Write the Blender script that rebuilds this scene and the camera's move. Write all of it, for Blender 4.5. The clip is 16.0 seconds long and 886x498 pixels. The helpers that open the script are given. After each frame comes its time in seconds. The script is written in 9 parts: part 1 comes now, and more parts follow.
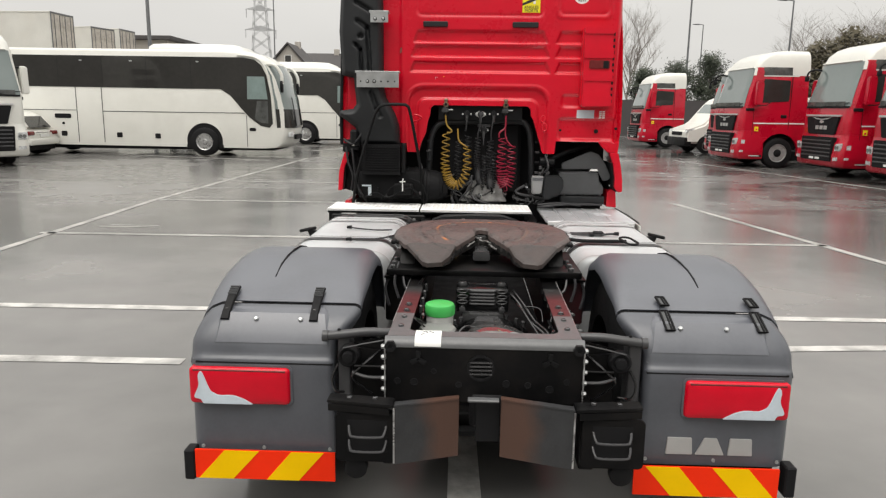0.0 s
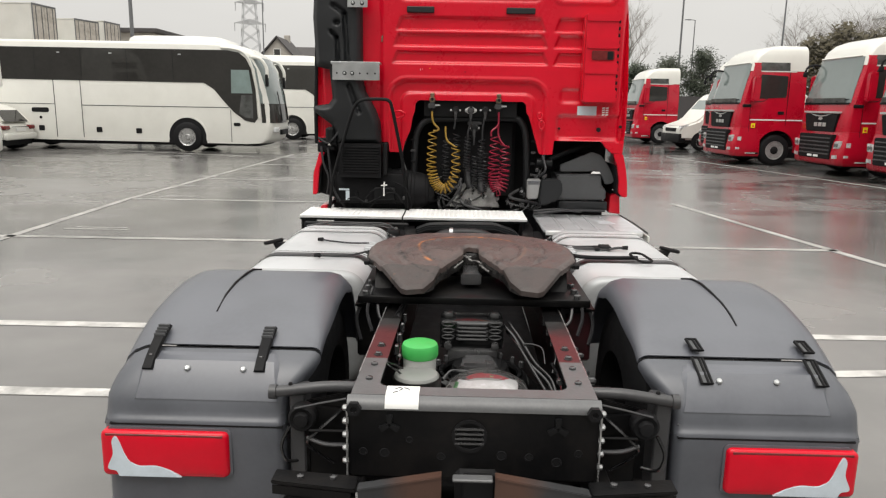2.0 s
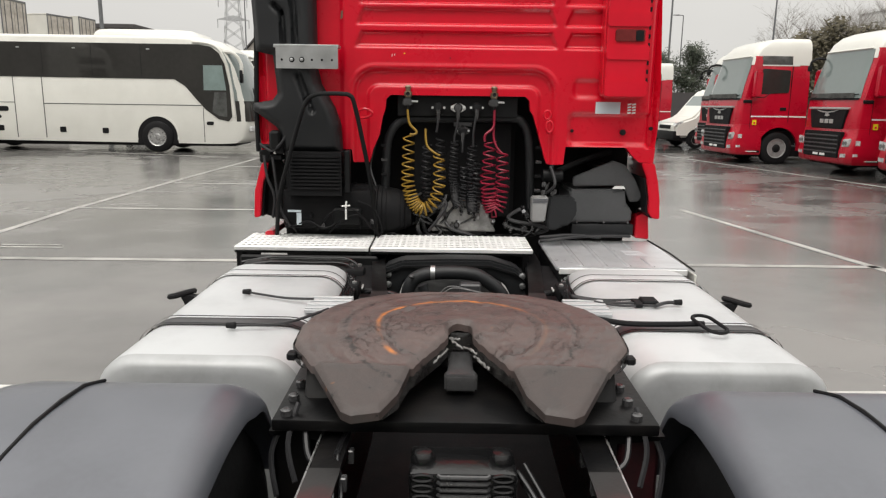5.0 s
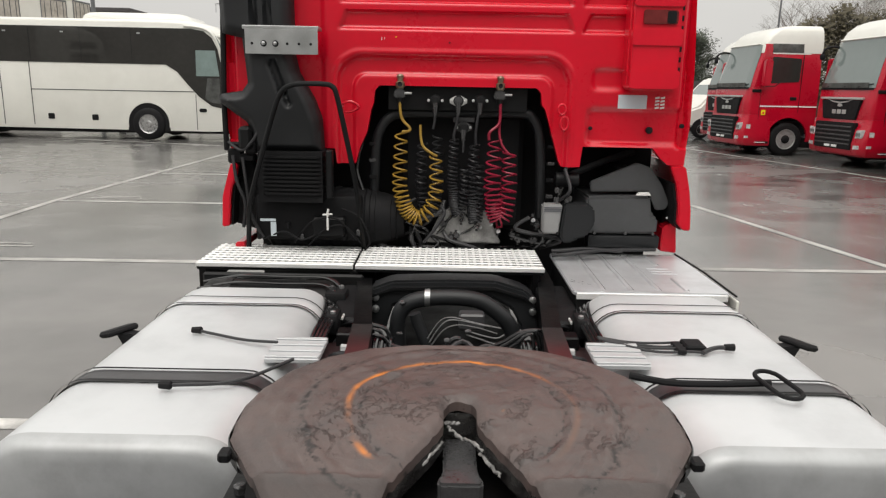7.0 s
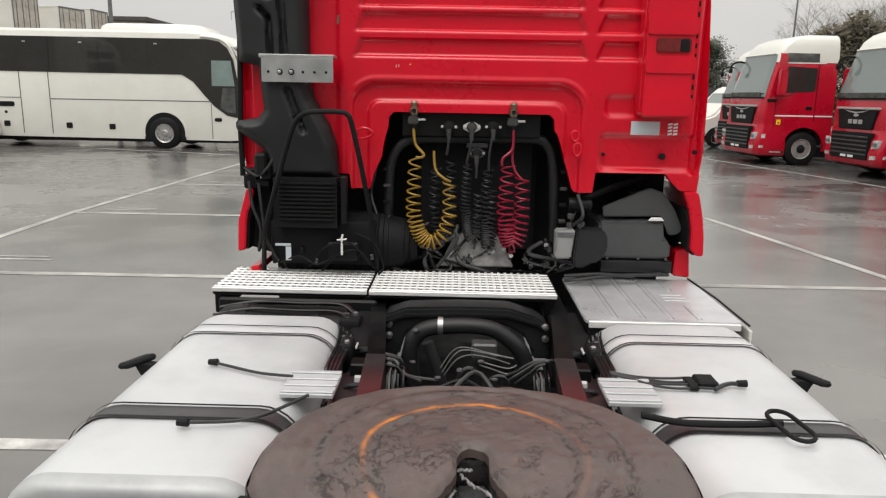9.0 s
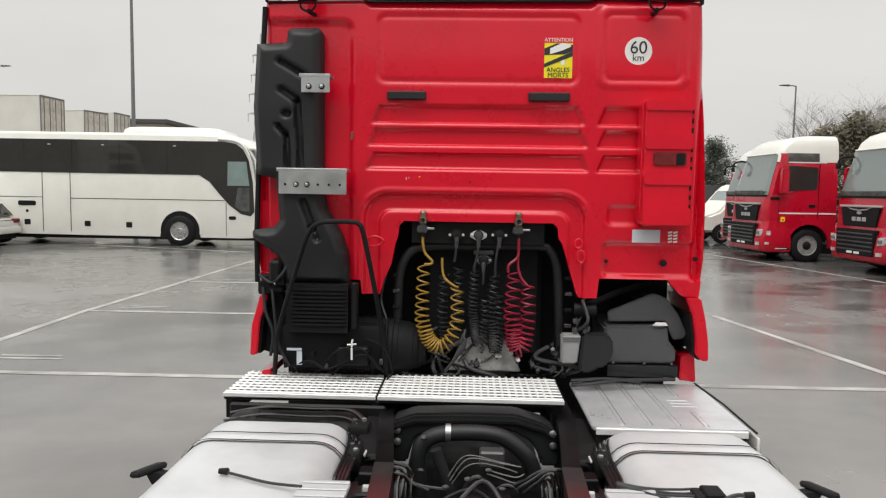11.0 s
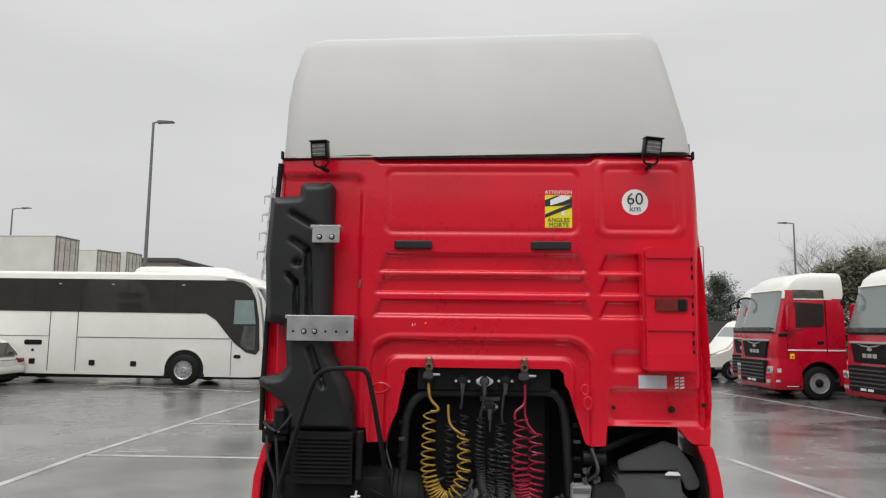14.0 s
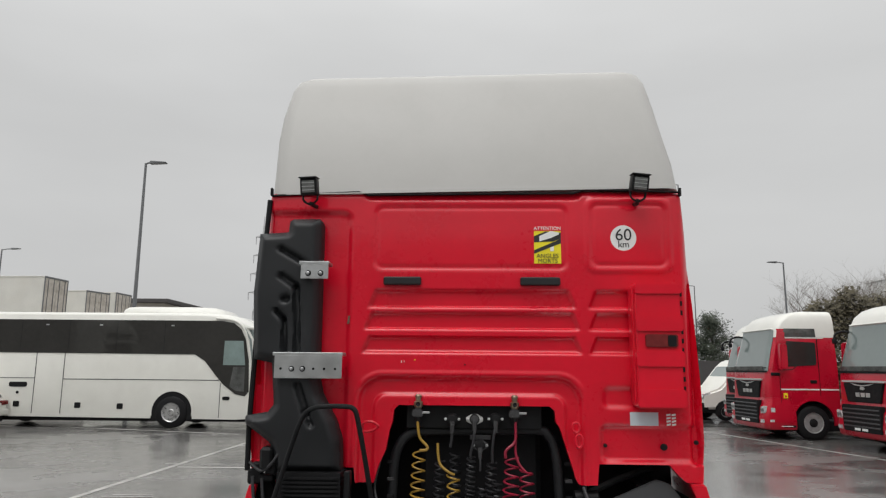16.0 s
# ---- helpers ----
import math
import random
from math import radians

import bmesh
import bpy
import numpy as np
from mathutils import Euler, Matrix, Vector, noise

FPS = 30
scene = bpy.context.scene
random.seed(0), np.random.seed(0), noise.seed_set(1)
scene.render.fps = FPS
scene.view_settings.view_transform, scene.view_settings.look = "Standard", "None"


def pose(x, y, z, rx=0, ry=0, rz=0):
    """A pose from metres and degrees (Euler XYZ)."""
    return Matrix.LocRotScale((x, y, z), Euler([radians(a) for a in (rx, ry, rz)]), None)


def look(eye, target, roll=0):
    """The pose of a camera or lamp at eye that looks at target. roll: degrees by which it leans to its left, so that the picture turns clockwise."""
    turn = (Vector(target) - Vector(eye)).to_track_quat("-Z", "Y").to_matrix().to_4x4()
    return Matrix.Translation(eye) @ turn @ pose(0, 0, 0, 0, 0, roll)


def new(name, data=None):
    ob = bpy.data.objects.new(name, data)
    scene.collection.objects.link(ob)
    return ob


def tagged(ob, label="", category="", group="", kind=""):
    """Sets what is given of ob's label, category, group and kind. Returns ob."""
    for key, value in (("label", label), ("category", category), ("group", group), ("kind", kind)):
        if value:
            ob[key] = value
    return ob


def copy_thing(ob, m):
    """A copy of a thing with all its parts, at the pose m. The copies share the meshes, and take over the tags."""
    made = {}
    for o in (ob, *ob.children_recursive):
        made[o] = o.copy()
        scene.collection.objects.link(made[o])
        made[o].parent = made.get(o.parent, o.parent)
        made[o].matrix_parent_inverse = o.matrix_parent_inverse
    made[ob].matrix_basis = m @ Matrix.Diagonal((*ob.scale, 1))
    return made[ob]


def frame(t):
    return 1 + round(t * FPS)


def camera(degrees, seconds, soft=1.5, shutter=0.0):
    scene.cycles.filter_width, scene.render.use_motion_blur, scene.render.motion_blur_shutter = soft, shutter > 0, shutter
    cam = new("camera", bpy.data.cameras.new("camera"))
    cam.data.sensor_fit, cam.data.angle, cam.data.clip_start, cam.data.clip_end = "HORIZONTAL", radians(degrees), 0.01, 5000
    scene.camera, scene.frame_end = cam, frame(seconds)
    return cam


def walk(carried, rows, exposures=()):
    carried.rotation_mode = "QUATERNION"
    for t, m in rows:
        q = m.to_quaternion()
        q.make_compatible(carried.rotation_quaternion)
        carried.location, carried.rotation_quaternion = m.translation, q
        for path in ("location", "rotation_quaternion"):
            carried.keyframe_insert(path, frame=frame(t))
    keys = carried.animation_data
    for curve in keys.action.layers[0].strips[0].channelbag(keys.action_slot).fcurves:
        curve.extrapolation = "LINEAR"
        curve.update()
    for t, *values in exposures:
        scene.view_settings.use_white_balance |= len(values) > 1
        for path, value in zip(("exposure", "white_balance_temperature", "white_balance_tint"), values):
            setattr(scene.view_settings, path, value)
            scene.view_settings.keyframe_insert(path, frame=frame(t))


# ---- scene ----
cam = camera(64.2, 16.0, 1.25)
PATH = [
    (0, (0.328, 0.109, 1.755), (0.301, 2.072, 1.37), 0.8),
    (0.5, (0.294, 0.17, 1.76), (0.279, 2.132, 1.373), 0.9),
    (1, (0.317, 0.341, 1.754), (0.311, 2.303, 1.364), 1.0),
    (1.5, (0.351, 0.531, 1.761), (0.348, 2.492, 1.368), 0.9),
    (2, (0.357, 0.73, 1.761), (0.356, 2.69, 1.363), 1.0),
    (2.5, (0.367, 0.947, 1.766), (0.377, 2.906, 1.365), 1.0),
    (3, (0.375, 1.164, 1.772), (0.397, 3.122, 1.367), 1.1),
    (3.5, (0.405, 1.391, 1.778), (0.436, 3.349, 1.37), 1.1),
    (4, (0.4, 1.61, 1.768), (0.436, 3.567, 1.359), 1.0),
    (4.2, (0.399, 1.693, 1.761), (0.431, 3.652, 1.36), 0.7),
    (6.5, (0.412, 2.52, 1.755), (0.449, 4.473, 1.325), 1.1),
    (7, (0.419, 2.621, 1.784), (0.455, 4.571, 1.344), 1.1),
    (7.5, (0.414, 2.665, 1.802), (0.446, 4.614, 1.355), 1.1),
    (8, (0.418, 2.667, 1.829), (0.44, 4.615, 1.378), 1.1),
    (8.2, (0.415, 2.667, 1.838), (0.433, 4.615, 1.387), 1.1),
    (10.3, (0.42, 2.516, 1.948), (0.393, 4.497, 1.677), 1.0),
    (10.5, (0.421, 2.539, 1.945), (0.392, 4.525, 1.708), 1.0),
    (11, (0.421, 2.527, 1.962), (0.39, 4.521, 1.801), 0.9),
    (11.5, (0.421, 2.524, 1.977), (0.389, 4.522, 1.893), 0.9),
    (12, (0.419, 2.516, 1.987), (0.386, 4.516, 1.975), 0.9),
    (12.5, (0.415, 2.51, 1.995), (0.38, 4.509, 2.048), 0.8),
    (13, (0.411, 2.498, 2.006), (0.37, 4.495, 2.115), 0.8),
    (13.5, (0.415, 2.48, 2.015), (0.369, 4.473, 2.181), 0.8),
    (14, (0.421, 2.467, 2.017), (0.369, 4.454, 2.239), 0.7),
    (14.5, (0.425, 2.469, 2.014), (0.371, 4.45, 2.283), 0.7),
    (15, (0.432, 2.473, 2.013), (0.38, 4.45, 2.313), 0.6),
    (15.5, (0.441, 2.476, 2.003), (0.396, 4.45, 2.326), 0.6),
    (16, (0.436, 2.476, 1.995), (0.406, 4.448, 2.33), 0.5),
]
EXPOSURES = [(0, 0.12, 6800, 10), (4, 0.12, 6800, 10), (6.5, 0.0, 6790, 10), (8, 0.0, 6780, 10), (10.5, 0.02, 6700, 10), (11.5, 0.09, 6650, 10), (12.5, 0.05, 6600, 10), (14.5, -0.12, 6480, 10), (16, -0.23, 6480, 10)]
walk(cam, [(t, look(eye, target, roll)) for t, eye, target, roll in PATH], EXPOSURES)

# ---- world, sun ----
world = bpy.data.worlds.new("overcast")
scene.world = world
world.use_nodes = True
wn, wl = world.node_tree.nodes, world.node_tree.links
wn.clear()
w_out, w_bg = wn.new("ShaderNodeOutputWorld"), wn.new("ShaderNodeBackground")
w_sky = wn.new("ShaderNodeTexSky")
w_sky.sky_type, w_sky.sun_disc = "NISHITA", False
w_sky.sun_elevation, w_sky.sun_rotation = radians(62), radians(200)
w_sky.air_density, w_sky.dust_density, w_sky.ozone_density = 1.0, 6.0, 1.0
w_hsv = wn.new("ShaderNodeHueSaturation")
w_hsv.inputs["Saturation"].default_value = 0.06
w_tc, w_map, w_noise, w_ramp = wn.new("ShaderNodeTexCoord"), wn.new("ShaderNodeMapping"), wn.new("ShaderNodeTexNoise"), wn.new("ShaderNodeMapRange")
w_map.inputs["Scale"].default_value = (1.0, 1.0, 3.2)
w_noise.inputs["Scale"].default_value, w_noise.inputs["Detail"].default_value = 1.6, 4.0
w_ramp.inputs["From Min"].default_value, w_ramp.inputs["From Max"].default_value = 0.3, 0.7
w_ramp.inputs["To Min"].default_value, w_ramp.inputs["To Max"].default_value = 0.93, 1.07
w_flat = wn.new("ShaderNodeMix")
w_flat.data_type = "RGBA"
w_flat.inputs["Factor"].default_value = 0.75
w_flat.inputs["B"].default_value = (8.0, 8.05, 8.0, 1)
w_mul = wn.new("ShaderNodeVectorMath")
w_sep, w_up, w_gain = wn.new("ShaderNodeSeparateXYZ"), wn.new("ShaderNodeMapRange"), wn.new("ShaderNodeMath")
w_up.interpolation_type = "SMOOTHSTEP"
w_up.inputs["From Min"].default_value, w_up.inputs["From Max"].default_value = 0.3, 1.0
w_up.inputs["To Min"].default_value, w_up.inputs["To Max"].default_value = 1.0, 2.6
w_gain.operation = "MULTIPLY"
wl.new(w_tc.outputs["Generated"], w_sep.inputs[0])
wl.new(w_sep.outputs["Z"], w_up.inputs["Value"])
wl.new(w_up.outputs["Result"], w_gain.inputs[0])
w_mul.operation = "SCALE"
wl.new(w_tc.outputs["Generated"], w_map.inputs["Vector"])
wl.new(w_map.outputs["Vector"], w_noise.inputs["Vector"])
wl.new(w_noise.outputs["Fac"], w_ramp.inputs["Value"])
wl.new(w_sky.outputs["Color"], w_hsv.inputs["Color"])
wl.new(w_hsv.outputs["Color"], w_flat.inputs["A"])
wl.new(w_flat.outputs["Result"], w_mul.inputs[0])
wl.new(w_ramp.outputs["Result"], w_gain.inputs[1])
wl.new(w_gain.outputs[0], w_mul.inputs["Scale"])
wl.new(w_mul.outputs["Vector"], w_bg.inputs["Color"])
w_bg.inputs["Strength"].default_value = 0.1
wl.new(w_bg.outputs["Background"], w_out.inputs["Surface"])
sun_data = bpy.data.lights.new("sun", "SUN")
sun_data.energy, sun_data.angle, sun_data.color = 0.7, radians(40), (1.0, 0.97, 0.93)
sun = new("sun", sun_data)
sun.matrix_world = pose(0, 0, 30, 28, 0, -20)


# ---- materials ----
def material(name, color, rough=0.5, metal=0.0, vary=0.12, scale=6.0, bump=0.0, bump_scale=80.0, coat=0.0, dirt=None, dirt_amount=0.5, dirt_scale=3.0, per=0.0, spec=0.5):
    """Principled material with broad and fine variation of colour and gloss, an optional dirt colour and fine relief."""
    m = bpy.data.materials.new(name)
    m.use_nodes = True
    n, l = m.node_tree.nodes, m.node_tree.links
    b = n["Principled BSDF"]
    b.inputs["Metallic"].default_value = metal
    b.inputs["Coat Weight"].default_value = coat
    b.inputs["Coat Roughness"].default_value = 0.08
    b.inputs["Specular IOR Level"].default_value = spec
    tc = n.new("ShaderNodeTexCoord")
    broad, fine = n.new("ShaderNodeTexNoise"), n.new("ShaderNodeTexNoise")
    broad.inputs["Scale"].default_value, broad.inputs["Detail"].default_value = scale, 5.0
    fine.inputs["Scale"].default_value, fine.inputs["Detail"].default_value = scale * 14, 3.0
    for t in (broad, fine):
        l.new(tc.outputs["Object"], t.inputs["Vector"])
    add = n.new("ShaderNodeMath")
    add.operation = "MULTIPLY_ADD"
    add.inputs[1].default_value = 0.35
    l.new(fine.outputs["Fac"], add.inputs[0])
    l.new(broad.outputs["Fac"], add.inputs[2])
    rng = n.new("ShaderNodeMapRange")
    rng.inputs["From Min"].default_value, rng.inputs["From Max"].default_value = 0.4, 0.95
    rng.inputs["To Min"].default_value, rng.inputs["To Max"].default_value = 1 - vary, 1 + vary
    l.new(add.outputs[0], rng.inputs["Value"])
    mul = n.new("ShaderNodeVectorMath")
    mul.operation = "SCALE"
    mul.inputs[0].default_value = color
    fac = rng.outputs["Result"]
    if per:
        info, pr, pm = n.new("ShaderNodeObjectInfo"), n.new("ShaderNodeMapRange"), n.new("ShaderNodeMath")
        pr.inputs["To Min"].default_value, pr.inputs["To Max"].default_value = 1 - per, 1 + per
        pm.operation = "MULTIPLY"
        l.new(info.outputs["Random"], pr.inputs["Value"])
        l.new(pr.outputs["Result"], pm.inputs[0])
        l.new(fac, pm.inputs[1])
        fac = pm.outputs[0]
    l.new(fac, mul.inputs["Scale"])
    col = mul.outputs["Vector"]
    if dirt:
        dn, dr, mix = n.new("ShaderNodeTexNoise"), n.new("ShaderNodeMapRange"), n.new("ShaderNodeMix")
        dn.inputs["Scale"].default_value, dn.inputs["Detail"].default_value, dn.inputs["Roughness"].default_value = dirt_scale, 8.0, 0.65
        l.new(tc.outputs["Object"], dn.inputs["Vector"])
        dr.inputs["From Min"].default_value, dr.inputs["From Max"].default_value = 0.45, 0.72
        dr.inputs["To Max"].default_value = dirt_amount
        l.new(dn.outputs["Fac"], dr.inputs["Value"])
        mix.data_type = "RGBA"
        mix.inputs["B"].default_value = (*dirt, 1)
        l.new(dr.outputs["Result"], mix.inputs["Factor"])
        l.new(col, mix.inputs["A"])
        col = mix.outputs["Result"]
    l.new(col, b.inputs["Base Color"])
    rr = n.new("ShaderNodeMapRange")
    rr.inputs["From Min"].default_value, rr.inputs["From Max"].default_value = 0.4, 0.95
    rr.inputs["To Min"].default_value, rr.inputs["To Max"].default_value = max(0.02, rough * 0.75), min(1.0, rough * 1.25)
    l.new(add.outputs[0], rr.inputs["Value"])
    l.new(rr.outputs["Result"], b.inputs["Roughness"])
    if bump:
        bn, bp = n.new("ShaderNodeTexNoise"), n.new("ShaderNodeBump")
        bn.inputs["Scale"].default_value, bn.inputs["Detail"].default_value = bump_scale, 4.0
        l.new(tc.outputs["Object"], bn.inputs["Vector"])
        bp.inputs["Strength"].default_value, bp.inputs["Distance"].default_value = bump, 0.12 / bump_scale
        l.new(bn.outputs["Fac"], bp.inputs["Height"])
        l.new(bp.outputs["Normal"], b.inputs["Normal"])
    return m


RED = material("red_paint", (0.65, 0.0038, 0.022), 0.30, vary=0.06, scale=2.5, coat=0.6, dirt=(0.40, 0.008, 0.016), dirt_amount=0.35, dirt_scale=1.6, spec=0.25)
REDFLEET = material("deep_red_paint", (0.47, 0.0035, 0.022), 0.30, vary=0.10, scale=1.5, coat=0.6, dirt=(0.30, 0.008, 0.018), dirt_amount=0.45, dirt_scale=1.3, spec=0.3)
WHITE = material("white_paint", (0.70, 0.695, 0.645), 0.35, vary=0.03, scale=2.0, coat=0.4, dirt=(0.54, 0.53, 0.48), dirt_amount=0.25, dirt_scale=1.3)
ROOFW = material("white_roof_paint", (0.45, 0.443, 0.425), 0.5, vary=0.03, scale=2.0, dirt=(0.37, 0.365, 0.345), dirt_amount=0.3, dirt_scale=1.8)
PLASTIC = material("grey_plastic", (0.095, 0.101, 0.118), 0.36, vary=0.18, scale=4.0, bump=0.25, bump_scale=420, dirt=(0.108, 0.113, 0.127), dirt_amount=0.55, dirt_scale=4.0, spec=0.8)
# same plastic as above, darkened because the rear shell faces away from the sky
PLASTICSHADE = material("shaded_grey_plastic", (0.078, 0.083, 0.096), 0.38, vary=0.18, scale=4.0, bump=0.25, bump_scale=420, dirt=(0.092, 0.097, 0.110), dirt_amount=0.55, dirt_scale=4.0, spec=0.7)
BLACK = material("black_plastic", (0.008, 0.0083, 0.009), 0.46, vary=0.25, scale=5.0, bump=0.25, bump_scale=200, dirt=(0.0125, 0.0122, 0.012), dirt_amount=0.5, spec=0.20)
INTAKE = material("dark_grey_moulded_plastic", (0.014, 0.015, 0.0165), 0.46, vary=0.15, scale=4.0, bump=0.2, bump_scale=300, spec=0.38)
RUBBER = material("black_rubber", (0.008, 0.008, 0.009), 0.65, vary=0.25, scale=8.0, bump=0.4, bump_scale=120, dirt=(0.013, 0.0125, 0.012), dirt_amount=0.5, spec=0.2)
CHASSIS = material("chassis_black_paint", (0.0055, 0.0055, 0.006), 0.36, vary=0.3, scale=6.0, bump=0.4, bump_scale=60, dirt=(0.014, 0.012, 0.011), dirt_amount=0.8, dirt_scale=6, spec=0.15)
REDOX = material("red_oxide_paint", (0.058, 0.014, 0.018), 0.35, vary=0.25, scale=6.0, dirt=(0.018, 0.013, 0.013), dirt_amount=1.0, dirt_scale=7)
GREYPAINT = material("dark_grey_steel", (0.05, 0.05, 0.053), 0.38, vary=0.2, scale=5.0, dirt=(0.028, 0.026, 0.025), dirt_amount=0.7, dirt_scale=5)
ALU = material("aluminium", (0.68, 0.69, 0.70), 0.45, metal=0.35, vary=0.08, scale=3.0, dirt=(0.45, 0.45, 0.46), dirt_amount=0.4, dirt_scale=5)
TANK = material("brushed_tank_aluminium", (0.57, 0.585, 0.595), 0.42, metal=0.22, vary=0.06, scale=2.0, dirt=(0.38, 0.39, 0.40), dirt_amount=0.5, dirt_scale=3.5)
# lower tone than the tank: the fender's shade is painted in, with some grime
TANKENDSHADE = material("grimy_shaded_tank_end", (0.42, 0.43, 0.435), 0.46, metal=0.25, vary=0.1, scale=4.0, dirt=(0.26, 0.26, 0.258), dirt_amount=0.7, dirt_scale=4.5)
TREAD = material("tread_plate_aluminium", (0.78, 0.78, 0.77), 0.45, metal=0.4, vary=0.1, scale=8.0, bump=0.3, bump_scale=60)
ZINC = material("galvanised_steel", (0.46, 0.47, 0.47), 0.42, metal=0.9, vary=0.15, scale=10.0)
CHROME = material("chrome", (0.75, 0.75, 0.76), 0.12, metal=1.0, vary=0.04)
GREEN = material("green_cap_plastic", (0.05, 0.42, 0.09), 0.45, vary=0.08, scale=20)
NECK = material("milky_white_plastic", (0.46, 0.465, 0.45), 0.4, vary=0.1, scale=20)
MILKY = material("milky_reservoir_plastic", (0.22, 0.225, 0.215), 0.40, vary=0.12, scale=20)
LAMPRED = material("red_lamp_lens", (0.60, 0.003, 0.018), 0.16, vary=0.06, scale=14, coat=0.15, spec=0.3)
LAMPCLEAR = material("clear_lamp_lens", (0.55, 0.62, 0.68), 0.12, vary=0.1, scale=12, coat=1.0)
SIGNRED = material("fluorescent_red_sheet", (0.92, 0.03, 0.004), 0.45, vary=0.05, spec=0.2)
SIGNYEL = material("yellow_sheet", (0.92, 0.55, 0.0), 0.45, vary=0.05, spec=0.2)
PAPER = material("paper_white", (0.78, 0.78, 0.76), 0.7, vary=0.04)
INK = material("black_ink", (0.02, 0.02, 0.02), 0.6, vary=0.05)
STICKY = material("sticker_yellow", (0.85, 0.72, 0.02), 0.4, vary=0.04)
STICKR = material("sticker_red", (0.75, 0.02, 0.03), 0.4, vary=0.04)
STICKB = material("label_pale_blue", (0.55, 0.62, 0.66), 0.4, vary=0.06)
SILVER = material("silver_lettering", (0.55, 0.55, 0.54), 0.35, metal=0.6, vary=0.05)
YCOIL = material("yellow_air_hose", (0.33, 0.195, 0.026), 0.4, vary=0.2, scale=20)
RCOIL = material("red_air_hose", (0.27, 0.009, 0.032), 0.35, vary=0.2, scale=20)
BCOIL = material("black_cable", (0.02, 0.02, 0.022), 0.4, vary=0.15, scale=20)
DARKGLASS = material("dark_coach_glass", (0.034, 0.033, 0.031), 0.06, vary=0.25, scale=0.5, coat=0.0, spec=0.45)
# opaque pale base: the reflected sky is painted into the glass colour
SKYGLASS = material("painted_sky_glass", (0.19, 0.225, 0.218), 0.10, vary=0.06, scale=0.5, coat=0.5)
LINE = material("road_paint", (0.58, 0.57, 0.545), 0.4, vary=0.2, scale=6.0, dirt=(0.14, 0.137, 0.132), dirt_amount=1.0, dirt_scale=2.6)
FADED = material("faded_road_paint", (0.40, 0.39, 0.37), 0.42, vary=0.2, scale=5.0, dirt=(0.13, 0.127, 0.122), dirt_amount=1.0, dirt_scale=1.5)
BARK = material("bark", (0.20, 0.175, 0.155), 0.9, vary=0.25, scale=4.0)
LEAF = material("evergreen_leaf", (0.05, 0.062, 0.04), 0.7, vary=0.4, scale=1.5)
HEDGE = material("winter_hedge_leaf", (0.088, 0.076, 0.046), 0.8, vary=0.4, scale=1.2)
CONC = material("grey_concrete", (0.30, 0.29, 0.27), 0.8, vary=0.15, scale=1.0)
DIRTYW = material("weathered_white_panel", (0.60, 0.59, 0.545), 0.6, vary=0.1, scale=0.8, dirt=(0.60, 0.57, 0.50), dirt_amount=0.5, dirt_scale=0.5)
GRIMY = material("grimy_trailer_door", (0.52, 0.48, 0.43), 0.7, vary=0.2, scale=1.2, dirt=(0.22, 0.19, 0.15), dirt_amount=0.8, dirt_scale=1.1)
STEEL = material("pole_grey", (0.16, 0.165, 0.17), 0.5, metal=0.3, vary=0.1)
TILE = material("dark_roof_tiles", (0.06, 0.055, 0.055), 0.7, vary=0.2, scale=2.0)
BRICK = material("pale_render", (0.42, 0.39, 0.35), 0.8, vary=0.1, scale=1.0)
HEADL = material("headlamp_lens", (0.52, 0.53, 0.53), 0.1, vary=0.6, scale=11, coat=1.0)

BAFFLE = material("charcoal_plastic", (0.072, 0.074, 0.077), 0.45, vary=0.15, scale=5.0, spec=0.4)
ALLOY = material("bright_alloy", (0.40, 0.40, 0.395), 0.28, metal=0.6, vary=0.15)
RIM = material("grey_wheel_rim", (0.34, 0.34, 0.335), 0.4, metal=0.3, vary=0.2, scale=8, dirt=(0.15, 0.145, 0.14), dirt_amount=0.6, dirt_scale=7)
STEPALU = material("grey_step_aluminium", (0.48, 0.49, 0.50), 0.5, metal=0.3, vary=0.12, scale=8.0)
COVERGREY = material("light_grey_plastic", (0.28, 0.28, 0.28), 0.5, vary=0.12, scale=9.0)
DOORGLASS = material("pale_door_glass", (0.20, 0.26, 0.25), 0.06, vary=0.2, scale=1.5)
# distance haze is mixed into this pale grey
HAZE = material("haze_paled_grey", (0.5, 0.505, 0.51), 0.6, vary=0.1)
MARKER = material("dark_red_marker_lens", (0.16, 0.02, 0.02), 0.2, vary=0.3, scale=25)
STEELDK = material("worn_steel_lip", (0.125, 0.127, 0.130), 0.36, vary=0.25, scale=9.0, bump=0.3, bump_scale=70, dirt=(0.07, 0.071, 0.073), dirt_amount=0.8, dirt_scale=9, spec=0.5)
DOME = material("wet_grey_metal_dome", (0.46, 0.45, 0.45), 0.07, metal=0.9, vary=0.12, scale=9.0, bump=0.10, bump_scale=22, dirt=(0.12, 0.06, 0.06), dirt_amount=0.4, dirt_scale=7)
CASTING = material("oily_grey_casting", (0.055, 0.055, 0.057), 0.24, vary=0.4, scale=14.0, bump=0.6, bump_scale=60, dirt=(0.012, 0.012, 0.012), dirt_amount=0.9, dirt_scale=14, spec=0.8)
GLOSSCABLE = material("shiny_black_cable", (0.014, 0.014, 0.015), 0.16, vary=0.3, scale=30, spec=0.9)
BRIGHT = material("bright_cast_flange", (0.62, 0.62, 0.61), 0.35, metal=0.5, vary=0.12, scale=30)
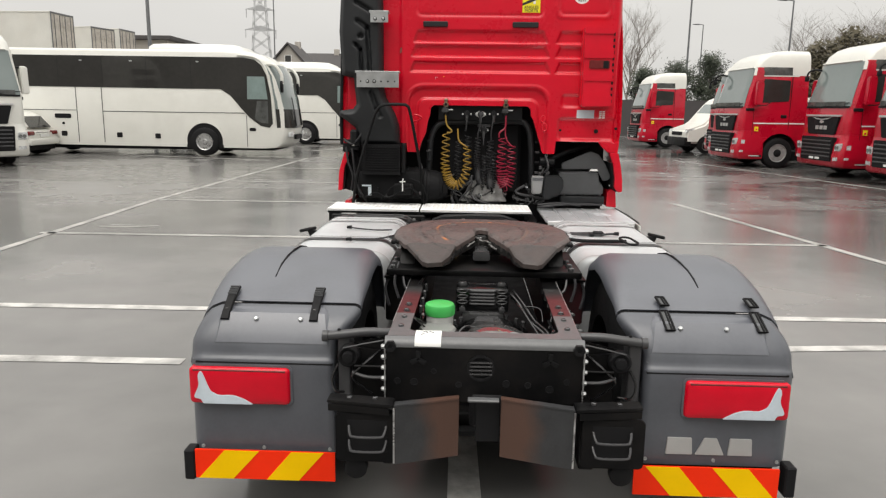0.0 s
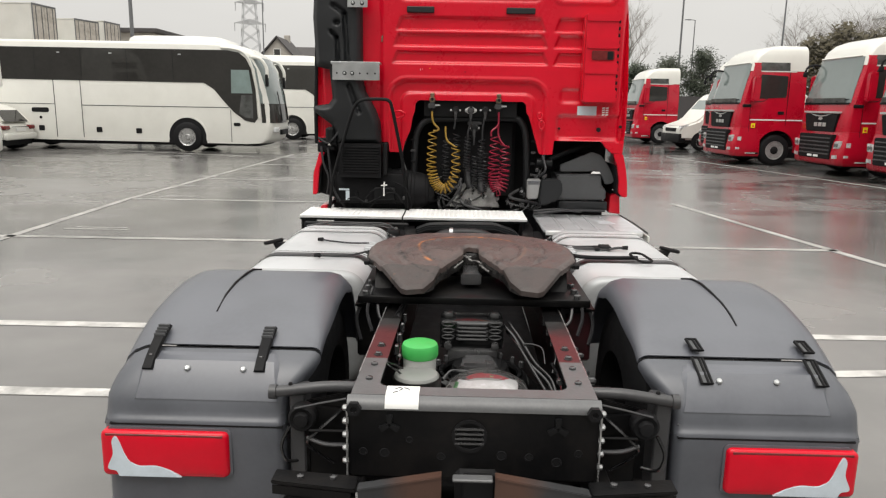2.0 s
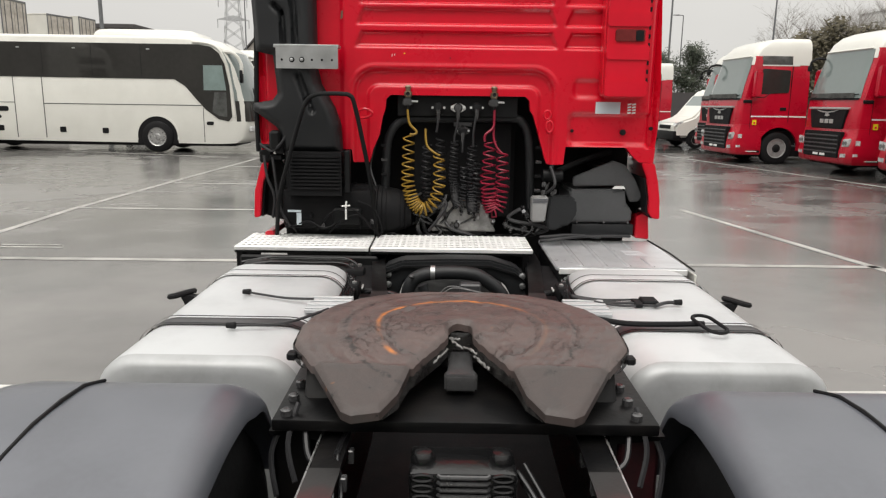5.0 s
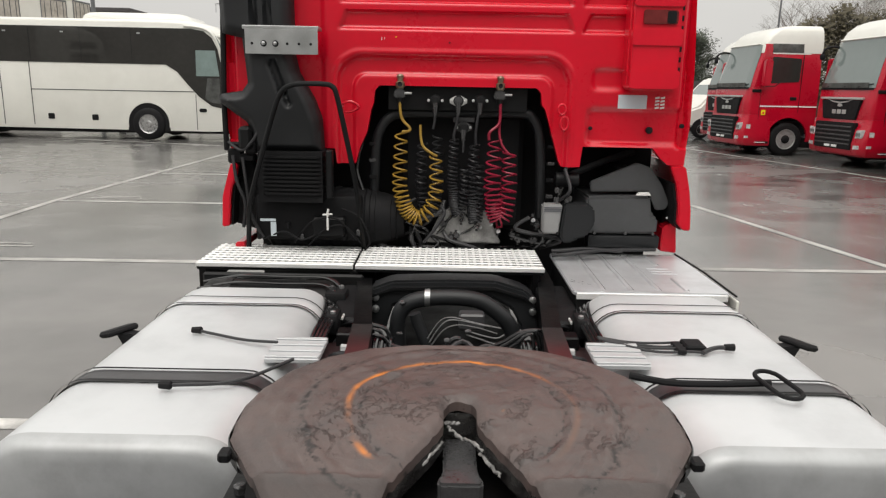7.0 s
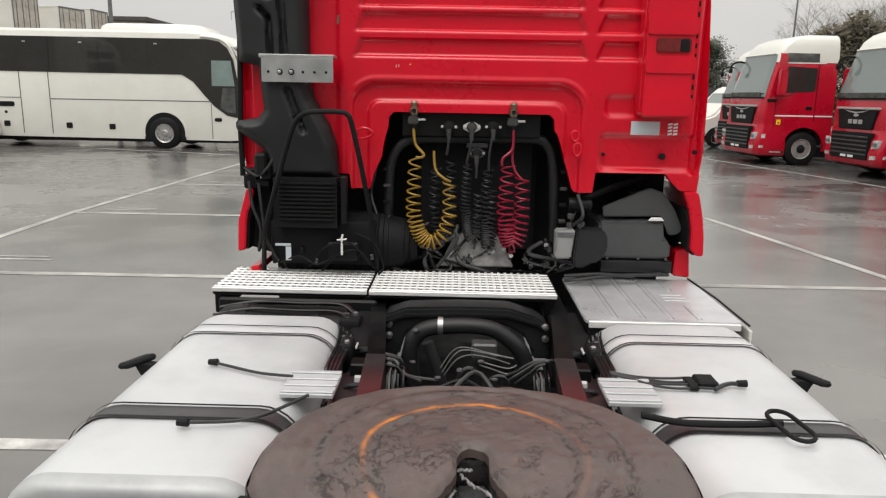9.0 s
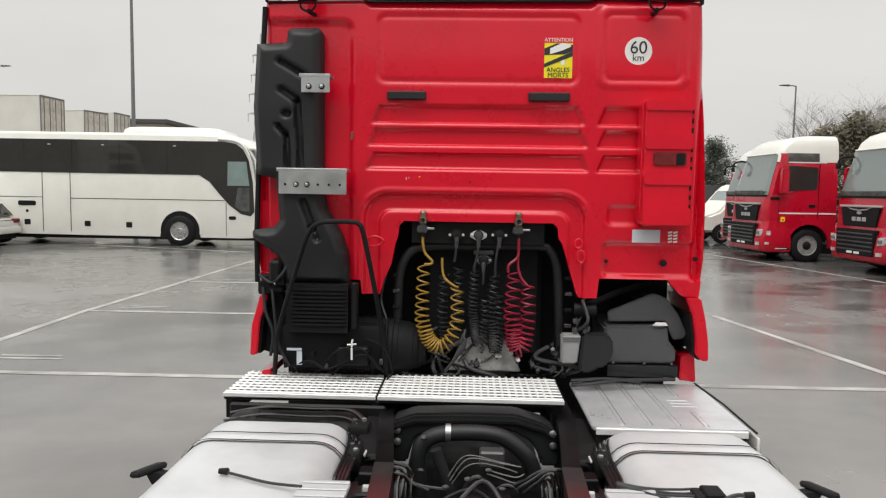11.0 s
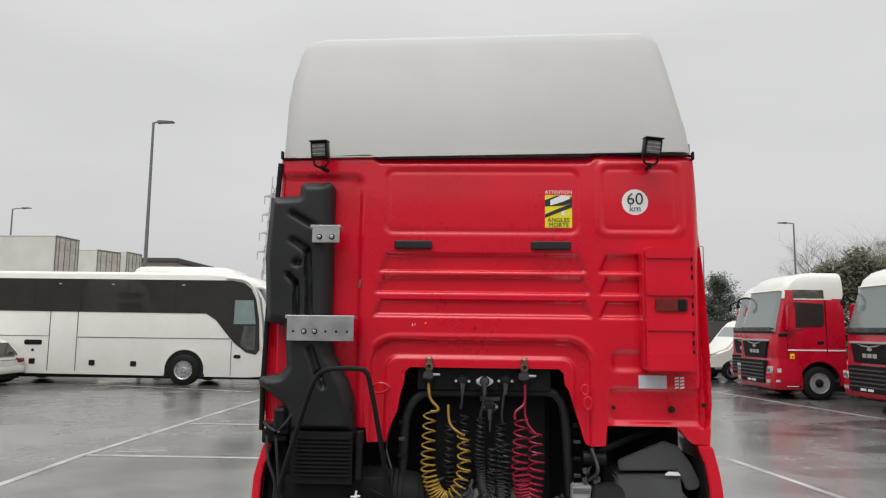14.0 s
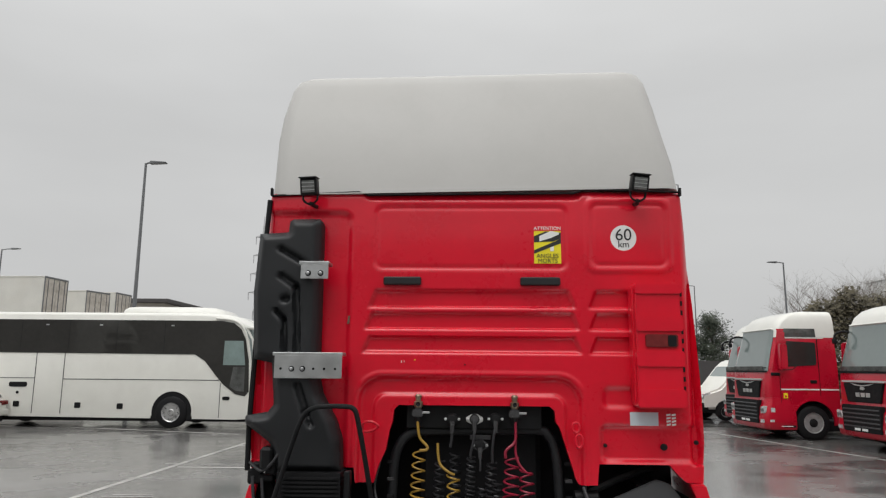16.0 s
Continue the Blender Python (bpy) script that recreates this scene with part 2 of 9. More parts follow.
GLOSSWIRE = material("pale_worn_wire", (0.11, 0.11, 0.11), 0.3, vary=0.4, scale=30, spec=0.7)
REDOXDK = material("grimy_red_primer", (0.026, 0.011, 0.012), 0.4, vary=0.3, scale=6.0, dirt=(0.012, 0.010, 0.010), dirt_amount=1.0, dirt_scale=9)
GREASE = material("black_grease", (0.012, 0.011, 0.011), 0.25, vary=0.4, scale=20, bump=0.9, bump_scale=28, dirt=(0.07, 0.068, 0.066), dirt_amount=0.8, dirt_scale=16, spec=0.7)
# pale metal for worn edges and for the rail's painted highlight
WORNGLINT = material("worn_edge_glint", (0.55, 0.55, 0.55), 0.3, metal=0.7, vary=0.3, scale=15, dirt=(0.06, 0.05, 0.05), dirt_amount=1.0, dirt_scale=14)
GLOSSBLK = material("wet_black_casting", (0.008, 0.008, 0.0085), 0.15, vary=0.2, scale=7.0, bump=0.3, bump_scale=40)


def wet_asphalt():
    """Asphalt that dries out round the middle lorry and stays wet, dark and glossy towards the parked rows, with streaky puddles."""
    m = bpy.data.materials.new("wet_asphalt")
    m.use_nodes = True
    n, l = m.node_tree.nodes, m.node_tree.links
    b = n["Principled BSDF"]
    tc = n.new("ShaderNodeTexCoord")

    def noise_at(scale, detail, stretch=(1, 1, 1), rough=0.5):
        mp, t = n.new("ShaderNodeMapping"), n.new("ShaderNodeTexNoise")
        mp.inputs["Scale"].default_value = stretch
        t.inputs["Scale"].default_value, t.inputs["Detail"].default_value, t.inputs["Roughness"].default_value = scale, detail, rough
        l.new(tc.outputs["Object"], mp.inputs["Vector"])
        l.new(mp.outputs["Vector"], t.inputs["Vector"])
        return t.outputs["Fac"]

    def calc(op, x, y, z=0.0):
        k = n.new("ShaderNodeMath")
        k.operation = op
        for i, v in enumerate((x, y, z)):
            if isinstance(v, (int, float)):
                k.inputs[i].default_value = v
            else:
                l.new(v, k.inputs[i])
        return k.outputs[0]

    def ramp(v, lo, hi, to_lo=0.0, to_hi=1.0):
        k = n.new("ShaderNodeMapRange")
        k.interpolation_type = "SMOOTHSTEP"
        for key, x in (("From Min", lo), ("From Max", hi), ("To Min", to_lo), ("To Max", to_hi)):
            k.inputs[key].default_value = x
        l.new(v, k.inputs["Value"])
        return k.outputs["Result"]

    big, mid, grain = noise_at(0.16, 5.0), noise_at(1.1, 6.0), noise_at(160.0, 2.0)
    streak = noise_at(0.55, 4.0, (0.55, 1.2, 1), 0.5)
    sep = n.new("ShaderNodeSeparateXYZ")
    l.new(tc.outputs["Object"], sep.inputs[0])
    gx, gy = sep.outputs["X"], sep.outputs["Y"]
    blend = calc("MULTIPLY_ADD", mid, 0.35, big)
    side = calc("MULTIPLY", ramp(calc("MULTIPLY_ADD", big, 5.0, gx), 6.5, 13.5), ramp(calc("MULTIPLY_ADD", mid, 4.0, gy), 9.5, 17.0))
    far = ramp(calc("MULTIPLY_ADD", big, 9.0, gy), 17.0, 29.0, 0.0, 0.55)
    wet = calc("MAXIMUM", side, far)
    pool = calc("MULTIPLY", ramp(streak, 0.53, 0.60), calc("MULTIPLY_ADD", wet, 0.75, 0.12))
    dry = n.new("ShaderNodeValToRGB")
    dry.color_ramp.elements[0].position, dry.color_ramp.elements[0].color = 0.5, (0.118, 0.1155, 0.111, 1)
    dry.color_ramp.elements[1].position, dry.color_ramp.elements[1].color = 0.85, (0.235, 0.228, 0.219, 1)
    l.new(blend, dry.inputs["Fac"])
    gain = calc("MULTIPLY", calc("MULTIPLY_ADD", wet, -0.50, 1.0), calc("MULTIPLY_ADD", pool, -0.55, 1.0))
    tone = n.new("ShaderNodeVectorMath")
    tone.operation = "SCALE"
    l.new(dry.outputs["Color"], tone.inputs[0])
    l.new(gain, tone.inputs["Scale"])
    l.new(tone.outputs["Vector"], b.inputs["Base Color"])
    ro = calc("MULTIPLY_ADD", pool, -0.11, calc("MULTIPLY_ADD", wet, -0.02, ramp(blend, 0.57, 0.95, 0.17, 0.40)))
    l.new(calc("MAXIMUM", ro, 0.045), b.inputs["Roughness"])
    b.inputs["Specular IOR Level"].default_value = 0.6
    bp = n.new("ShaderNodeBump")
    bp.inputs["Strength"].default_value, bp.inputs["Distance"].default_value = 0.10, 0.004
    l.new(grain, bp.inputs["Height"])
    l.new(bp.outputs["Normal"], b.inputs["Normal"])
    return m


ASPHALT = wet_asphalt()


# ---- mesh helpers ----
def add_box(bm, x0, x1, y0, y1, z0, z1, bevel=0.0, seg=1):
    r = bmesh.ops.create_cube(bm, size=1.0, matrix=Matrix.LocRotScale(((x0 + x1) / 2, (y0 + y1) / 2, (z0 + z1) / 2), None, (abs(x1 - x0), abs(y1 - y0), abs(z1 - z0))))
    if bevel:
        es = list({e for v in r["verts"] for e in v.link_edges})
        bmesh.ops.bevel(bm, geom=es, offset=bevel, segments=seg, affect="EDGES", profile=0.5, clamp_overlap=True)


def box(x0, x1, y0, y1, z0, z1, bevel=0.0, seg=1):
    bm = bmesh.new()
    add_box(bm, x0, x1, y0, y1, z0, z1, bevel, seg)
    return bm


def loft(bm, rings, close=True, caps=True):
    """Skin between rings of points; every ring has the same count."""
    vs = [[bm.verts.new(p) for p in ring] for ring in rings]
    n = len(vs[0])
    for a, b in zip(vs, vs[1:]):
        for i in range(n if close else n - 1):
            j = (i + 1) % n
            bm.faces.new((a[i], a[j], b[j], b[i]))
    if caps and close and n > 2:
        bm.faces.new(list(reversed(vs[0])))
        bm.faces.new(vs[-1])
    return vs


def add_tube(bm, pts, r, seg=10, caps=True):
    """A round bar or hose along points; r is one radius or one for each point."""
    pts = [Vector(p) for p in pts]
    rings, up = [], None
    for i, p in enumerate(pts):
        d = (pts[min(i + 1, len(pts) - 1)] - pts[max(i - 1, 0)]).normalized()
        if up is None:
            up = Vector((0, 0, 1)) if abs(d.z) < 0.9 else Vector((1, 0, 0))
        side = d.cross(up).normalized()
        up = side.cross(d).normalized()
        rad = r[i] if isinstance(r, (list, tuple)) else r
        rings.append([p + rad * (math.cos(a) * side + math.sin(a) * up) for a in (2 * math.pi * k / seg for k in range(seg))])
    loft(bm, rings, True, caps)


def tube(pts, r, seg=10):
    bm = bmesh.new()
    add_tube(bm, pts, r, seg)
    return bm


def smooth_path(pts, steps=6):
    """Catmull-Rom points through the given ones."""
    P = [Vector(p) for p in pts]
    out = []
    for i in range(len(P) - 1):
        a, b, c, d = P[max(i - 1, 0)], P[i], P[i + 1], P[min(i + 2, len(P) - 1)]
        for k in range(steps):
            t = k / steps
            out.append(0.5 * (2 * b + (c - a) * t + (2 * a - 5 * b + 4 * c - d) * t * t + (3 * b - a - 3 * c + d) * t ** 3))
    out.append(P[-1])
    return out


def lathe(bm, profile, axis, at, seg=32):
    """Turn (along, radius) pairs round an axis 'x', 'y' or 'z' through the point at."""
    rings = []
    for s, r in profile:
        ring = []
        for k in range(seg):
            a = 2 * math.pi * k / seg
            c, d = r * math.cos(a), r * math.sin(a)
            p = {"x": (s, c, d), "y": (c, s, -d), "z": (c, d, s)}[axis]
            ring.append(Vector(p) + Vector(at))
        rings.append(ring)
    loft(bm, rings, True, True)


def lathed(profile, axis, at, seg=32):
    bm = bmesh.new()
    lathe(bm, profile, axis, at, seg)
    return bm


def prism(poly, axis, a, b, bevel=0.0, seg=2):
    """A polygon extruded along an axis from a to b. For 'x' the pairs are (y, z), for 'y' (x, z), for 'z' (x, y)."""
    bm = bmesh.new()
    put = {"x": lambda u, v, w: (w, u, v), "y": lambda u, v, w: (u, w, v), "z": lambda u, v, w: (u, v, w)}[axis]
    loft(bm, [[put(u, v, a) for u, v in poly], [put(u, v, b) for u, v in poly]])
    bmesh.ops.recalc_face_normals(bm, faces=bm.faces)
    if bevel:
        bmesh.ops.bevel(bm, geom=list(bm.edges), offset=bevel, segments=seg, affect="EDGES", clamp_overlap=True)
    return bm


def arc(cx, cy, r, a0, a1, n=12):
    return [(cx + r * math.cos(radians(a0 + (a1 - a0) * k / n)), cy + r * math.sin(radians(a0 + (a1 - a0) * k / n))) for k in range(n + 1)]


def rounded(x0, x1, y0, y1, r, n=5):
    return arc(x1 - r, y1 - r, r, 0, 90, n) + arc(x0 + r, y1 - r, r, 90, 180, n) + arc(x0 + r, y0 + r, r, 180, 270, n) + arc(x1 - r, y0 + r, r, 270, 360, n)


def part(name, bm, mat, parent=None, label="", fix=True, sharp=35):
    """One mesh object from a bmesh, under a thing or part."""
    if fix:
        bmesh.ops.recalc_face_normals(bm, faces=bm.faces)
    me = bpy.data.meshes.new(name)
    bm.to_mesh(me)
    bm.free()
    me.materials.append(mat)
    me.shade_smooth()
    me.set_sharp_from_angle(angle=radians(sharp))
    ob = new(name, me)
    ob.parent = parent
    if label:
        ob["label"] = label
    return ob


def thicken(bm, t):
    """Give an open sheet a thickness against its normals."""
    bmesh.ops.recalc_face_normals(bm, faces=bm.faces)
    bm.normal_update()
    faces, rim = list(bm.faces), [e for e in bm.edges if len(e.link_faces) == 1]
    twin = {v: bm.verts.new(v.co - v.normal * t) for v in list(bm.verts)}
    for f in faces:
        bm.faces.new([twin[v] for v in reversed(f.verts)])
    for e in rim:
        a, b = e.verts
        bm.faces.new((a, b, twin[b], twin[a]))


def thing(name, m, label, category, group="", kind=""):
    ob = new(name)
    ob.empty_display_size = 0.2
    ob.matrix_basis = m
    return tagged(ob, label, category, group, kind)


def mirror_x(bm):
    bmesh.ops.scale(bm, vec=(-1, 1, 1), verts=bm.verts)
    bmesh.ops.reverse_faces(bm, faces=bm.faces)
    return bm


def letters(text, size, m, mat, parent, name="lettering", depth=0.001):
    cu = bpy.data.curves.new(name, "FONT")
    cu.body, cu.size, cu.extrude, cu.align_x, cu.align_y = text, size, depth, "CENTER", "CENTER"
    tmp = bpy.data.objects.new(name, cu)
    scene.collection.objects.link(tmp)
    dg = bpy.context.evaluated_depsgraph_get()
    me = bpy.data.meshes.new_from_object(tmp.evaluated_get(dg))
    bpy.data.objects.remove(tmp)
    bpy.data.curves.remove(cu)
    me.name = name
    me.transform(m)
    me.materials.clear()
    me.materials.append(mat)
    ob = new(name, me)
    ob.parent = parent
    return ob


# ---- ground ----
bm = bmesh.new()
bmesh.ops.create_grid(bm, x_segments=40, y_segments=40, size=1500)
tagged(part("ground", bm, ASPHALT), "wet dark grey asphalt of a large vehicle yard", "ground", kind="structure")


random.seed(1)


def road_line(x0, y0, x1, y1, w=0.12, mat=None):
    d = Vector((x1 - x0, y1 - y0, 0))
    n = Vector((-d.y, d.x, 0)).normalized() * w / 2
    k = max(2, int(d.length / 0.4))
    bm, rows = bmesh.new(), []
    for i in range(k + 1):
        p = Vector((x0, y0, 0.004)) + d * i / k
        e = 0.012
        rows.append([p + n * (1 + random.uniform(-e, e) / w), p - n * (1 + random.uniform(-e, e) / w)])
    loft(bm, rows, close=False)
    for f in bm.faces:
        if f.normal.z < 0:
            f.normal_flip()
    ob = part("parking_line", bm, mat or FADED, fix=False)
    return tagged(ob, "worn white painted parking line on wet asphalt", "road marking", "parking lines", "structure")


road_line(-5.22, 7.6, -5.38, 13.4)
road_line(-5.38, 13.4, -4.93, 25.5)
for y, xa, xb in ((9.75, -5.45, 5.5), (13.5, -5.35, -1.0), (17.15, -5.1, -1.5), (6.13, -7.5, 4.6), (4.8, -7.0, -1.55), (21.2, -5.1, -2.0)):
    road_line(xa, y, xb, y - 0.01, 0.12, LINE if y < 7 else FADED)
road_line(2.6, 5.28, 6.0, 5.55, 0.12, LINE)
road_line(4.70, 14.1, 6.15, 5.2)
road_line(0.405, 2.2, 0.395, 4.6, 0.15, LINE)
road_line(8.75, 27.6, 11.65, 14.0)
road_line(-20, 28.6, -6.0, 24.3)
for x, y, a in ((-4.9, 10.35, 0.9), (-5.0, 13.85, 0.8), (-4.75, 17.5, 0.7)):
    road_line(x, y, x + a, y, 0.05)
    road_line(x + 0.1, y + 0.14, x + a * 0.9, y + 0.14, 0.05)



# ---- the tractor unit in the middle ----
TRUCK = thing("tractor_unit", pose(0.485, 2.9, 0, 0, 0, -1.1), "red tractor unit with white roof and an open fifth wheel", "truck")


def wheel(parent, x0, x1, y, r, name="wheel"):
    """A tyre with grooves, a steel rim and nuts. x1 is the outer face."""
    s = 1 if x1 > x0 else -1
    w = abs(x1 - x0)
    prof = [(w * 0.5, r * 0.54), (0, r * 0.58), (0.0, r * 0.80), (w * 0.06, r * 0.95), (w * 0.14, r)]
    for k in range(4):
        c = w * (0.26 + 0.16 * k)
        prof += [(c - 0.008, r), (c - 0.006, r - 0.012), (c + 0.006, r - 0.012), (c + 0.008, r)]
    prof += [(w * 0.86, r), (w * 0.94, r * 0.95), (w, r * 0.80), (w, r * 0.585), (w * 0.52, r * 0.54)]
    tyre = part(name, lathed([(x0 + s * a, b) for a, b in prof], "x", (0, y, r), 40), RUBBER, parent)
    xo = x1 + s * 0.004
    rim = part("rim", lathed([(xo - s * 0.02, 0.005), (xo - s * 0.012, r * 0.16), (xo - s * 0.03, r * 0.21), (xo - s * 0.075, r * 0.27), (xo - s * 0.07, r * 0.40), (xo - s * 0.085, r * 0.50), (xo - s * 0.02, r * 0.555), (xo, r * 0.585), (xo - s * 0.002, r * 0.605), (xo - s * 0.03, r * 0.60)], "x", (0, y, r), 36), RIM, tyre, "grey steel rim")
    for k in range(8):
        a = 2 * math.pi * (k + 0.5) / 8
        part("hand_hole", lathed([(xo - s * 0.074, r * 0.088), (xo - s * 0.056, r * 0.088), (xo - s * 0.054, r * 0.06)], "x", (0, y + r * 0.45 * math.cos(a), r + r * 0.45 * math.sin(a)), 8), RUBBER, rim)
    part("hub", lathed([(xo - s * 0.06, r * 0.27), (xo - s * 0.02, r * 0.25), (xo + s * 0.004, r * 0.18), (xo + s * 0.008, 0.004)], "x", (0, y, r), 20), RUBBER, tyre, "dark greasy hub")
    bm = bmesh.new()
    for k in range(10):
        a = 2 * math.pi * k / 10
        lathe(bm, [(xo - s * 0.085, 0.016), (xo - s * 0.05, 0.016), (xo - s * 0.045, 0.008)], "x", (0, y + r * 0.33 * math.cos(a), r + r * 0.33 * math.sin(a)), 6)
    part("wheel_nut", bm, GREYPAINT, tyre)
    return tyre


def lean(bm):
    """The frame's rear end stands a little off the cab's middle."""
    for v in bm.verts:
        v.co.x -= 0.022 * (1 - max(0.0, min(1.0, v.co.y / 1.5)))
    return bm


def spread(bm):
    """The rails stand wider apart under the cab."""
    for v in bm.verts:
        v.co.x += math.copysign(0.1 * max(0.0, min(1.0, v.co.y - 2.1)), v.co.x)
    return lean(bm)


def primer_material():
    """Dark chassis paint with a red primer stain that fades out forwards."""
    m = material("worn_red_primer", (0.022, 0.021, 0.021), 0.4, vary=0.25, scale=10, bump=0.3, bump_scale=80, spec=0.4)
    n, l = m.node_tree.nodes, m.node_tree.links
    b = n["Principled BSDF"]
    dark = b.inputs["Base Color"].links[0].from_socket
    tc, sep, ns, wob, rear, gate, front, both, most, mix = (n.new("ShaderNode" + k) for k in ("TexCoord", "SeparateXYZ", "TexNoise", "Math", "MapRange", "MapRange", "MapRange", "Math", "Math", "Mix"))
    l.new(tc.outputs["Object"], sep.inputs[0])
    l.new(tc.outputs["Object"], ns.inputs["Vector"])
    ns.inputs["Scale"].default_value, ns.inputs["Detail"].default_value = 11.0, 4.0
    wob.operation, both.operation, most.operation = "MULTIPLY_ADD", "MULTIPLY", "MAXIMUM"
    wob.inputs[1].default_value = 0.16
    l.new(ns.outputs["Fac"], wob.inputs[0])
    l.new(sep.outputs["Y"], wob.inputs[2])
    for node, lo, hi in ((rear, 0.72, 0.58), (gate, 1.2, 1.3), (front, 2.38, 2.05)):
        node.inputs["From Min"].default_value, node.inputs["From Max"].default_value = lo, hi
        l.new(wob.outputs[0], node.inputs["Value"])
    l.new(gate.outputs["Result"], both.inputs[0])
    l.new(front.outputs["Result"], both.inputs[1])
    l.new(rear.outputs["Result"], most.inputs[0])
    l.new(both.outputs[0], most.inputs[1])
    mix.data_type = "RGBA"
    mix.inputs["B"].default_value = (0.085, 0.016, 0.018, 1)
    l.new(most.outputs[0], mix.inputs["Factor"])
    l.new(dark, mix.inputs["A"])
    l.new(mix.outputs["Result"], b.inputs["Base Color"])
    return m


PRIMER = primer_material()
# chassis rails
RAIL_X, RAIL_Z = 0.385, 0.862
for s in (-1, 1):
    a = s * RAIL_X
    poly = [(a, RAIL_Z), (a - s * 0.075, RAIL_Z), (a - s * 0.075, RAIL_Z - 0.01), (a - s * 0.01, RAIL_Z - 0.01), (a - s * 0.01, RAIL_Z - 0.25), (a - s * 0.075, RAIL_Z - 0.25), (a - s * 0.075, RAIL_Z - 0.26), (a, RAIL_Z - 0.26)]
    bm = bmesh.new()
    loft(bm, [[(x, y, z) for x, z in poly] for y in (-0.10, 0.3, 0.7, 1.1, 1.5, 2.1, 2.4, 2.7, 3.1, 5.6)])
    rail = part("chassis_rail", spread(bm), CHASSIS, TRUCK, "black painted steel chassis rail")
    for y0, y1 in ((0.232, 0.72), (1.70, 2.40)):
        part("rail_flange_cover", spread(box(a - s * 0.078, a + s * 0.003, y0, y1, RAIL_Z + 0.0005, RAIL_Z + 0.005)), PRIMER, rail, "red primer showing on the rail flange")
    # thin pale strip stands for the wet highlight on the rail edge
    part("rail_edge_glint", lean(tube([(a + s * 0.003, y, RAIL_Z + 0.004) for y in (0.10, 0.4, 0.7, 0.92)], 0.0028, 6)), WORNGLINT, rail, "bright strip painted as the rail edge's highlight")
    for y in (0.03, 0.162, 0.27, 0.37):
        part("rail_bolt", lean(lathed([(RAIL_Z + 0.004, 0.017), (RAIL_Z + 0.007, 0.017), (RAIL_Z + 0.007, 0.012), (RAIL_Z + 0.015, 0.012), (RAIL_Z + 0.017, 0.008)], "z", (a - s * 0.04, y, 0), 8)), CASTING, rail)
    for y in [0.08 + 0.16 * k for k in range(18)]:
        part("rail_rivet", spread(lathed([(a, 0.014), (a + s * 0.014, 0.014), (a + s * 0.017, 0.009)], "x", (0, y, RAIL_Z - 0.06), 8)), GREYPAINT, rail)

# rear cross member with its holes and paper tag; its top plate runs on along both rails
cm = part("rear_cross_member", lean(prism([(-0.392, 0.60), (0.392, 0.60), (0.392, 0.845), (-0.392, 0.845)], "y", -0.125, -0.06, 0.008)), CHASSIS, TRUCK, "black steel rear cross member")
bm = bmesh.new()
U = [(-0.388, 0.230), (-0.388, -0.098), (0.388, -0.098), (0.388, 0.230), (0.306, 0.230), (0.306, 0.012)] + arc(0.266, 0.012, 0.040, 0, -90, 5)[1:] + arc(-0.266, 0.012, 0.040, -90, -180, 5) + [(-0.306, 0.012), (-0.306, 0.230)]
part("cross_member_top", lean(prism(U, "z", RAIL_Z + 0.0006, RAIL_Z + 0.008, 0.002)), STEELDK, cm, "worn grey steel top plate")
loft(bm, [[(x, y, z) for x in (-0.396, -0.30, -0.15, 0.0, 0.15, 0.30, 0.396)] for y, z in ((-0.129, 0.832), (-0.1285, 0.842), (-0.124, 0.852), (-0.112, 0.864), (-0.099, 0.8695), (-0.097, 0.861))], close=False)
thicken(bm, 0.003)
part("cross_member_lip", lean(bm), STEELDK, cm, "worn grey rounded steel lip")
for x, z, r in ((-0.345, 0.690, 0.010), (-0.278, 0.687, 0.012), (-0.10, 0.679, 0.010), (0.09, 0.687, 0.013), (0.176, 0.684, 0.010), (0.263, 0.669, 0.013), (-0.20, 0.733, 0.008), (0.33, 0.70, 0.010)):
    part("bolt_hole", lean(lathed([(-0.1255, r + 0.004), (-0.1275, r + 0.003), (-0.1275, r), (-0.120, r * 0.9)], "y", (x, 0, z), 12)), RUBBER, cm)
for s in (-1, 1):
    for k in range(3):
        a = math.radians(90 + 120 * k)
        part("bracket_claw", lean(prism([(s * 0.262 + 0.035 * math.cos(a - 0.3), 0.785 + 0.035 * math.sin(a - 0.3)), (s * 0.262 + 0.035 * math.cos(a + 0.3), 0.785 + 0.035 * math.sin(a + 0.3)), (s * 0.262 + 0.008 * math.cos(a + 1.2), 0.785 + 0.008 * math.sin(a + 1.2)), (s * 0.262 + 0.008 * math.cos(a - 1.2), 0.785 + 0.008 * math.sin(a - 1.2))], "y", -0.136, -0.124, 0.002)), BLACK, cm)
part("vent_hole", lean(lathed([(-0.127, 0.055), (-0.133, 0.055), (-0.133, 0.045), (-0.127, 0.043)], "y", (-0.012, 0, 0.752), 24)), RUBBER, cm)
for k in range(4):
    part("vent_slat", lean(box(-0.057, 0.033, -0.134, -0.127, 0.725 + 0.016 * k, 0.731 + 0.016 * k)), CASTING, cm)
bm = bmesh.new()
loft(bm, [[(x, y, z) for x in (-0.277, -0.172)] for y, z in ((-0.1315, 0.838), (-0.1305, 0.846), (-0.1255, 0.856), (-0.1125, 0.868), (-0.098, 0.8735), (-0.034, 0.8735))], close=False)
thicken(bm, 0.0008)
tag = part("paper_tag", lean(bm), PAPER, cm, "white paper tag taped to the steel")
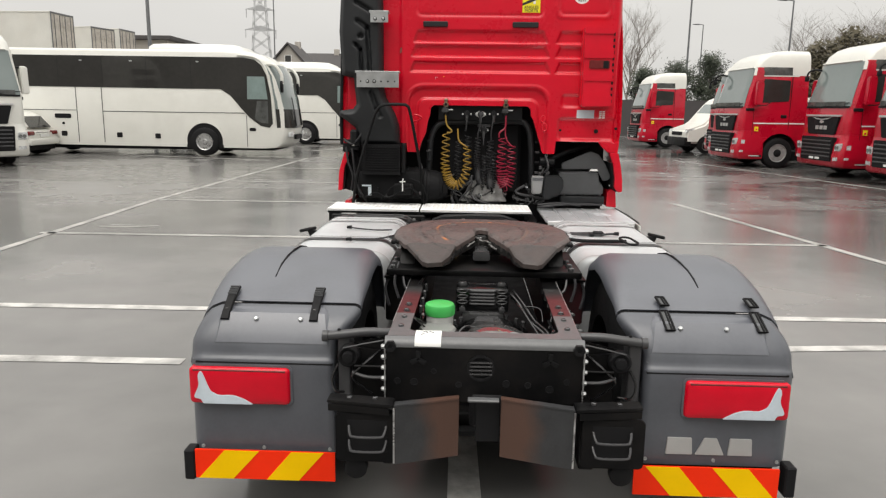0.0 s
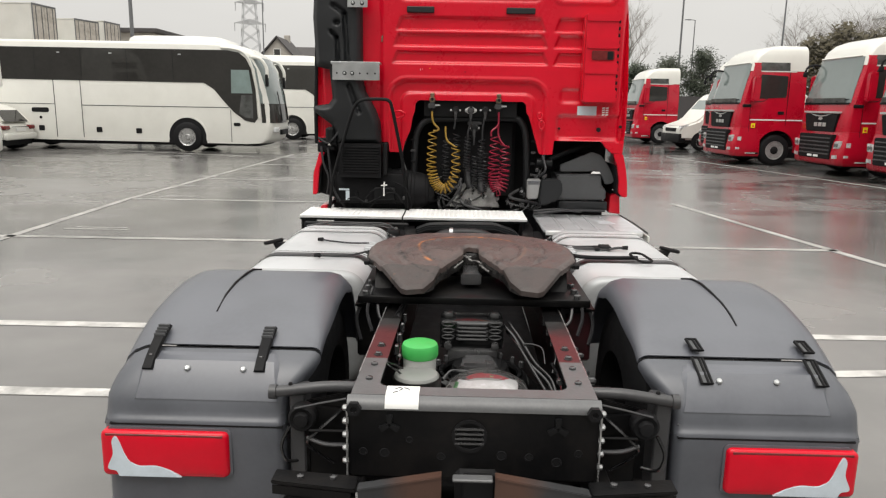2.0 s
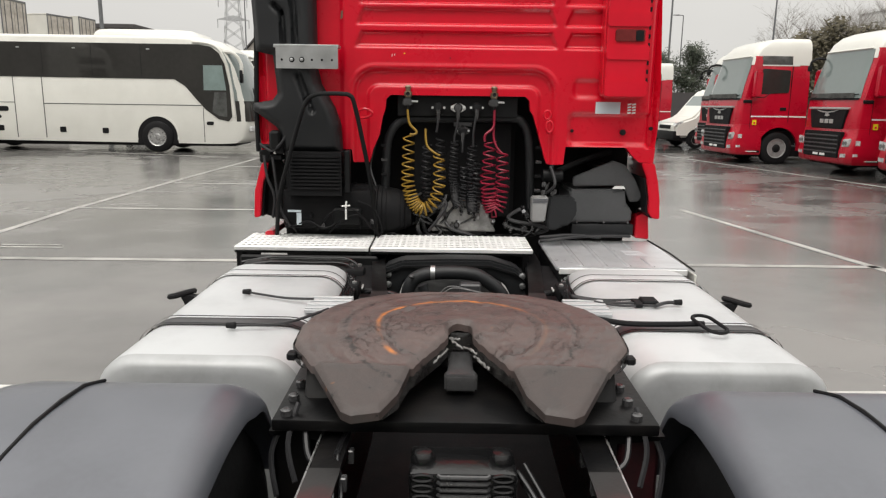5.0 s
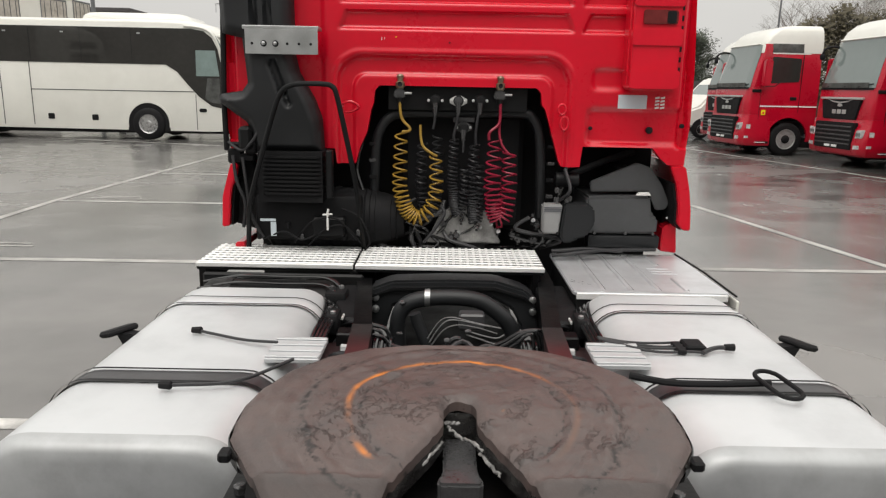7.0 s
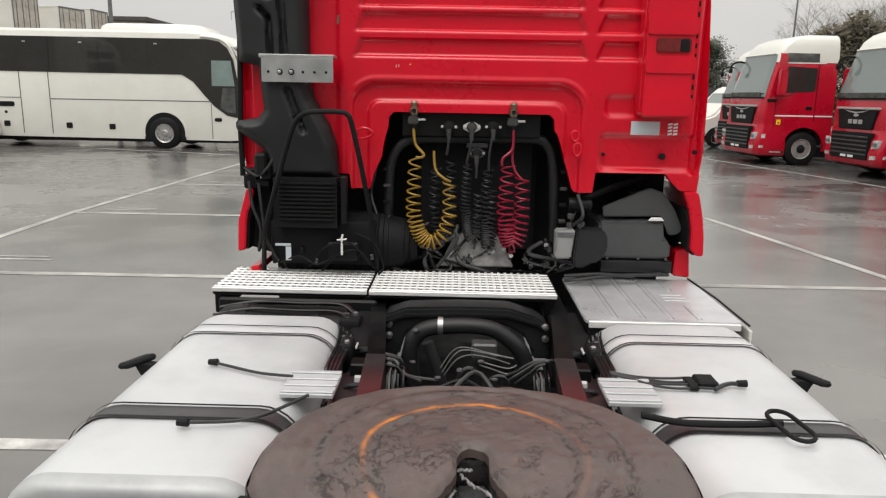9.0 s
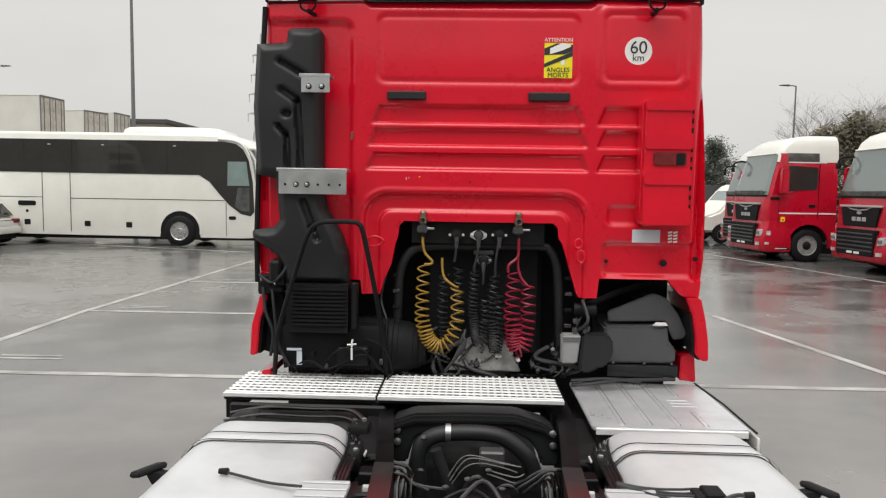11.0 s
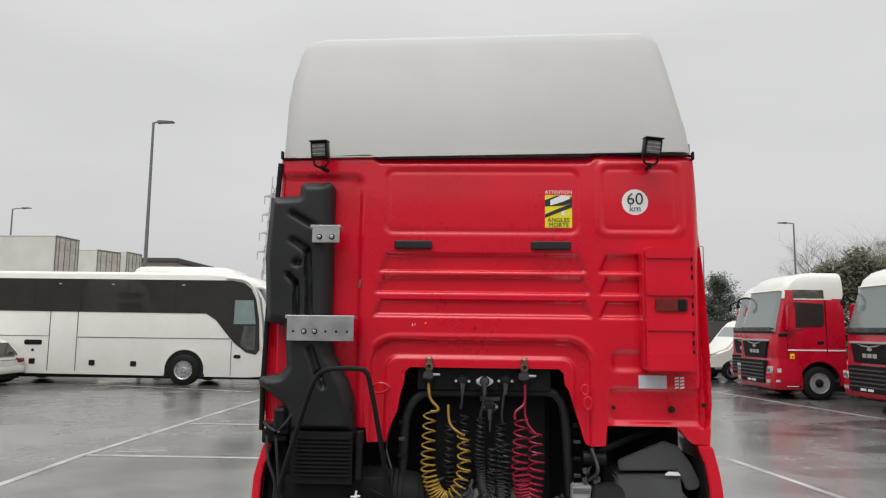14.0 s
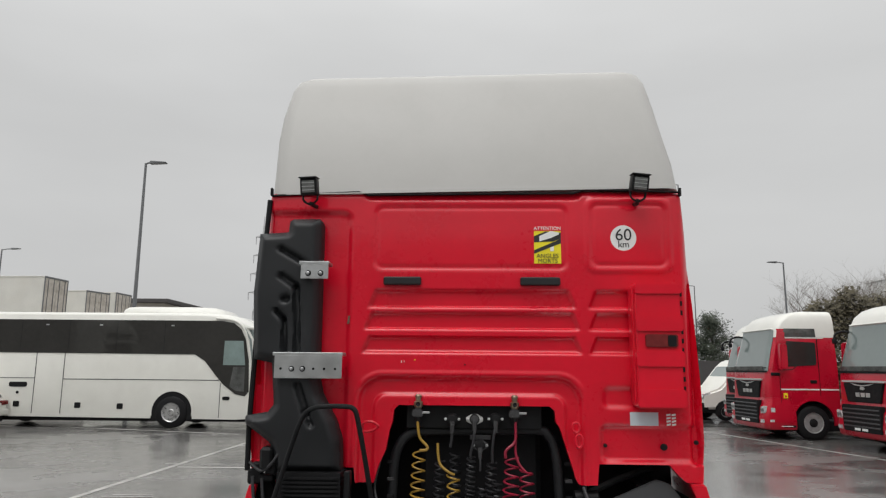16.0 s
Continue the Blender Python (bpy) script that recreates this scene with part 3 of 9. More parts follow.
for pts in (((-0.25, -0.060), (-0.236, -0.047), (-0.226, -0.058), (-0.236, -0.072)), ((-0.222, -0.050), (-0.210, -0.056), (-0.203, -0.068)), ((-0.255, -0.090), (-0.240, -0.078))):
    part("tag_mark", lean(tube([(x, y, 0.8745) for x, y in pts], 0.0014, 6)), INK, tag)
for s in (-1, 1):
    part("corner_nut", lean(lathed([(-0.128, 0.024), (-0.146, 0.024), (-0.146, 0.012), (-0.138, 0.010)], "y", (s * 0.372, 0, 0.838), 6)), RUBBER, cm)
    for k in range(5):
        part("side_bolt", lean(lathed([(s * 0.392, 0.010), (s * 0.41, 0.010), (s * 0.414, 0.006)], "x", (0, -0.10, 0.645 + 0.045 * k), 6)), ZINC, cm)
    part("side_edge", lean(box(s * 0.393, s * 0.398, -0.128, -0.118, 0.60, 0.83)), WORNGLINT, cm, "bare bright edge")

# fender carrier tubes and the rubber bushes beside the cross member
for s in (-1, 1):
    tb = part("fender_carrier_tube", lean(tube(smooth_path([(s * 0.37, 0.03, 0.84), (s * 0.48, 0.01, 0.847), (s * 0.58, 0.0, 0.838), (s * 0.66, -0.005, 0.830)]), 0.019, 14)), GREYPAINT, TRUCK, "dark grey steel fender carrier tube")
    part("bush_hanger", lean(prism([(s * 0.40, 0.83), (s * 0.575, 0.79), (s * 0.60, 0.76), (s * 0.575, 0.715), (s * 0.52, 0.735), (s * 0.40, 0.72)], "y", 0.012, 0.022, 0.003)), CHASSIS, TRUCK, "black bracket")
    part("tube_collar", lean(lathed([(s * 0.645, 0.024), (s * 0.668, 0.024)], "x", (0, -0.005, 0.831), 16)), GREYPAINT, tb)
    part("tube_screw", lean(lathed([(0.855, 0.008), (0.862, 0.006)], "z", (s * 0.60, 0.0, 0), 8)), RUBBER, tb)
    bush = part("rubber_bush", lean(lathed([(0.0, 0.046), (-0.035, 0.046), (-0.045, 0.038), (-0.040, 0.026), (-0.060, 0.022), (-0.062, 0.008)], "y", (s * 0.555, -0.01, 0.758), 20)), RUBBER, TRUCK, "black rubber bush on a bracket")
    part("bush_arm", lean(prism([(s * 0.39, 0.77), (s * 0.555, 0.785), (s * 0.555, 0.73), (s * 0.39, 0.70)], "y", -0.008, 0.008)), CHASSIS, bush)
    part("bracket_rod", lean(tube([(s * 0.41, -0.05, 0.832), (s * 0.50, -0.055, 0.815), (s * 0.575, -0.055, 0.796)], 0.0035, 6)), GREYPAINT, bush, "thin bracket rod")
    part("bracket_rod", lean(tube([(s * 0.41, -0.05, 0.72), (s * 0.53, -0.055, 0.722)], 0.005, 6)), CHASSIS, bush)
    part("bracket_rod", lean(tube(smooth_path([(s * 0.40, -0.05, 0.672), (s * 0.48, -0.055, 0.676), (s * 0.54, -0.04, 0.69)]), 0.007, 6)), GREYPAINT, bush)
    part("bracket_plate", lean(box(s * 0.40, s * 0.55, 0.03, 0.045, 0.50, 0.79, 0.004)), CHASSIS, TRUCK)
    for p in (((0.42, 0.0, 0.78), (0.50, -0.05, 0.72), (0.54, -0.03, 0.66), (0.46, 0.0, 0.58)), ((0.60, -0.03, 0.72), (0.625, -0.04, 0.66), (0.61, -0.03, 0.60), (0.57, 0.02, 0.58))):
        part("cable", lean(tube(smooth_path([(s * x, y, z) for x, y, z in p]), 0.006, 6)), GLOSSCABLE, TRUCK)

# rear bumper: folded top plates, two guard plates that run back to the middle, panels with bar handles
def rust_plate():
    """Dark steel with a broad rust stain towards the middle of the bumper."""
    m = material("rust_stained_guard_steel", (0.030, 0.031, 0.033), 0.42, vary=0.3, scale=8.0, bump=0.4, bump_scale=60, dirt=(0.05, 0.05, 0.052), dirt_amount=0.6, dirt_scale=5.0, spec=0.4)
    n, l = m.node_tree.nodes, m.node_tree.links
    b = n["Principled BSDF"]
    old = b.inputs["Base Color"].links[0].from_socket
    tc, sep, off, ab, ns, add, mr, mix = (n.new("ShaderNode" + k) for k in ("TexCoord", "SeparateXYZ", "Math", "Math", "TexNoise", "Math", "MapRange", "Mix"))
    l.new(tc.outputs["Object"], sep.inputs[0])
    l.new(tc.outputs["Object"], ns.inputs["Vector"])
    ns.inputs["Scale"].default_value, ns.inputs["Detail"].default_value = 7.0, 5.0
    off.operation, ab.operation, add.operation = "ADD", "ABSOLUTE", "MULTIPLY_ADD"
    off.inputs[1].default_value = 0.035
    l.new(sep.outputs["X"], off.inputs[0])
    l.new(off.outputs[0], ab.inputs[0])
    add.inputs[1].default_value = 0.14
    l.new(ns.outputs["Fac"], add.inputs[0])
    l.new(ab.outputs[0], add.inputs[2])
    mr.inputs["From Min"].default_value, mr.inputs["From Max"].default_value = 0.315, 0.235
    mr.inputs["To Max"].default_value = 0.85
    l.new(add.outputs[0], mr.inputs["Value"])
    mix.data_type = "RGBA"
    mix.inputs["B"].default_value = (0.088, 0.044, 0.030, 1)
    l.new(mr.outputs["Result"], mix.inputs["Factor"])
    l.new(old, mix.inputs["A"])
    l.new(mix.outputs["Result"], b.inputs["Base Color"])
    return m


GUARD = rust_plate()
part("centre_shelf", lean(box(-0.062, 0.060, -0.226, -0.192, 0.648, 0.658, 0.003)), STEELDK, TRUCK, "worn steel bracket top")
part("centre_plate", lean(box(-0.03, 0.066, -0.17, -0.155, 0.46, 0.645, 0.003)), RUBBER, TRUCK)
for s in (-1, 1):
    xi = 0.096 if s < 0 else 0.068
    guard = part("guard_plate", lean(prism([(s * xi, -0.205), (s * 0.338, -0.292), (s * 0.344, -0.284), (s * xi, -0.193)], "z", 0.415, 0.648)), GUARD, TRUCK, "rust-stained dark steel guard plate")
    part("worn_corner", lean(box(s * 0.339, s * 0.3455, -0.2945, -0.287, 0.42, 0.645)), WORNGLINT, guard, "bare bright corner edge")
    part("guard_plate_top", lean(prism([(s * xi, -0.209), (s * 0.342, -0.296), (s * 0.342, -0.255), (s * xi, -0.172)], "z", 0.6485, 0.657, 0.002)), GUARD, TRUCK, "rust-stained folded steel top edge")
    shelf = part("bumper_shelf", lean(prism([(s * 0.345, -0.296), (s * 0.577, -0.262), (s * 0.605, -0.255), (s * 0.605, -0.185), (s * 0.345, -0.215)], "z", 0.644, 0.656, 0.003)), CHASSIS, TRUCK, "folded dark steel bumper shelf")
    part("shelf_lip", lean(prism([(s * 0.36, -0.293), (s * 0.60, -0.259), (s * 0.60, -0.254), (s * 0.36, -0.288)], "z", 0.615, 0.643)), CHASSIS, shelf)
    for x in (0.42, 0.52):
        part("shelf_bolt", lean(lathed([(0.656, 0.011), (0.664, 0.011), (0.666, 0.006)], "z", (s * x, -0.235, 0), 8)), CASTING, shelf)
    panel = prism(rounded(0.352, 0.592, 0.412, 0.612, 0.018), "y", -0.272, -0.255, 0.004)
    step = part("step_panel", panel if s > 0 else mirror_x(panel), CHASSIS, TRUCK, "black step panel with bar handles")
    part("step_recess", box(s * 0.392, s * 0.545, -0.2738, -0.2722, 0.452, 0.585, 0.0004), RUBBER, step)
    for z in (0.468, 0.528):
        part("step_bar", tube(smooth_path([(s * 0.395, -0.268, z + 0.036), (s * 0.402, -0.292, z + 0.010), (s * 0.420, -0.300, z), (s * 0.515, -0.300, z), (s * 0.533, -0.292, z + 0.010), (s * 0.540, -0.268, z + 0.036)], 5), 0.005, 8), GREYPAINT, step, "grey bar handle")
    part("under_bracket", box(s * 0.36, s * 0.42, -0.19, 0.25, 0.36, 0.60, 0.006), CHASSIS, TRUCK)
    part("round_lamp", lathed([(-0.20, 0.045), (-0.235, 0.045), (-0.245, 0.03)], "y", (s * 0.52, 0, 0.365), 18), RUBBER, TRUCK)
part("under_beam", box(-1.1, 1.1, 0.06, 0.14, 0.38, 0.48, 0.01), CHASSIS, TRUCK)
part("tow_jaw", lean(box(-0.055, 0.085, -0.14, 0.0, 0.50, 0.64, 0.015)), RUBBER, TRUCK)


def soft(d, w):
    """0 outside, 1 inside, over a width w."""
    t = max(0.0, min(1.0, d / w + 0.5))
    return t * t * (3 - 2 * t)


# rear fenders
def section(x_in, x_out, R, r_in, flange=0.07):
    us = [(x_in, r_in + flange), (x_in, r_in + flange * 0.4)] + [(x_in + r_in * (1 - math.cos(radians(a))), r_in * (1 - math.sin(radians(a)))) for a in (0, 30, 60, 90)]
    us += [(x_in + (x_out - R - x_in) * f, 0.0) for f in (0.25, 0.5, 0.75)]
    us += [(x_out - R + R * math.sin(radians(a)), R * (1 - math.cos(radians(a)))) for a in (0, 18, 36, 54, 72, 90)]
    return us + [(x_out, R + 0.06)]


def skin(bm, profile, shape):
    """A fender shell: a profile in (y, z) spread over x, dropping round the outer and inner edges; shape(z) gives the section."""
    rings = []
    for i, (y, z) in enumerate(profile):
        a, b = profile[max(i - 1, 0)], profile[min(i + 1, len(profile) - 1)]
        t = Vector((b[0] - a[0], b[1] - a[1])).normalized()
        nrm = Vector((-t.y, t.x))
        rings.append([(u, y - nrm.x * d, z - nrm.y * d) for u, d in section(*shape(z))])
    loft(bm, rings, close=False)
    return rings


def up_shape(z):
    f = soft(z - 0.985, 0.10)
    return (0.556, 1.288, 0.17, 0.030 + 0.045 * f, 0.012)


def low_shape(z):
    f = max(0.0, min(1.0, (z - 0.80) / 0.11))
    return (0.645 - 0.088 * f, 1.272 + 0.010 * f, 0.075 + 0.085 * f, 0.03, 0.06 - 0.048 * f)


UP = smooth_path([(0.175, 0.936, 0), (0.28, 0.985, 0), (0.42, 1.032, 0), (0.58, 1.062, 0), (0.72, 1.068, 0), (0.80, 1.058, 0), (0.88, 1.028, 0), (0.95, 0.97, 0), (1.02, 0.88, 0), (1.08, 0.78, 0), (1.11, 0.66, 0)], 4)
LOW = smooth_path([(0.0, 0.30, 0), (0.0, 0.42, 0), (0.0, 0.56, 0), (-0.004, 0.70, 0), (0.012, 0.735, 0), (0.035, 0.80, 0), (0.10, 0.89, 0), (0.175, 0.930, 0)], 4)
for s in (-1, 1):
    bm = bmesh.new()
    skin(bm, [(p.x, p.y - 0.012) for p in UP], up_shape)
    thicken(bm, 0.006)
    if s < 0:
        mirror_x(bm)
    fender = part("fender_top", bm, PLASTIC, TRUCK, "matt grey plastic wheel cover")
    bm = bmesh.new()
    edge = skin(bm, [(p.x - 0.004, p.y - 0.016 * soft(p.y - 0.87, 0.10)) for p in LOW], low_shape)[-1]
    thicken(bm, 0.006)
    if s < 0:
        mirror_x(bm)
    rear = part("fender_rear", bm, PLASTICSHADE, TRUCK, "matt grey plastic rear fender with lamp")
    bm = tube([(u, y, z) for u, y, z in edge[3:-4]], 0.0026, 6)
    part("cover_seam", bm if s > 0 else mirror_x(bm), RUBBER, rear, "dark seam under the wheel cover")
    # raised pad between the two clips
    bm = bmesh.new()
    rows = []
    pad = [p for p in LOW if 0.765 < p.y < 0.918]
    for k, p in enumerate(pad):
        f = k / (len(pad) - 1)
        q0, q1 = pad[max(k - 1, 0)], pad[min(k + 1, len(pad) - 1)]
        t = (q1 - q0).normalized()
        ny, nz = -t.y, t.x
        z0 = p.y - (0.012 if p.y > 0.9 else 0)
        rows.append([(x, p.x + ny * d, z0 + nz * d) for x, d in ((0.66 + 0.035 * f, -0.004), (0.675 + 0.035 * f, 0.007), (1.15 - 0.02 * f, 0.007), (1.165 - 0.02 * f, -0.004))])
    loft(bm, rows, close=False)
    if s < 0:
        mirror_x(bm)
    part("raised_pad", bm, PLASTIC, rear)
    for x in (0.80, 0.99):
        part("screw", lathed([(0.0, 0.011), (0.008, 0.010), (0.011, 0.006)], "z", (0, 0, 0), 10), ZINC, rear).matrix_basis = pose(s * x, 0.075, 0.872, 45)
    for x in (0.745, 1.125):
        track = ((0.245, 0.966), (0.205, 0.949), (0.15, 0.921), (0.10, 0.889), (0.072, 0.866))
        if s < 0:
            bm = bmesh.new()
            loft(bm, [[(-x - w, y - 0.004, z + 0.002), (-x + w, y - 0.004, z + 0.002), (-x + w * 0.8, y - 0.011, z + 0.011), (-x - w * 0.8, y - 0.011, z + 0.011)] for (y, z), w in zip(track, (0.023, 0.022, 0.0195, 0.019, 0.019))])
            clip = part("clip", bm, RUBBER, rear, "black rubber fender strap")
            for k in range(4):
                part("clip_rib", box(-x - 0.019, -x + 0.019, 0.178 + 0.014 * k, 0.184 + 0.014 * k, 0.950 + 0.0062 * k, 0.960 + 0.0062 * k), BAFFLE, clip)
            part("clip_hole", box(-x - 0.006, -x + 0.006, 0.098, 0.112, 0.898, 0.912, 0.001), CASTING, clip)
        else:
            clip = None
            for p0, p1, w in (((0.235, 0.958), (0.185, 0.935), 0.017), ((0.155, 0.919), (0.068, 0.860), 0.017)):
                bm = bmesh.new()
                loop = [(x - w, *p0), (x + w, *p0), (x + w + 0.012, *p1), (x - w + 0.012, *p1), (x - w, *p0)]
                add_tube(bm, [(a, b - 0.008, c + 0.010) for a, b, c in loop], 0.0055, 6)
                add_tube(bm, [(x + 0.006, p0[0] - 0.008, p0[1] + 0.008), (x + 0.018, p1[0] - 0.008, p1[1] + 0.008)], 0.005, 6)
                clip = part("clip", bm, RUBBER, rear, "black rubber strap loop")
                pad = bmesh.new()
                loft(pad, [[(x - w * 0.8 + dx, q[0] - 0.003, q[1] + 0.003), (x + w * 0.8 + dx, q[0] - 0.003, q[1] + 0.003), (x + w * 0.8 + dx, q[0] - 0.008, q[1] + 0.009), (x - w * 0.8 + dx, q[0] - 0.008, q[1] + 0.009)] for q, dx in ((p0, 0.0), (p1, 0.012))])
                part("clip_pad", pad, BAFFLE, clip, "dark grey strap plate")
    # cut line of the wheel cover
    cut = ((0.974, 0.34), (0.976, 0.456), (0.971, 0.558), (0.962, 0.664), (0.957, 0.76), (0.945, 0.84)) if s < 0 else ((0.942, 0.325), (0.942, 0.389), (0.939, 0.476), (0.928, 0.572), (0.922, 0.668), (0.914, 0.76), (0.895, 0.84))
    part("cover_groove", tube([(s * x, y, float(np.interp(y, [p.x for p in UP], [p.y for p in UP])) - 0.012 + 0.005 * soft(y - 0.55, 0.2)) for x, y in cut], [0.0035] + [0.0048] * (len(cut) - 1), 6), RUBBER, fender)
    part("fender_crease", box(s * 0.652, s * 1.23, -0.0085, 0.004, 0.702, 0.708), RUBBER, rear)
    part("fender_crease", tube(smooth_path([(s * 0.655, 0.016, 0.742), (s * 0.80, 0.015, 0.738), (s * 1.0, 0.016, 0.741), (s * 1.18, 0.020, 0.752)]), 0.0025, 6), BAFFLE, rear)
    # lamp
    bm = bmesh.new()
    outline = rounded(0.83, 1.255, 0.528, 0.688, 0.018)
    loft(bm, [[(1.0425 + (x - 1.0425) * k, y, 0.608 + (z - 0.608) * (1 - (1 - k) * 1.6)) for x, z in outline] for y, k in ((0.01, 1.0), (-0.020, 1.0), (-0.027, 0.985), (-0.031, 0.95), (-0.035, 0.85), (-0.037, 0.66), (-0.038, 0.50))])
    lamp = part("tail_lamp", bm if s > 0 else mirror_x(bm), LAMPRED, rear, "red combination tail lamp", sharp=50)
    clear = [(p.x, p.y) for p in smooth_path([(0.985, 0.531, 0), (1.02, 0.555, 0), (1.07, 0.572, 0), (1.13, 0.572, 0), (1.165, 0.60, 0), (1.185, 0.65, 0), (1.20, 0.674, 0), (1.213, 0.655, 0), (1.212, 0.61, 0), (1.232, 0.56, 0), (1.205, 0.55, 0), (1.195, 0.531, 0)], 4)]
    bm = prism(clear, "y", -0.0395, -0.0275, 0.002)
    part("clear_lens", bm if s > 0 else mirror_x(bm), LAMPCLEAR, lamp, "clear indicator and reversing lens")
    part("lamp_top_band", box(s * 0.845, s * 1.235, -0.0335, -0.026, 0.672, 0.681, 0.001), MARKER, lamp, "dark red upper band")
    bm = prism(rounded(0.822, 1.24, 0.522, 0.697, 0.02), "y", -0.012, 0.005)
    part("lamp_surround", bm if s > 0 else mirror_x(bm), PLASTIC, lamp)
    # striped warning plate
    plate = part("warning_plate", box(s * 0.64, s * 1.24, -0.045, -0.035, 0.205, 0.335), SIGNRED, rear, "red and yellow striped warning plate")
    for top0, top1, low0, low1 in ((0.687, 0.826, 0.796, 0.934), (0.963, 1.112, 1.078, 1.226)):
        part("yellow_stripe", prism([(s * low0, 0.2055), (s * low1, 0.2055), (s * top1, 0.3345), (s * top0, 0.3345)], "y", -0.0475, -0.0445), SIGNYEL, plate)
    if s > 0:
        lamp.location, plate.location = (-0.018, 0, -0.008), (-0.022, 0, -0.026)
    else:
        plate.location = (0, 0, -0.010)
    part("rubber_strip", box(s * 1.243, s * 1.288, -0.05, 0.02, 0.185, 0.322, 0.006), RUBBER, rear)
    part("mud_flap", box(s * 0.66, s * 1.22, 0.03, 0.042, 0.16, 0.50), RUBBER, rear)
    part("fender_stay", box(s * 0.575, s * 0.628, 0.0, 0.10, 0.36, 0.83, 0.006), GREYPAINT, rear)
    for x in (0.66, 0.94, 1.20):
        part("plate_screw", lathed([(-0.045, 0.008), (-0.051, 0.007)], "y", (s * x, 0, 0.345), 8), ZINC, rear)
    wheel(TRUCK, s * 0.60, s * 0.88, 0.72, 0.462)
    wheel(TRUCK, s * 0.91, s * 1.20, 0.72, 0.462)
# maker's badge drawn as plain bars
for x0, w, c in ((0.752, 0.112, 0.006), (0.876, 0.120, 0.034), (1.010, 0.102, 0.006)):
    part("badge_bar", prism([(x0, 0.350), (x0 + w, 0.350), (x0 + w - c, 0.425), (x0 + c, 0.425)], "y", -0.012, -0.003, 0.002), SILVER, rear, "silver badge bar")

# axle, reservoir and hoses between the rails
part("rear_axle", lathed([(-0.60, 0.09), (-0.28, 0.095), (-0.20, 0.16), (0.0, 0.21), (0.20, 0.16), (0.28, 0.095), (0.60, 0.09)], "x", (0, 0.74, 0.48), 24), CHASSIS, TRUCK, "black axle housing")
casting = part("axle_casting", lathed([(0.48, 0.20), (0.66, 0.20), (0.69, 0.19), (0.70, 0.175), (0.685, 0.165), (0.69, 0.13), (0.73, 0.11), (0.735, 0.02)], "z", (0.02, 0.56, 0), 32), GLOSSBLK, TRUCK, "wet black axle casting")
part("casting_rib", lathed([(0.69, 0.172), (0.706, 0.168), (0.706, 0.155), (0.69, 0.150)], "z", (0.02, 0.56, 0), 32), GLOSSBLK, casting)
part("casting_boss", prism([(-0.06, 0.50), (0.09, 0.50), (0.07, 0.62), (-0.05, 0.62)], "z", 0.70, 0.752, 0.012), CASTING, casting, "grey cast boss")
for k in range(8):
    a = math.radians(20 + 20 * k)
    part("flange_bolt", lathed([(0.70, 0.011), (0.722, 0.011), (0.725, 0.006)], "z", (0.02 + 0.183 * math.cos(a), 0.56 + 0.183 * math.sin(a), 0), 6), CASTING, casting)
dome = part("air_dome", lathed([(0.50, 0.165), (0.67, 0.165), (0.69, 0.172), (0.71, 0.163), (0.745, 0.145), (0.77, 0.105), (0.783, 0.05), (0.786, 0.005)], "z", (0.038, 0.315, 0), 40), DOME, TRUCK, "wet grey metal air dome")
part("dome_band", lathed([(0.675, 0.168), (0.678, 0.178), (0.69, 0.178), (0.693, 0.168)], "z", (0.038, 0.315, 0), 40), GLOSSBLK, dome)
block = part("valve_block", box(-0.15, 0.122, 0.71, 0.86, 0.74, 0.862, 0.012, 2), GLOSSBLK, TRUCK, "black ribbed valve block")
for k in range(5):
    z = 0.786 + 0.017 * k
    part("valve_rib", tube([(-0.075, 0.712, z), (-0.07, 0.704, z), (0.045, 0.704, z), (0.05, 0.712, z)], 0.0065, 8), CASTING, block)
for x in (-0.115, 0.085):
    for k in range(3):
        ring = [(x + 0.026 * math.cos(math.radians(30 * i)), 0.706, 0.795 + 0.028 * k + 0.009 * math.sin(math.radians(30 * i))) for i in range(13)]
        part("valve_loop", tube(ring, 0.0045, 6), GLOSSBLK, block)
    part("valve_cap", lathed([(0.858, 0.032), (0.872, 0.032), (0.888, 0.022), (0.89, 0.004)], "z", (x, 0.775, 0), 16), GLOSSBLK, block)
    part("valve_stub", lathed([(0.715, 0.016), (0.68, 0.016), (0.678, 0.008)], "y", (x, 0, 0.762), 10), CASTING, block)
part("block_foot", box(-0.12, 0.10, 0.69, 0.80, 0.66, 0.745, 0.015, 2), CASTING, block)
res = part("fluid_reservoir", lathed([(0.60, 0.084), (0.755, 0.087), (0.772, 0.085), (0.780, 0.078), (0.783, 0.060), (0.784, 0.004)], "z", (-0.226, 0.318, 0), 28), MILKY, TRUCK, "milky plastic fluid reservoir with a green cap")
part("reservoir_bracket", lathed([(0.52, 0.090), (0.762, 0.0925), (0.770, 0.088)], "z", (-0.226, 0.318, 0), 28), CHASSIS, TRUCK, "black reservoir holder")
part("neck", lathed([(0.70, 0.062), (0.795, 0.064), (0.815, 0.066), (0.818, 0.050)], "z", (-0.220, 0.425, 0), 28), NECK, res, "milky white threaded neck")
part("cap", lathed([(0.810, 0.068), (0.816, 0.071), (0.850, 0.071), (0.861, 0.066), (0.866, 0.054), (0.866, 0.004)], "z", (-0.220, 0.425, 0), 32), GREEN, res, "bright green screw cap")
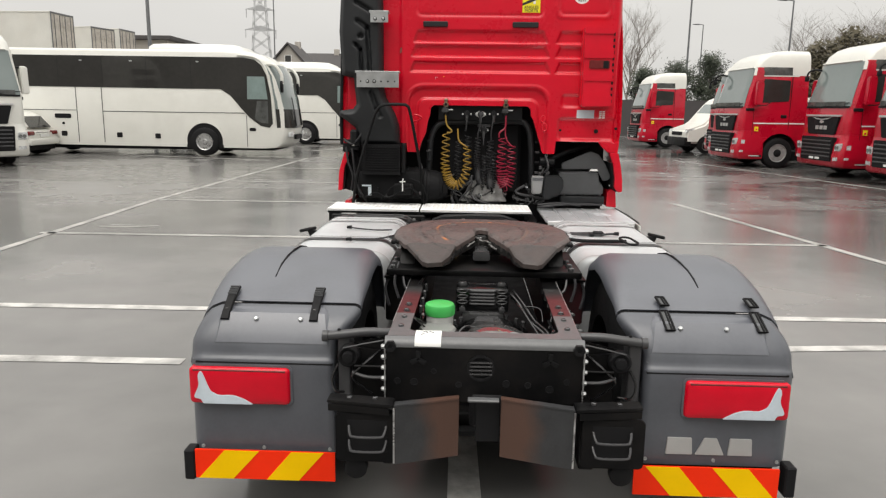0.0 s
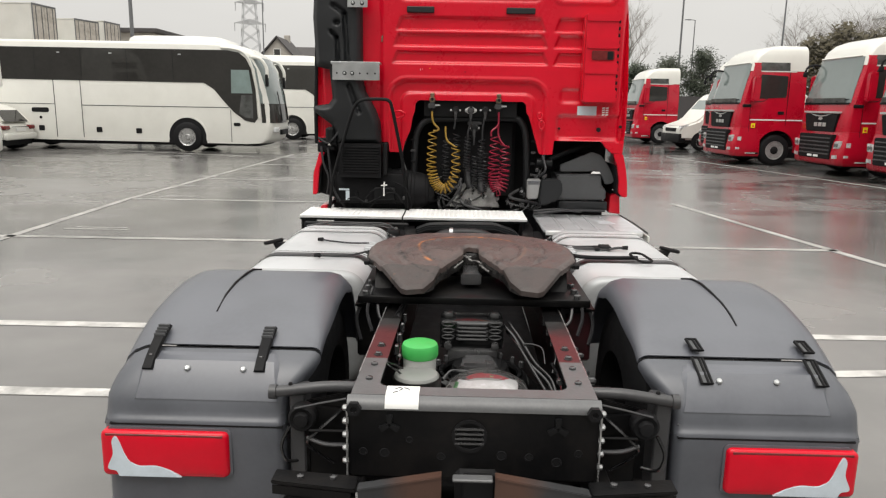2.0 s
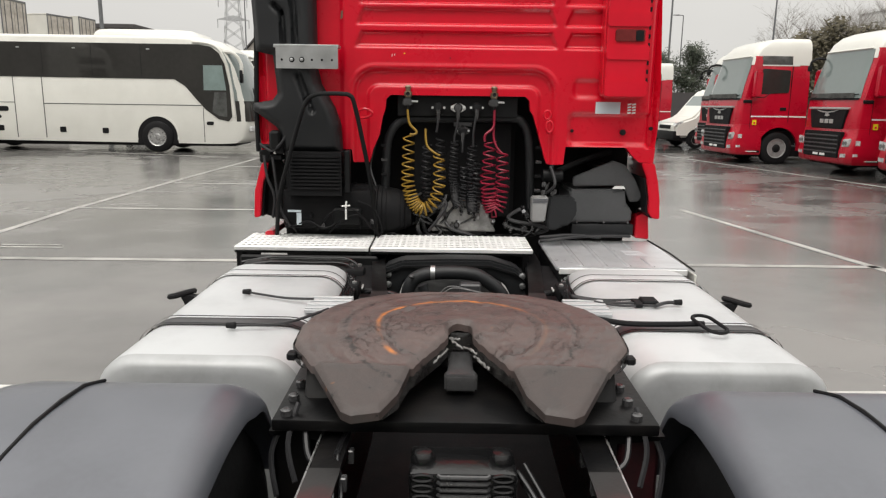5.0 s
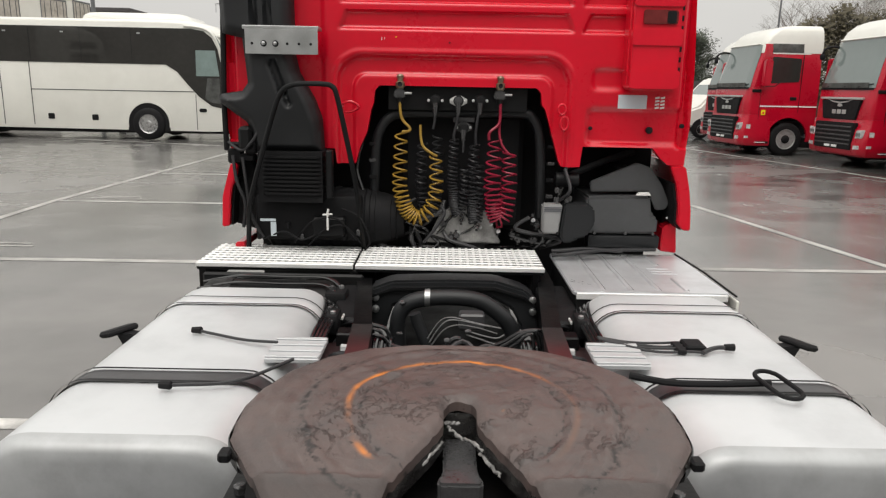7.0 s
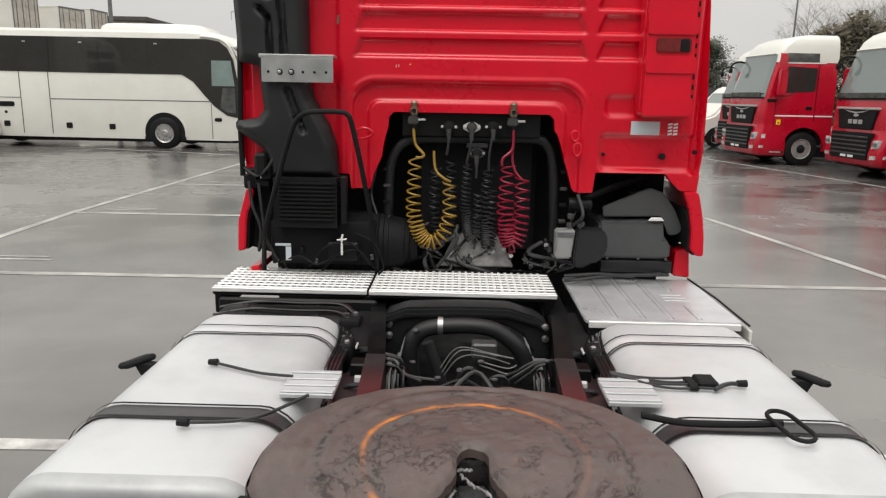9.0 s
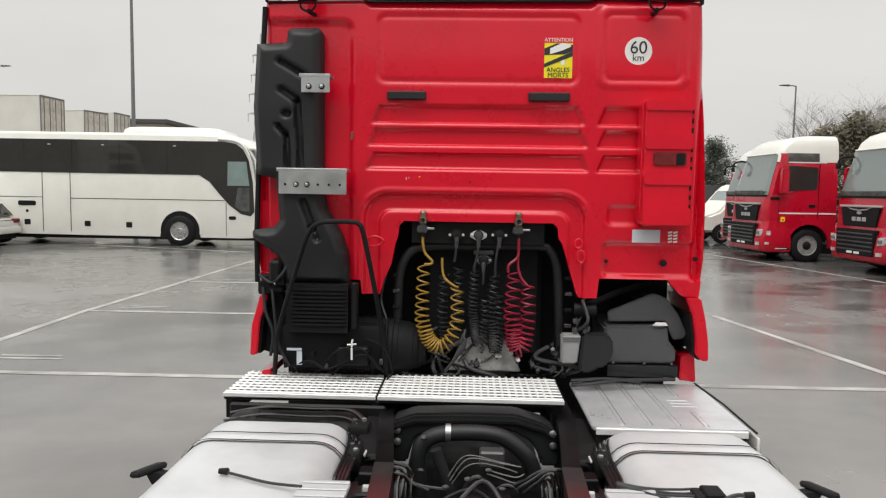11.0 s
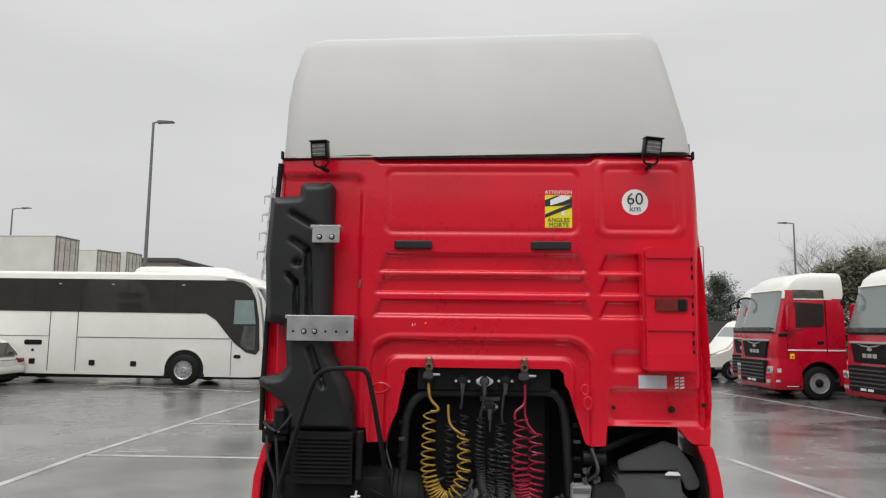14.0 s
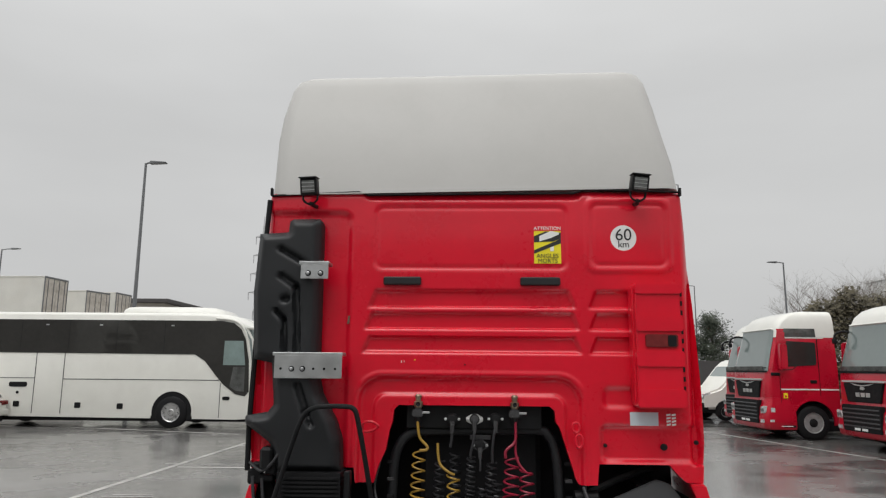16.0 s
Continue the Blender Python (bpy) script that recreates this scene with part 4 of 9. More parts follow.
for n, pts in ((0.007, [(0.13, 0.80, 0.82), (0.17, 0.68, 0.80), (0.21, 0.52, 0.76), (0.27, 0.36, 0.74), (0.285, 0.22, 0.72)]),
               (0.006, [(0.15, 0.82, 0.83), (0.195, 0.66, 0.80), (0.235, 0.50, 0.765), (0.285, 0.34, 0.75), (0.29, 0.16, 0.70)]),
               (0.006, [(0.14, 0.78, 0.80), (0.185, 0.60, 0.785), (0.225, 0.44, 0.75), (0.255, 0.30, 0.73)]),
               (0.006, [(-0.325, 0.95, 0.865), (-0.335, 0.80, 0.862), (-0.31, 0.66, 0.83), (-0.305, 0.50, 0.80), (-0.30, 0.40, 0.78)]),
               (0.006, [(-0.335, 0.92, 0.86), (-0.345, 0.76, 0.855), (-0.325, 0.62, 0.82), (-0.315, 0.48, 0.78)]),
               (0.004, [(-0.36, 0.30, 0.85), (-0.33, 0.29, 0.83), (-0.30, 0.34, 0.80), (-0.27, 0.36, 0.77)]),
               (0.004, [(-0.35, 0.27, 0.85), (-0.32, 0.25, 0.83), (-0.29, 0.30, 0.79), (-0.26, 0.31, 0.75)]),
               (0.005, [(0.33, 0.90, 0.85), (0.32, 0.75, 0.83), (0.335, 0.60, 0.80), (0.30, 0.45, 0.74)]),
               (0.003, [(0.20, 0.62, 0.80), (0.24, 0.60, 0.805), (0.27, 0.56, 0.80), (0.275, 0.50, 0.76)]),
               (0.008, [(0.18, 0.18, 0.72), (0.23, 0.14, 0.745), (0.275, 0.12, 0.735), (0.285, 0.05, 0.72)]),
               (0.007, [(0.30, 0.48, 0.77), (0.305, 0.30, 0.775), (0.295, 0.14, 0.765), (0.30, 0.02, 0.74)]),
               (0.010, [(0.20, 0.22, 0.70), (0.23, 0.20, 0.74), (0.26, 0.18, 0.75), (0.28, 0.20, 0.71)]),
               (0.007, [(-0.13, 0.36, 0.74), (-0.10, 0.42, 0.75), (-0.06, 0.45, 0.74), (0.0, 0.46, 0.735)])):
    part("hose", tube(smooth_path(pts), n, 8), GLOSSCABLE, TRUCK, "shiny black hose")
for x, y, z, mt in ((0.215, 0.11, 0.745, STICKY), (0.245, 0.14, 0.75, ZINC), (0.275, 0.10, 0.742, STICKY), (0.26, 0.22, 0.752, CASTING), (-0.305, 0.46, 0.79, ZINC), (0.30, 0.27, 0.78, CASTING)):
    part("hose_fitting", lathed([(-0.014, 0.010), (0.0, 0.013), (0.014, 0.010), (0.018, 0.006)], "y", (x, y, z), 8), mt, TRUCK, "small hose fitting")
for s in (-1, 1):
    for k in range(4):
        part("rail_clip", box(s * 0.302, s * 0.318, 0.42 + 0.14 * k, 0.445 + 0.14 * k, 0.81, 0.85, 0.003), CASTING, TRUCK)
        part("side_fitting", lathed([(s * 0.385, 0.013), (s * 0.42, 0.013), (s * 0.43, 0.007)], "x", (0, 0.26 + 0.13 * k, 0.79 - 0.02 * (k % 2)), 8), CASTING, TRUCK)
# black plate added below the rails to keep the cavity dark
part("light_block_plate", box(-0.37, 0.37, 0.0, 5.4, 0.40, 0.42), RUBBER, TRUCK)


def inside(poly, u, v):
    c = False
    for (a, b), (d, e) in zip(poly, poly[1:] + poly[:1]):
        if (b > v) != (e > v) and u < (d - a) * (v - b) / (e - b) + a:
            c = not c
    return c


def nearest(poly, u, v):
    best = None
    for (a, b), (d, e) in zip(poly, poly[1:] + poly[:1]):
        L = (d - a) ** 2 + (e - b) ** 2
        t = 0 if L == 0 else max(0, min(1, ((u - a) * (d - a) + (v - b) * (e - b)) / L))
        p = (a + t * (d - a), b + t * (e - b))
        q = (p[0] - u) ** 2 + (p[1] - v) ** 2
        if best is None or q < best[0]:
            best = (q, p)
    return math.sqrt(best[0]), best[1]


def stamped(poly, cell, lift, place, rim):
    """A pressed sheet: a grid fitted to an outline, lifted by lift(u, v), set in space by place(u, v, w), with a turned rim."""
    us, vs = [p[0] for p in poly], [p[1] for p in poly]
    nu, nv = int((max(us) - min(us)) / cell) + 2, int((max(vs) - min(vs)) / cell) + 2
    u0, v0 = min(us) - cell / 2, min(vs) - cell / 2
    pts = {}
    for i in range(nu + 1):
        for j in range(nv + 1):
            u, v = u0 + i * cell, v0 + j * cell
            d, p = nearest(poly, u, v)
            ins = inside(poly, u, v)
            if d < cell * 0.55:
                pts[i, j] = (p[0], p[1], 1)
            elif ins:
                pts[i, j] = (u, v, 2)
    bm = bmesh.new()
    vert = {}
    for i in range(nu):
        for j in range(nv):
            q = [(i, j), (i + 1, j), (i + 1, j + 1), (i, j + 1)]
            q = [k for k in q if k in pts]
            if len(q) < 3 or (all(pts[k][2] == 1 for k in q) and not inside(poly, sum(pts[k][0] for k in q) / len(q), sum(pts[k][1] for k in q) / len(q))):
                continue
            for k in q:
                if k not in vert:
                    u, v, _ = pts[k]
                    vert[k] = bm.verts.new(place(u, v, lift(u, v)))
            bm.faces.new([vert[k] for k in q])
    bmesh.ops.remove_doubles(bm, verts=bm.verts, dist=cell * 0.08)
    ed = [e for e in bm.edges if len(e.link_faces) == 1]
    r = bmesh.ops.extrude_edge_only(bm, edges=ed)
    off = Vector(place(0, 0, 0)) - Vector(place(0, 0, 1))
    for v in r["geom"]:
        if isinstance(v, bmesh.types.BMVert):
            v.co += off * rim
    return bm


def inset(u, v, x0, x1, y0, y1, r):
    """Signed depth inside a rounded rectangle."""
    cx, cy, hx, hy = (x0 + x1) / 2, (y0 + y1) / 2, (x1 - x0) / 2 - r, (y1 - y0) / 2 - r
    dx, dy = abs(u - cx) - hx, abs(v - cy) - hy
    return r - (math.hypot(max(dx, 0), max(dy, 0)) + min(max(dx, dy), 0))


# ---- fifth wheel ----
def coupling_material():
    m = material("greasy_coupling_plate", (0.092, 0.068, 0.063), 0.44, vary=0.14, scale=7.0, bump=0.9, bump_scale=48, dirt=(0.066, 0.059, 0.058), dirt_amount=0.8, dirt_scale=11.0, spec=0.38)
    n, l = m.node_tree.nodes, m.node_tree.links
    b = n["Principled BSDF"]
    old = b.inputs["Base Color"].links[0].from_socket
    tc = n.new("ShaderNodeTexCoord")
    sub, ln = n.new("ShaderNodeVectorMath"), n.new("ShaderNodeVectorMath")
    sub.operation, ln.operation = "SUBTRACT", "LENGTH"
    sub.inputs[1].default_value = (0.002, 1.195, 1.09)
    ns = n.new("ShaderNodeTexNoise")
    ns.inputs["Scale"].default_value = 4.5
    l.new(tc.outputs["Object"], sub.inputs[0])
    l.new(tc.outputs["Object"], ns.inputs["Vector"])
    l.new(sub.outputs["Vector"], ln.inputs[0])
    wob = n.new("ShaderNodeMath")
    wob.operation = "MULTIPLY_ADD"
    wob.inputs[1].default_value = 0.03
    l.new(ns.outputs["Fac"], wob.inputs[0])
    l.new(ln.outputs["Value"], wob.inputs[2])
    ramp = n.new("ShaderNodeValToRGB")
    e = ramp.color_ramp.elements
    e[0].position, e[0].color = 0.263, (0, 0, 0, 1)
    e[1].position, e[1].color = 0.283, (0, 0, 0, 1)
    k = e.new(0.272)
    k.color = (1, 1, 1, 1)
    l.new(wob.outputs[0], ramp.inputs["Fac"])
    n2, r2, mu = n.new("ShaderNodeTexNoise"), n.new("ShaderNodeMapRange"), n.new("ShaderNodeMath")
    n2.inputs["Scale"].default_value, n2.inputs["Detail"].default_value = 5.5, 4.0
    l.new(sub.outputs["Vector"], n2.inputs["Vector"])
    r2.inputs["From Min"].default_value, r2.inputs["From Max"].default_value = 0.38, 0.62
    l.new(n2.outputs["Fac"], r2.inputs["Value"])
    mu.operation = "MULTIPLY"
    sx, rx, m3 = n.new("ShaderNodeVectorMath"), n.new("ShaderNodeMapRange"), n.new("ShaderNodeMath")
    sx.operation = "DOT_PRODUCT"
    sx.inputs[1].default_value = (1.0, -0.85, 0.0)
    l.new(sub.outputs["Vector"], sx.inputs[0])
    rx.inputs["From Min"].default_value, rx.inputs["From Max"].default_value = -0.04, 0.12
    rx.inputs["To Min"].default_value, rx.inputs["To Max"].default_value = 1.0, 0.08
    l.new(sx.outputs["Value"], rx.inputs["Value"])
    m3.operation = "MULTIPLY"
    l.new(rx.outputs["Result"], m3.inputs[0])
    l.new(r2.outputs["Result"], m3.inputs[1])
    sp2, low, m4 = n.new("ShaderNodeSeparateXYZ"), n.new("ShaderNodeMapRange"), n.new("ShaderNodeMath")
    l.new(sub.outputs["Vector"], sp2.inputs[0])
    low.inputs["From Min"].default_value, low.inputs["From Max"].default_value = -0.185, -0.165
    l.new(sp2.outputs["Y"], low.inputs["Value"])
    m4.operation = "MULTIPLY"
    l.new(m3.outputs[0], m4.inputs[0])
    l.new(low.outputs["Result"], m4.inputs[1])
    l.new(m4.outputs[0], mu.inputs[0])
    l.new(ramp.outputs["Color"], mu.inputs[1])
    mix = n.new("ShaderNodeMix")
    mix.data_type = "RGBA"
    mix.inputs["B"].default_value = (0.72, 0.22, 0.02, 1)
    l.new(mu.outputs[0], mix.inputs["Factor"])
    # grease cracks and pale scuffs that run round the kingpin slot
    sep, at, cmb = n.new("ShaderNodeSeparateXYZ"), n.new("ShaderNodeMath"), n.new("ShaderNodeCombineXYZ")
    at.operation = "ARCTAN2"
    l.new(sub.outputs["Vector"], sep.inputs[0])
    l.new(sep.outputs["Y"], at.inputs[0])
    l.new(sep.outputs["X"], at.inputs[1])
    rs, av = n.new("ShaderNodeMath"), n.new("ShaderNodeMath")
    rs.operation = av.operation = "MULTIPLY"
    rs.inputs[1].default_value, av.inputs[1].default_value = 60.0, 3.2
    l.new(wob.outputs[0], rs.inputs[0])
    l.new(at.outputs[0], av.inputs[0])
    l.new(rs.outputs[0], cmb.inputs["X"])
    l.new(av.outputs[0], cmb.inputs["Y"])
    streak = n.new("ShaderNodeTexNoise")
    streak.inputs["Scale"].default_value, streak.inputs["Detail"].default_value = 1.0, 4.0
    l.new(cmb.outputs["Vector"], streak.inputs["Vector"])
    for lo, hi, tint, amount in ((0.60, 0.68, (0.17, 0.155, 0.145, 1), 0.14), (0.37, 0.32, (0.03, 0.026, 0.025, 1), 0.22)):
        mr, mx = n.new("ShaderNodeMapRange"), n.new("ShaderNodeMix")
        mr.inputs["From Min"].default_value, mr.inputs["From Max"].default_value, mr.inputs["To Max"].default_value = lo, hi, amount
        l.new(streak.outputs["Fac"], mr.inputs["Value"])
        mx.data_type = "RGBA"
        mx.inputs["B"].default_value = tint
        l.new(mr.outputs["Result"], mx.inputs["Factor"])
        l.new(old, mx.inputs["A"])
        old = mx.outputs["Result"]
    ring = n.new("ShaderNodeValToRGB")
    rel = ring.color_ramp.elements
    rel[0].position, rel[0].color = 0.238, (0, 0, 0, 1)
    rel[1].position, rel[1].color = 0.376, (0, 0, 0, 1)
    for pos, c in ((0.243, 1), (0.248, 0), (0.356, 0), (0.365, 1)):
        rel.new(pos).color = (c, c, c, 1)
    jag, jit, chip, chm = n.new("ShaderNodeTexNoise"), n.new("ShaderNodeMath"), n.new("ShaderNodeTexNoise"), n.new("ShaderNodeMapRange")
    jag.inputs["Scale"].default_value, jag.inputs["Detail"].default_value = 26.0, 4.0
    chip.inputs["Scale"].default_value, chip.inputs["Detail"].default_value = 55.0, 3.0
    for t in (jag, chip):
        l.new(tc.outputs["Object"], t.inputs["Vector"])
    jit.operation = "MULTIPLY_ADD"
    jit.inputs[1].default_value = 0.05
    jit.inputs[2].default_value = -0.025
    l.new(jag.outputs["Fac"], jit.inputs[0])
    jsum = n.new("ShaderNodeMath")
    l.new(jit.outputs[0], jsum.inputs[0])
    l.new(wob.outputs[0], jsum.inputs[1])
    l.new(jsum.outputs[0], ring.inputs["Fac"])
    chm.inputs["From Min"].default_value, chm.inputs["From Max"].default_value = 0.44, 0.52
    l.new(chip.outputs["Fac"], chm.inputs["Value"])
    cut, cm2 = n.new("ShaderNodeMapRange"), n.new("ShaderNodeMath")
    cut.inputs["From Min"].default_value, cut.inputs["From Max"].default_value = 0.38, 0.46
    l.new(n2.outputs["Fac"], cut.inputs["Value"])
    cm2.operation = "MULTIPLY"
    cm1 = n.new("ShaderNodeMath")
    cm1.operation = "MULTIPLY"
    l.new(ring.outputs["Color"], cm1.inputs[0])
    l.new(chm.outputs["Result"], cm1.inputs[1])
    l.new(cm1.outputs[0], cm2.inputs[0])
    l.new(cut.outputs["Result"], cm2.inputs[1])
    mx = n.new("ShaderNodeMix")
    mx.data_type = "RGBA"
    mx.inputs["B"].default_value = (0.008, 0.0075, 0.0075, 1)
    l.new(cm2.outputs[0], mx.inputs["Factor"])
    l.new(old, mx.inputs["A"])
    old = mx.outputs["Result"]
    ramp_y, ramp_mix = n.new("ShaderNodeMapRange"), n.new("ShaderNodeMix")
    ramp_y.inputs["From Min"].default_value, ramp_y.inputs["From Max"].default_value, ramp_y.inputs["To Max"].default_value = -0.222, -0.242, 0.55
    l.new(sp2.outputs["Y"], ramp_y.inputs["Value"])
    ramp_mix.data_type = "RGBA"
    ramp_mix.inputs["B"].default_value = (0.030, 0.026, 0.025, 1)
    l.new(ramp_y.outputs["Result"], ramp_mix.inputs["Factor"])
    l.new(old, ramp_mix.inputs["A"])
    l.new(ramp_mix.outputs["Result"], mix.inputs["A"])
    # dried grease scabs: short broken ridges that follow the circle
    scab_r, scab_a, scab_v = n.new("ShaderNodeMath"), n.new("ShaderNodeMath"), n.new("ShaderNodeCombineXYZ")
    scab_r.operation = scab_a.operation = "MULTIPLY"
    scab_r.inputs[1].default_value, scab_a.inputs[1].default_value = 34.0, 4.0
    l.new(jsum.outputs[0], scab_r.inputs[0])
    l.new(at.outputs[0], scab_a.inputs[0])
    l.new(scab_r.outputs[0], scab_v.inputs["X"])
    l.new(scab_a.outputs[0], scab_v.inputs["Y"])
    scab, patch, gate, edge, amount = (n.new("ShaderNode" + k) for k in ("TexNoise", "TexNoise", "MapRange", "MapRange", "Math"))
    scab.inputs["Scale"].default_value, scab.inputs["Detail"].default_value, scab.inputs["Roughness"].default_value = 1.0, 6.0, 0.7
    patch.inputs["Scale"].default_value, patch.inputs["Detail"].default_value = 9.0, 3.0
    l.new(scab_v.outputs["Vector"], scab.inputs["Vector"])
    l.new(tc.outputs["Object"], patch.inputs["Vector"])
    gate.inputs["From Min"].default_value, gate.inputs["From Max"].default_value = 0.50, 0.60
    l.new(patch.outputs["Fac"], gate.inputs["Value"])
    edge.inputs["From Min"].default_value, edge.inputs["From Max"].default_value = 0.50, 0.56
    l.new(scab.outputs["Fac"], edge.inputs["Value"])
    amount.operation = "MULTIPLY"
    worn, zone, kept = n.new("ShaderNodeMapRange"), n.new("ShaderNodeMath"), n.new("ShaderNodeMath")
    zone.operation = kept.operation = "MULTIPLY"
    worn.inputs["From Min"].default_value, worn.inputs["From Max"].default_value = 0.405, 0.36
    l.new(jsum.outputs[0], worn.inputs["Value"])
    l.new(worn.outputs["Result"], zone.inputs[0])
    l.new(low.outputs["Result"], zone.inputs[1])
    l.new(gate.outputs["Result"], kept.inputs[0])
    l.new(zone.outputs[0], kept.inputs[1])
    l.new(kept.outputs[0], amount.inputs[0])
    l.new(edge.outputs["Result"], amount.inputs[1])
    relief = n.new("ShaderNodeBump")
    relief.inputs["Strength"].default_value, relief.inputs["Distance"].default_value = 0.75, 0.006
    l.new(amount.outputs[0], relief.inputs["Height"])
    if b.inputs["Normal"].links:
        l.new(b.inputs["Normal"].links[0].from_socket, relief.inputs["Normal"])
    l.new(relief.outputs["Normal"], b.inputs["Normal"])
    # small orange and black flecks of rust and grease
    rust_mix = mix.outputs["Result"]
    for size, lo, hi, tint in ((42.0, 0.30, 0.25, (0.006, 0.0055, 0.0055, 1)), (15.0, 0.73, 0.80, (0.42, 0.15, 0.02, 1))):
        fl, fm, fx = n.new("ShaderNodeTexNoise"), n.new("ShaderNodeMapRange"), n.new("ShaderNodeMix")
        fl.inputs["Scale"].default_value, fl.inputs["Detail"].default_value = size, 2.0
        l.new(sub.outputs["Vector"], fl.inputs["Vector"])
        fm.inputs["From Min"].default_value, fm.inputs["From Max"].default_value, fm.inputs["To Max"].default_value = lo, hi, 0.8
        l.new(fl.outputs["Fac"], fm.inputs["Value"])
        fx.data_type = "RGBA"
        fx.inputs["B"].default_value = tint
        l.new(fm.outputs["Result"], fx.inputs["Factor"])
        l.new(rust_mix, fx.inputs["A"])
        rust_mix = fx.outputs["Result"]
    l.new(rust_mix, b.inputs["Base Color"])
    return m


COUPLING = coupling_material()
half = [(0.037, 1.20), (0.037, 1.145), (0.060, 1.10), (0.145, 0.955), (0.170, 0.865), (0.212, 0.800), (0.285, 0.786), (0.312, 0.800), (0.40, 0.95), (0.455, 1.03), (0.487, 1.08), (0.49, 1.14), (0.475, 1.27), (0.43, 1.39), (0.35, 1.49), (0.24, 1.56), (0.12, 1.592)]
FWPOLY = half + [(0.0, 1.597)] + [(-x, y) for x, y in reversed(half)] + [(-0.027, 1.228), (0.0, 1.238), (0.027, 1.228)]


def smooth_pairs(pairs):
    return [(p.x, p.y) for p in smooth_path([(x, y, 0) for x, y in pairs], 4)]


def fw_lift(u, v):
    d = 0.19 * max(0.0, 1.20 - v) + 0.16 * max(0.0, 0.958 - v)
    r = math.hypot(u, v - 1.19)
    a = math.atan2(v - 1.19, u)
    n1 = noise.noise(Vector((u * 9, v * 9, 0.3)))
    n2 = noise.noise(Vector((u * 38, v * 38, 1.7)))
    n3 = noise.noise(Vector((a * 2.2, r * 14, 4.0)))
    rw = r + 0.010 * n1
    top = soft(v - 0.96, 0.05)
    ring = 0.0045 * math.exp(-((rw - 0.335) / 0.012) ** 2) - 0.0055 * soft(n3 + 0.12, 0.3) * math.exp(-((rw - 0.230) / 0.012) ** 2) + 0.005 * soft(n3 + 0.1, 0.3) * math.exp(-((rw - 0.245) / 0.010) ** 2) - 0.0055 * soft(n3 - 0.02, 0.25) * math.exp(-((rw - 0.372) / 0.012) ** 2)
    scuff = 0.004 * noise.noise(Vector((r * 60, a * 6, 2.0))) * soft(n1 + 0.05, 0.3) + 0.0025 * n2
    edge = nearest(FWPOLY, u, v)[0]
    ragged = 0.010 * (0.5 + n2) * math.exp(-edge / 0.012) * (0.15 + 0.85 * top)
    return -d + (ring + scuff) * top + 0.0016 * n2 * (1 - top) + 0.004 * math.exp(-((v - 0.958 - 0.010 * n1) / 0.006) ** 2) - ragged - 0.010 * (1 - min(1.0, edge / 0.022)) ** 2


fw = part("fifth_wheel_plate", stamped(FWPOLY, 0.0072, fw_lift, lambda u, v, w: (u, v, 1.092 + w), 0.022), COUPLING, TRUCK, "greasy rust-brown fifth wheel coupling plate", sharp=24)
fw.matrix_basis = pose(-0.016, 0, 0)
outer = half[9:] + [(0.0, 1.597)] + [(-x, y) for x, y in reversed(half[9:])]
bm = bmesh.new()
rows = []
for drop, grow in ((0.016, 1.002), (0.020, 1.008), (0.050, 1.007), (0.056, 0.985)):
    rows.append([(x * grow, 1.19 + (y - 1.19) * grow, 1.092 - 0.19 * max(0.0, 1.20 - y) - drop + 0.004 * noise.noise(Vector((x * 14, y * 14, drop * 30)))) for x, y in smooth_pairs(outer)])
loft(bm, rows, close=False)
part("plate_rim", bm, GREASE, fw, "chipped black rim of the plate", sharp=60)
part("jaw", prism([(-0.037, 1.23), (-0.037, 1.08), (-0.050, 1.05), (-0.046, 1.03), (0.046, 1.03), (0.050, 1.05), (0.037, 1.08), (0.037, 1.23)], "z", 0.94, 0.992, 0.006), CASTING, fw, "greasy steel locking jaw")
part("lock_housing", box(-0.13, 0.13, 1.235, 1.47, 0.93, 1.055, 0.02, 2), GREASE, fw, "black greasy lock housing under the slot")
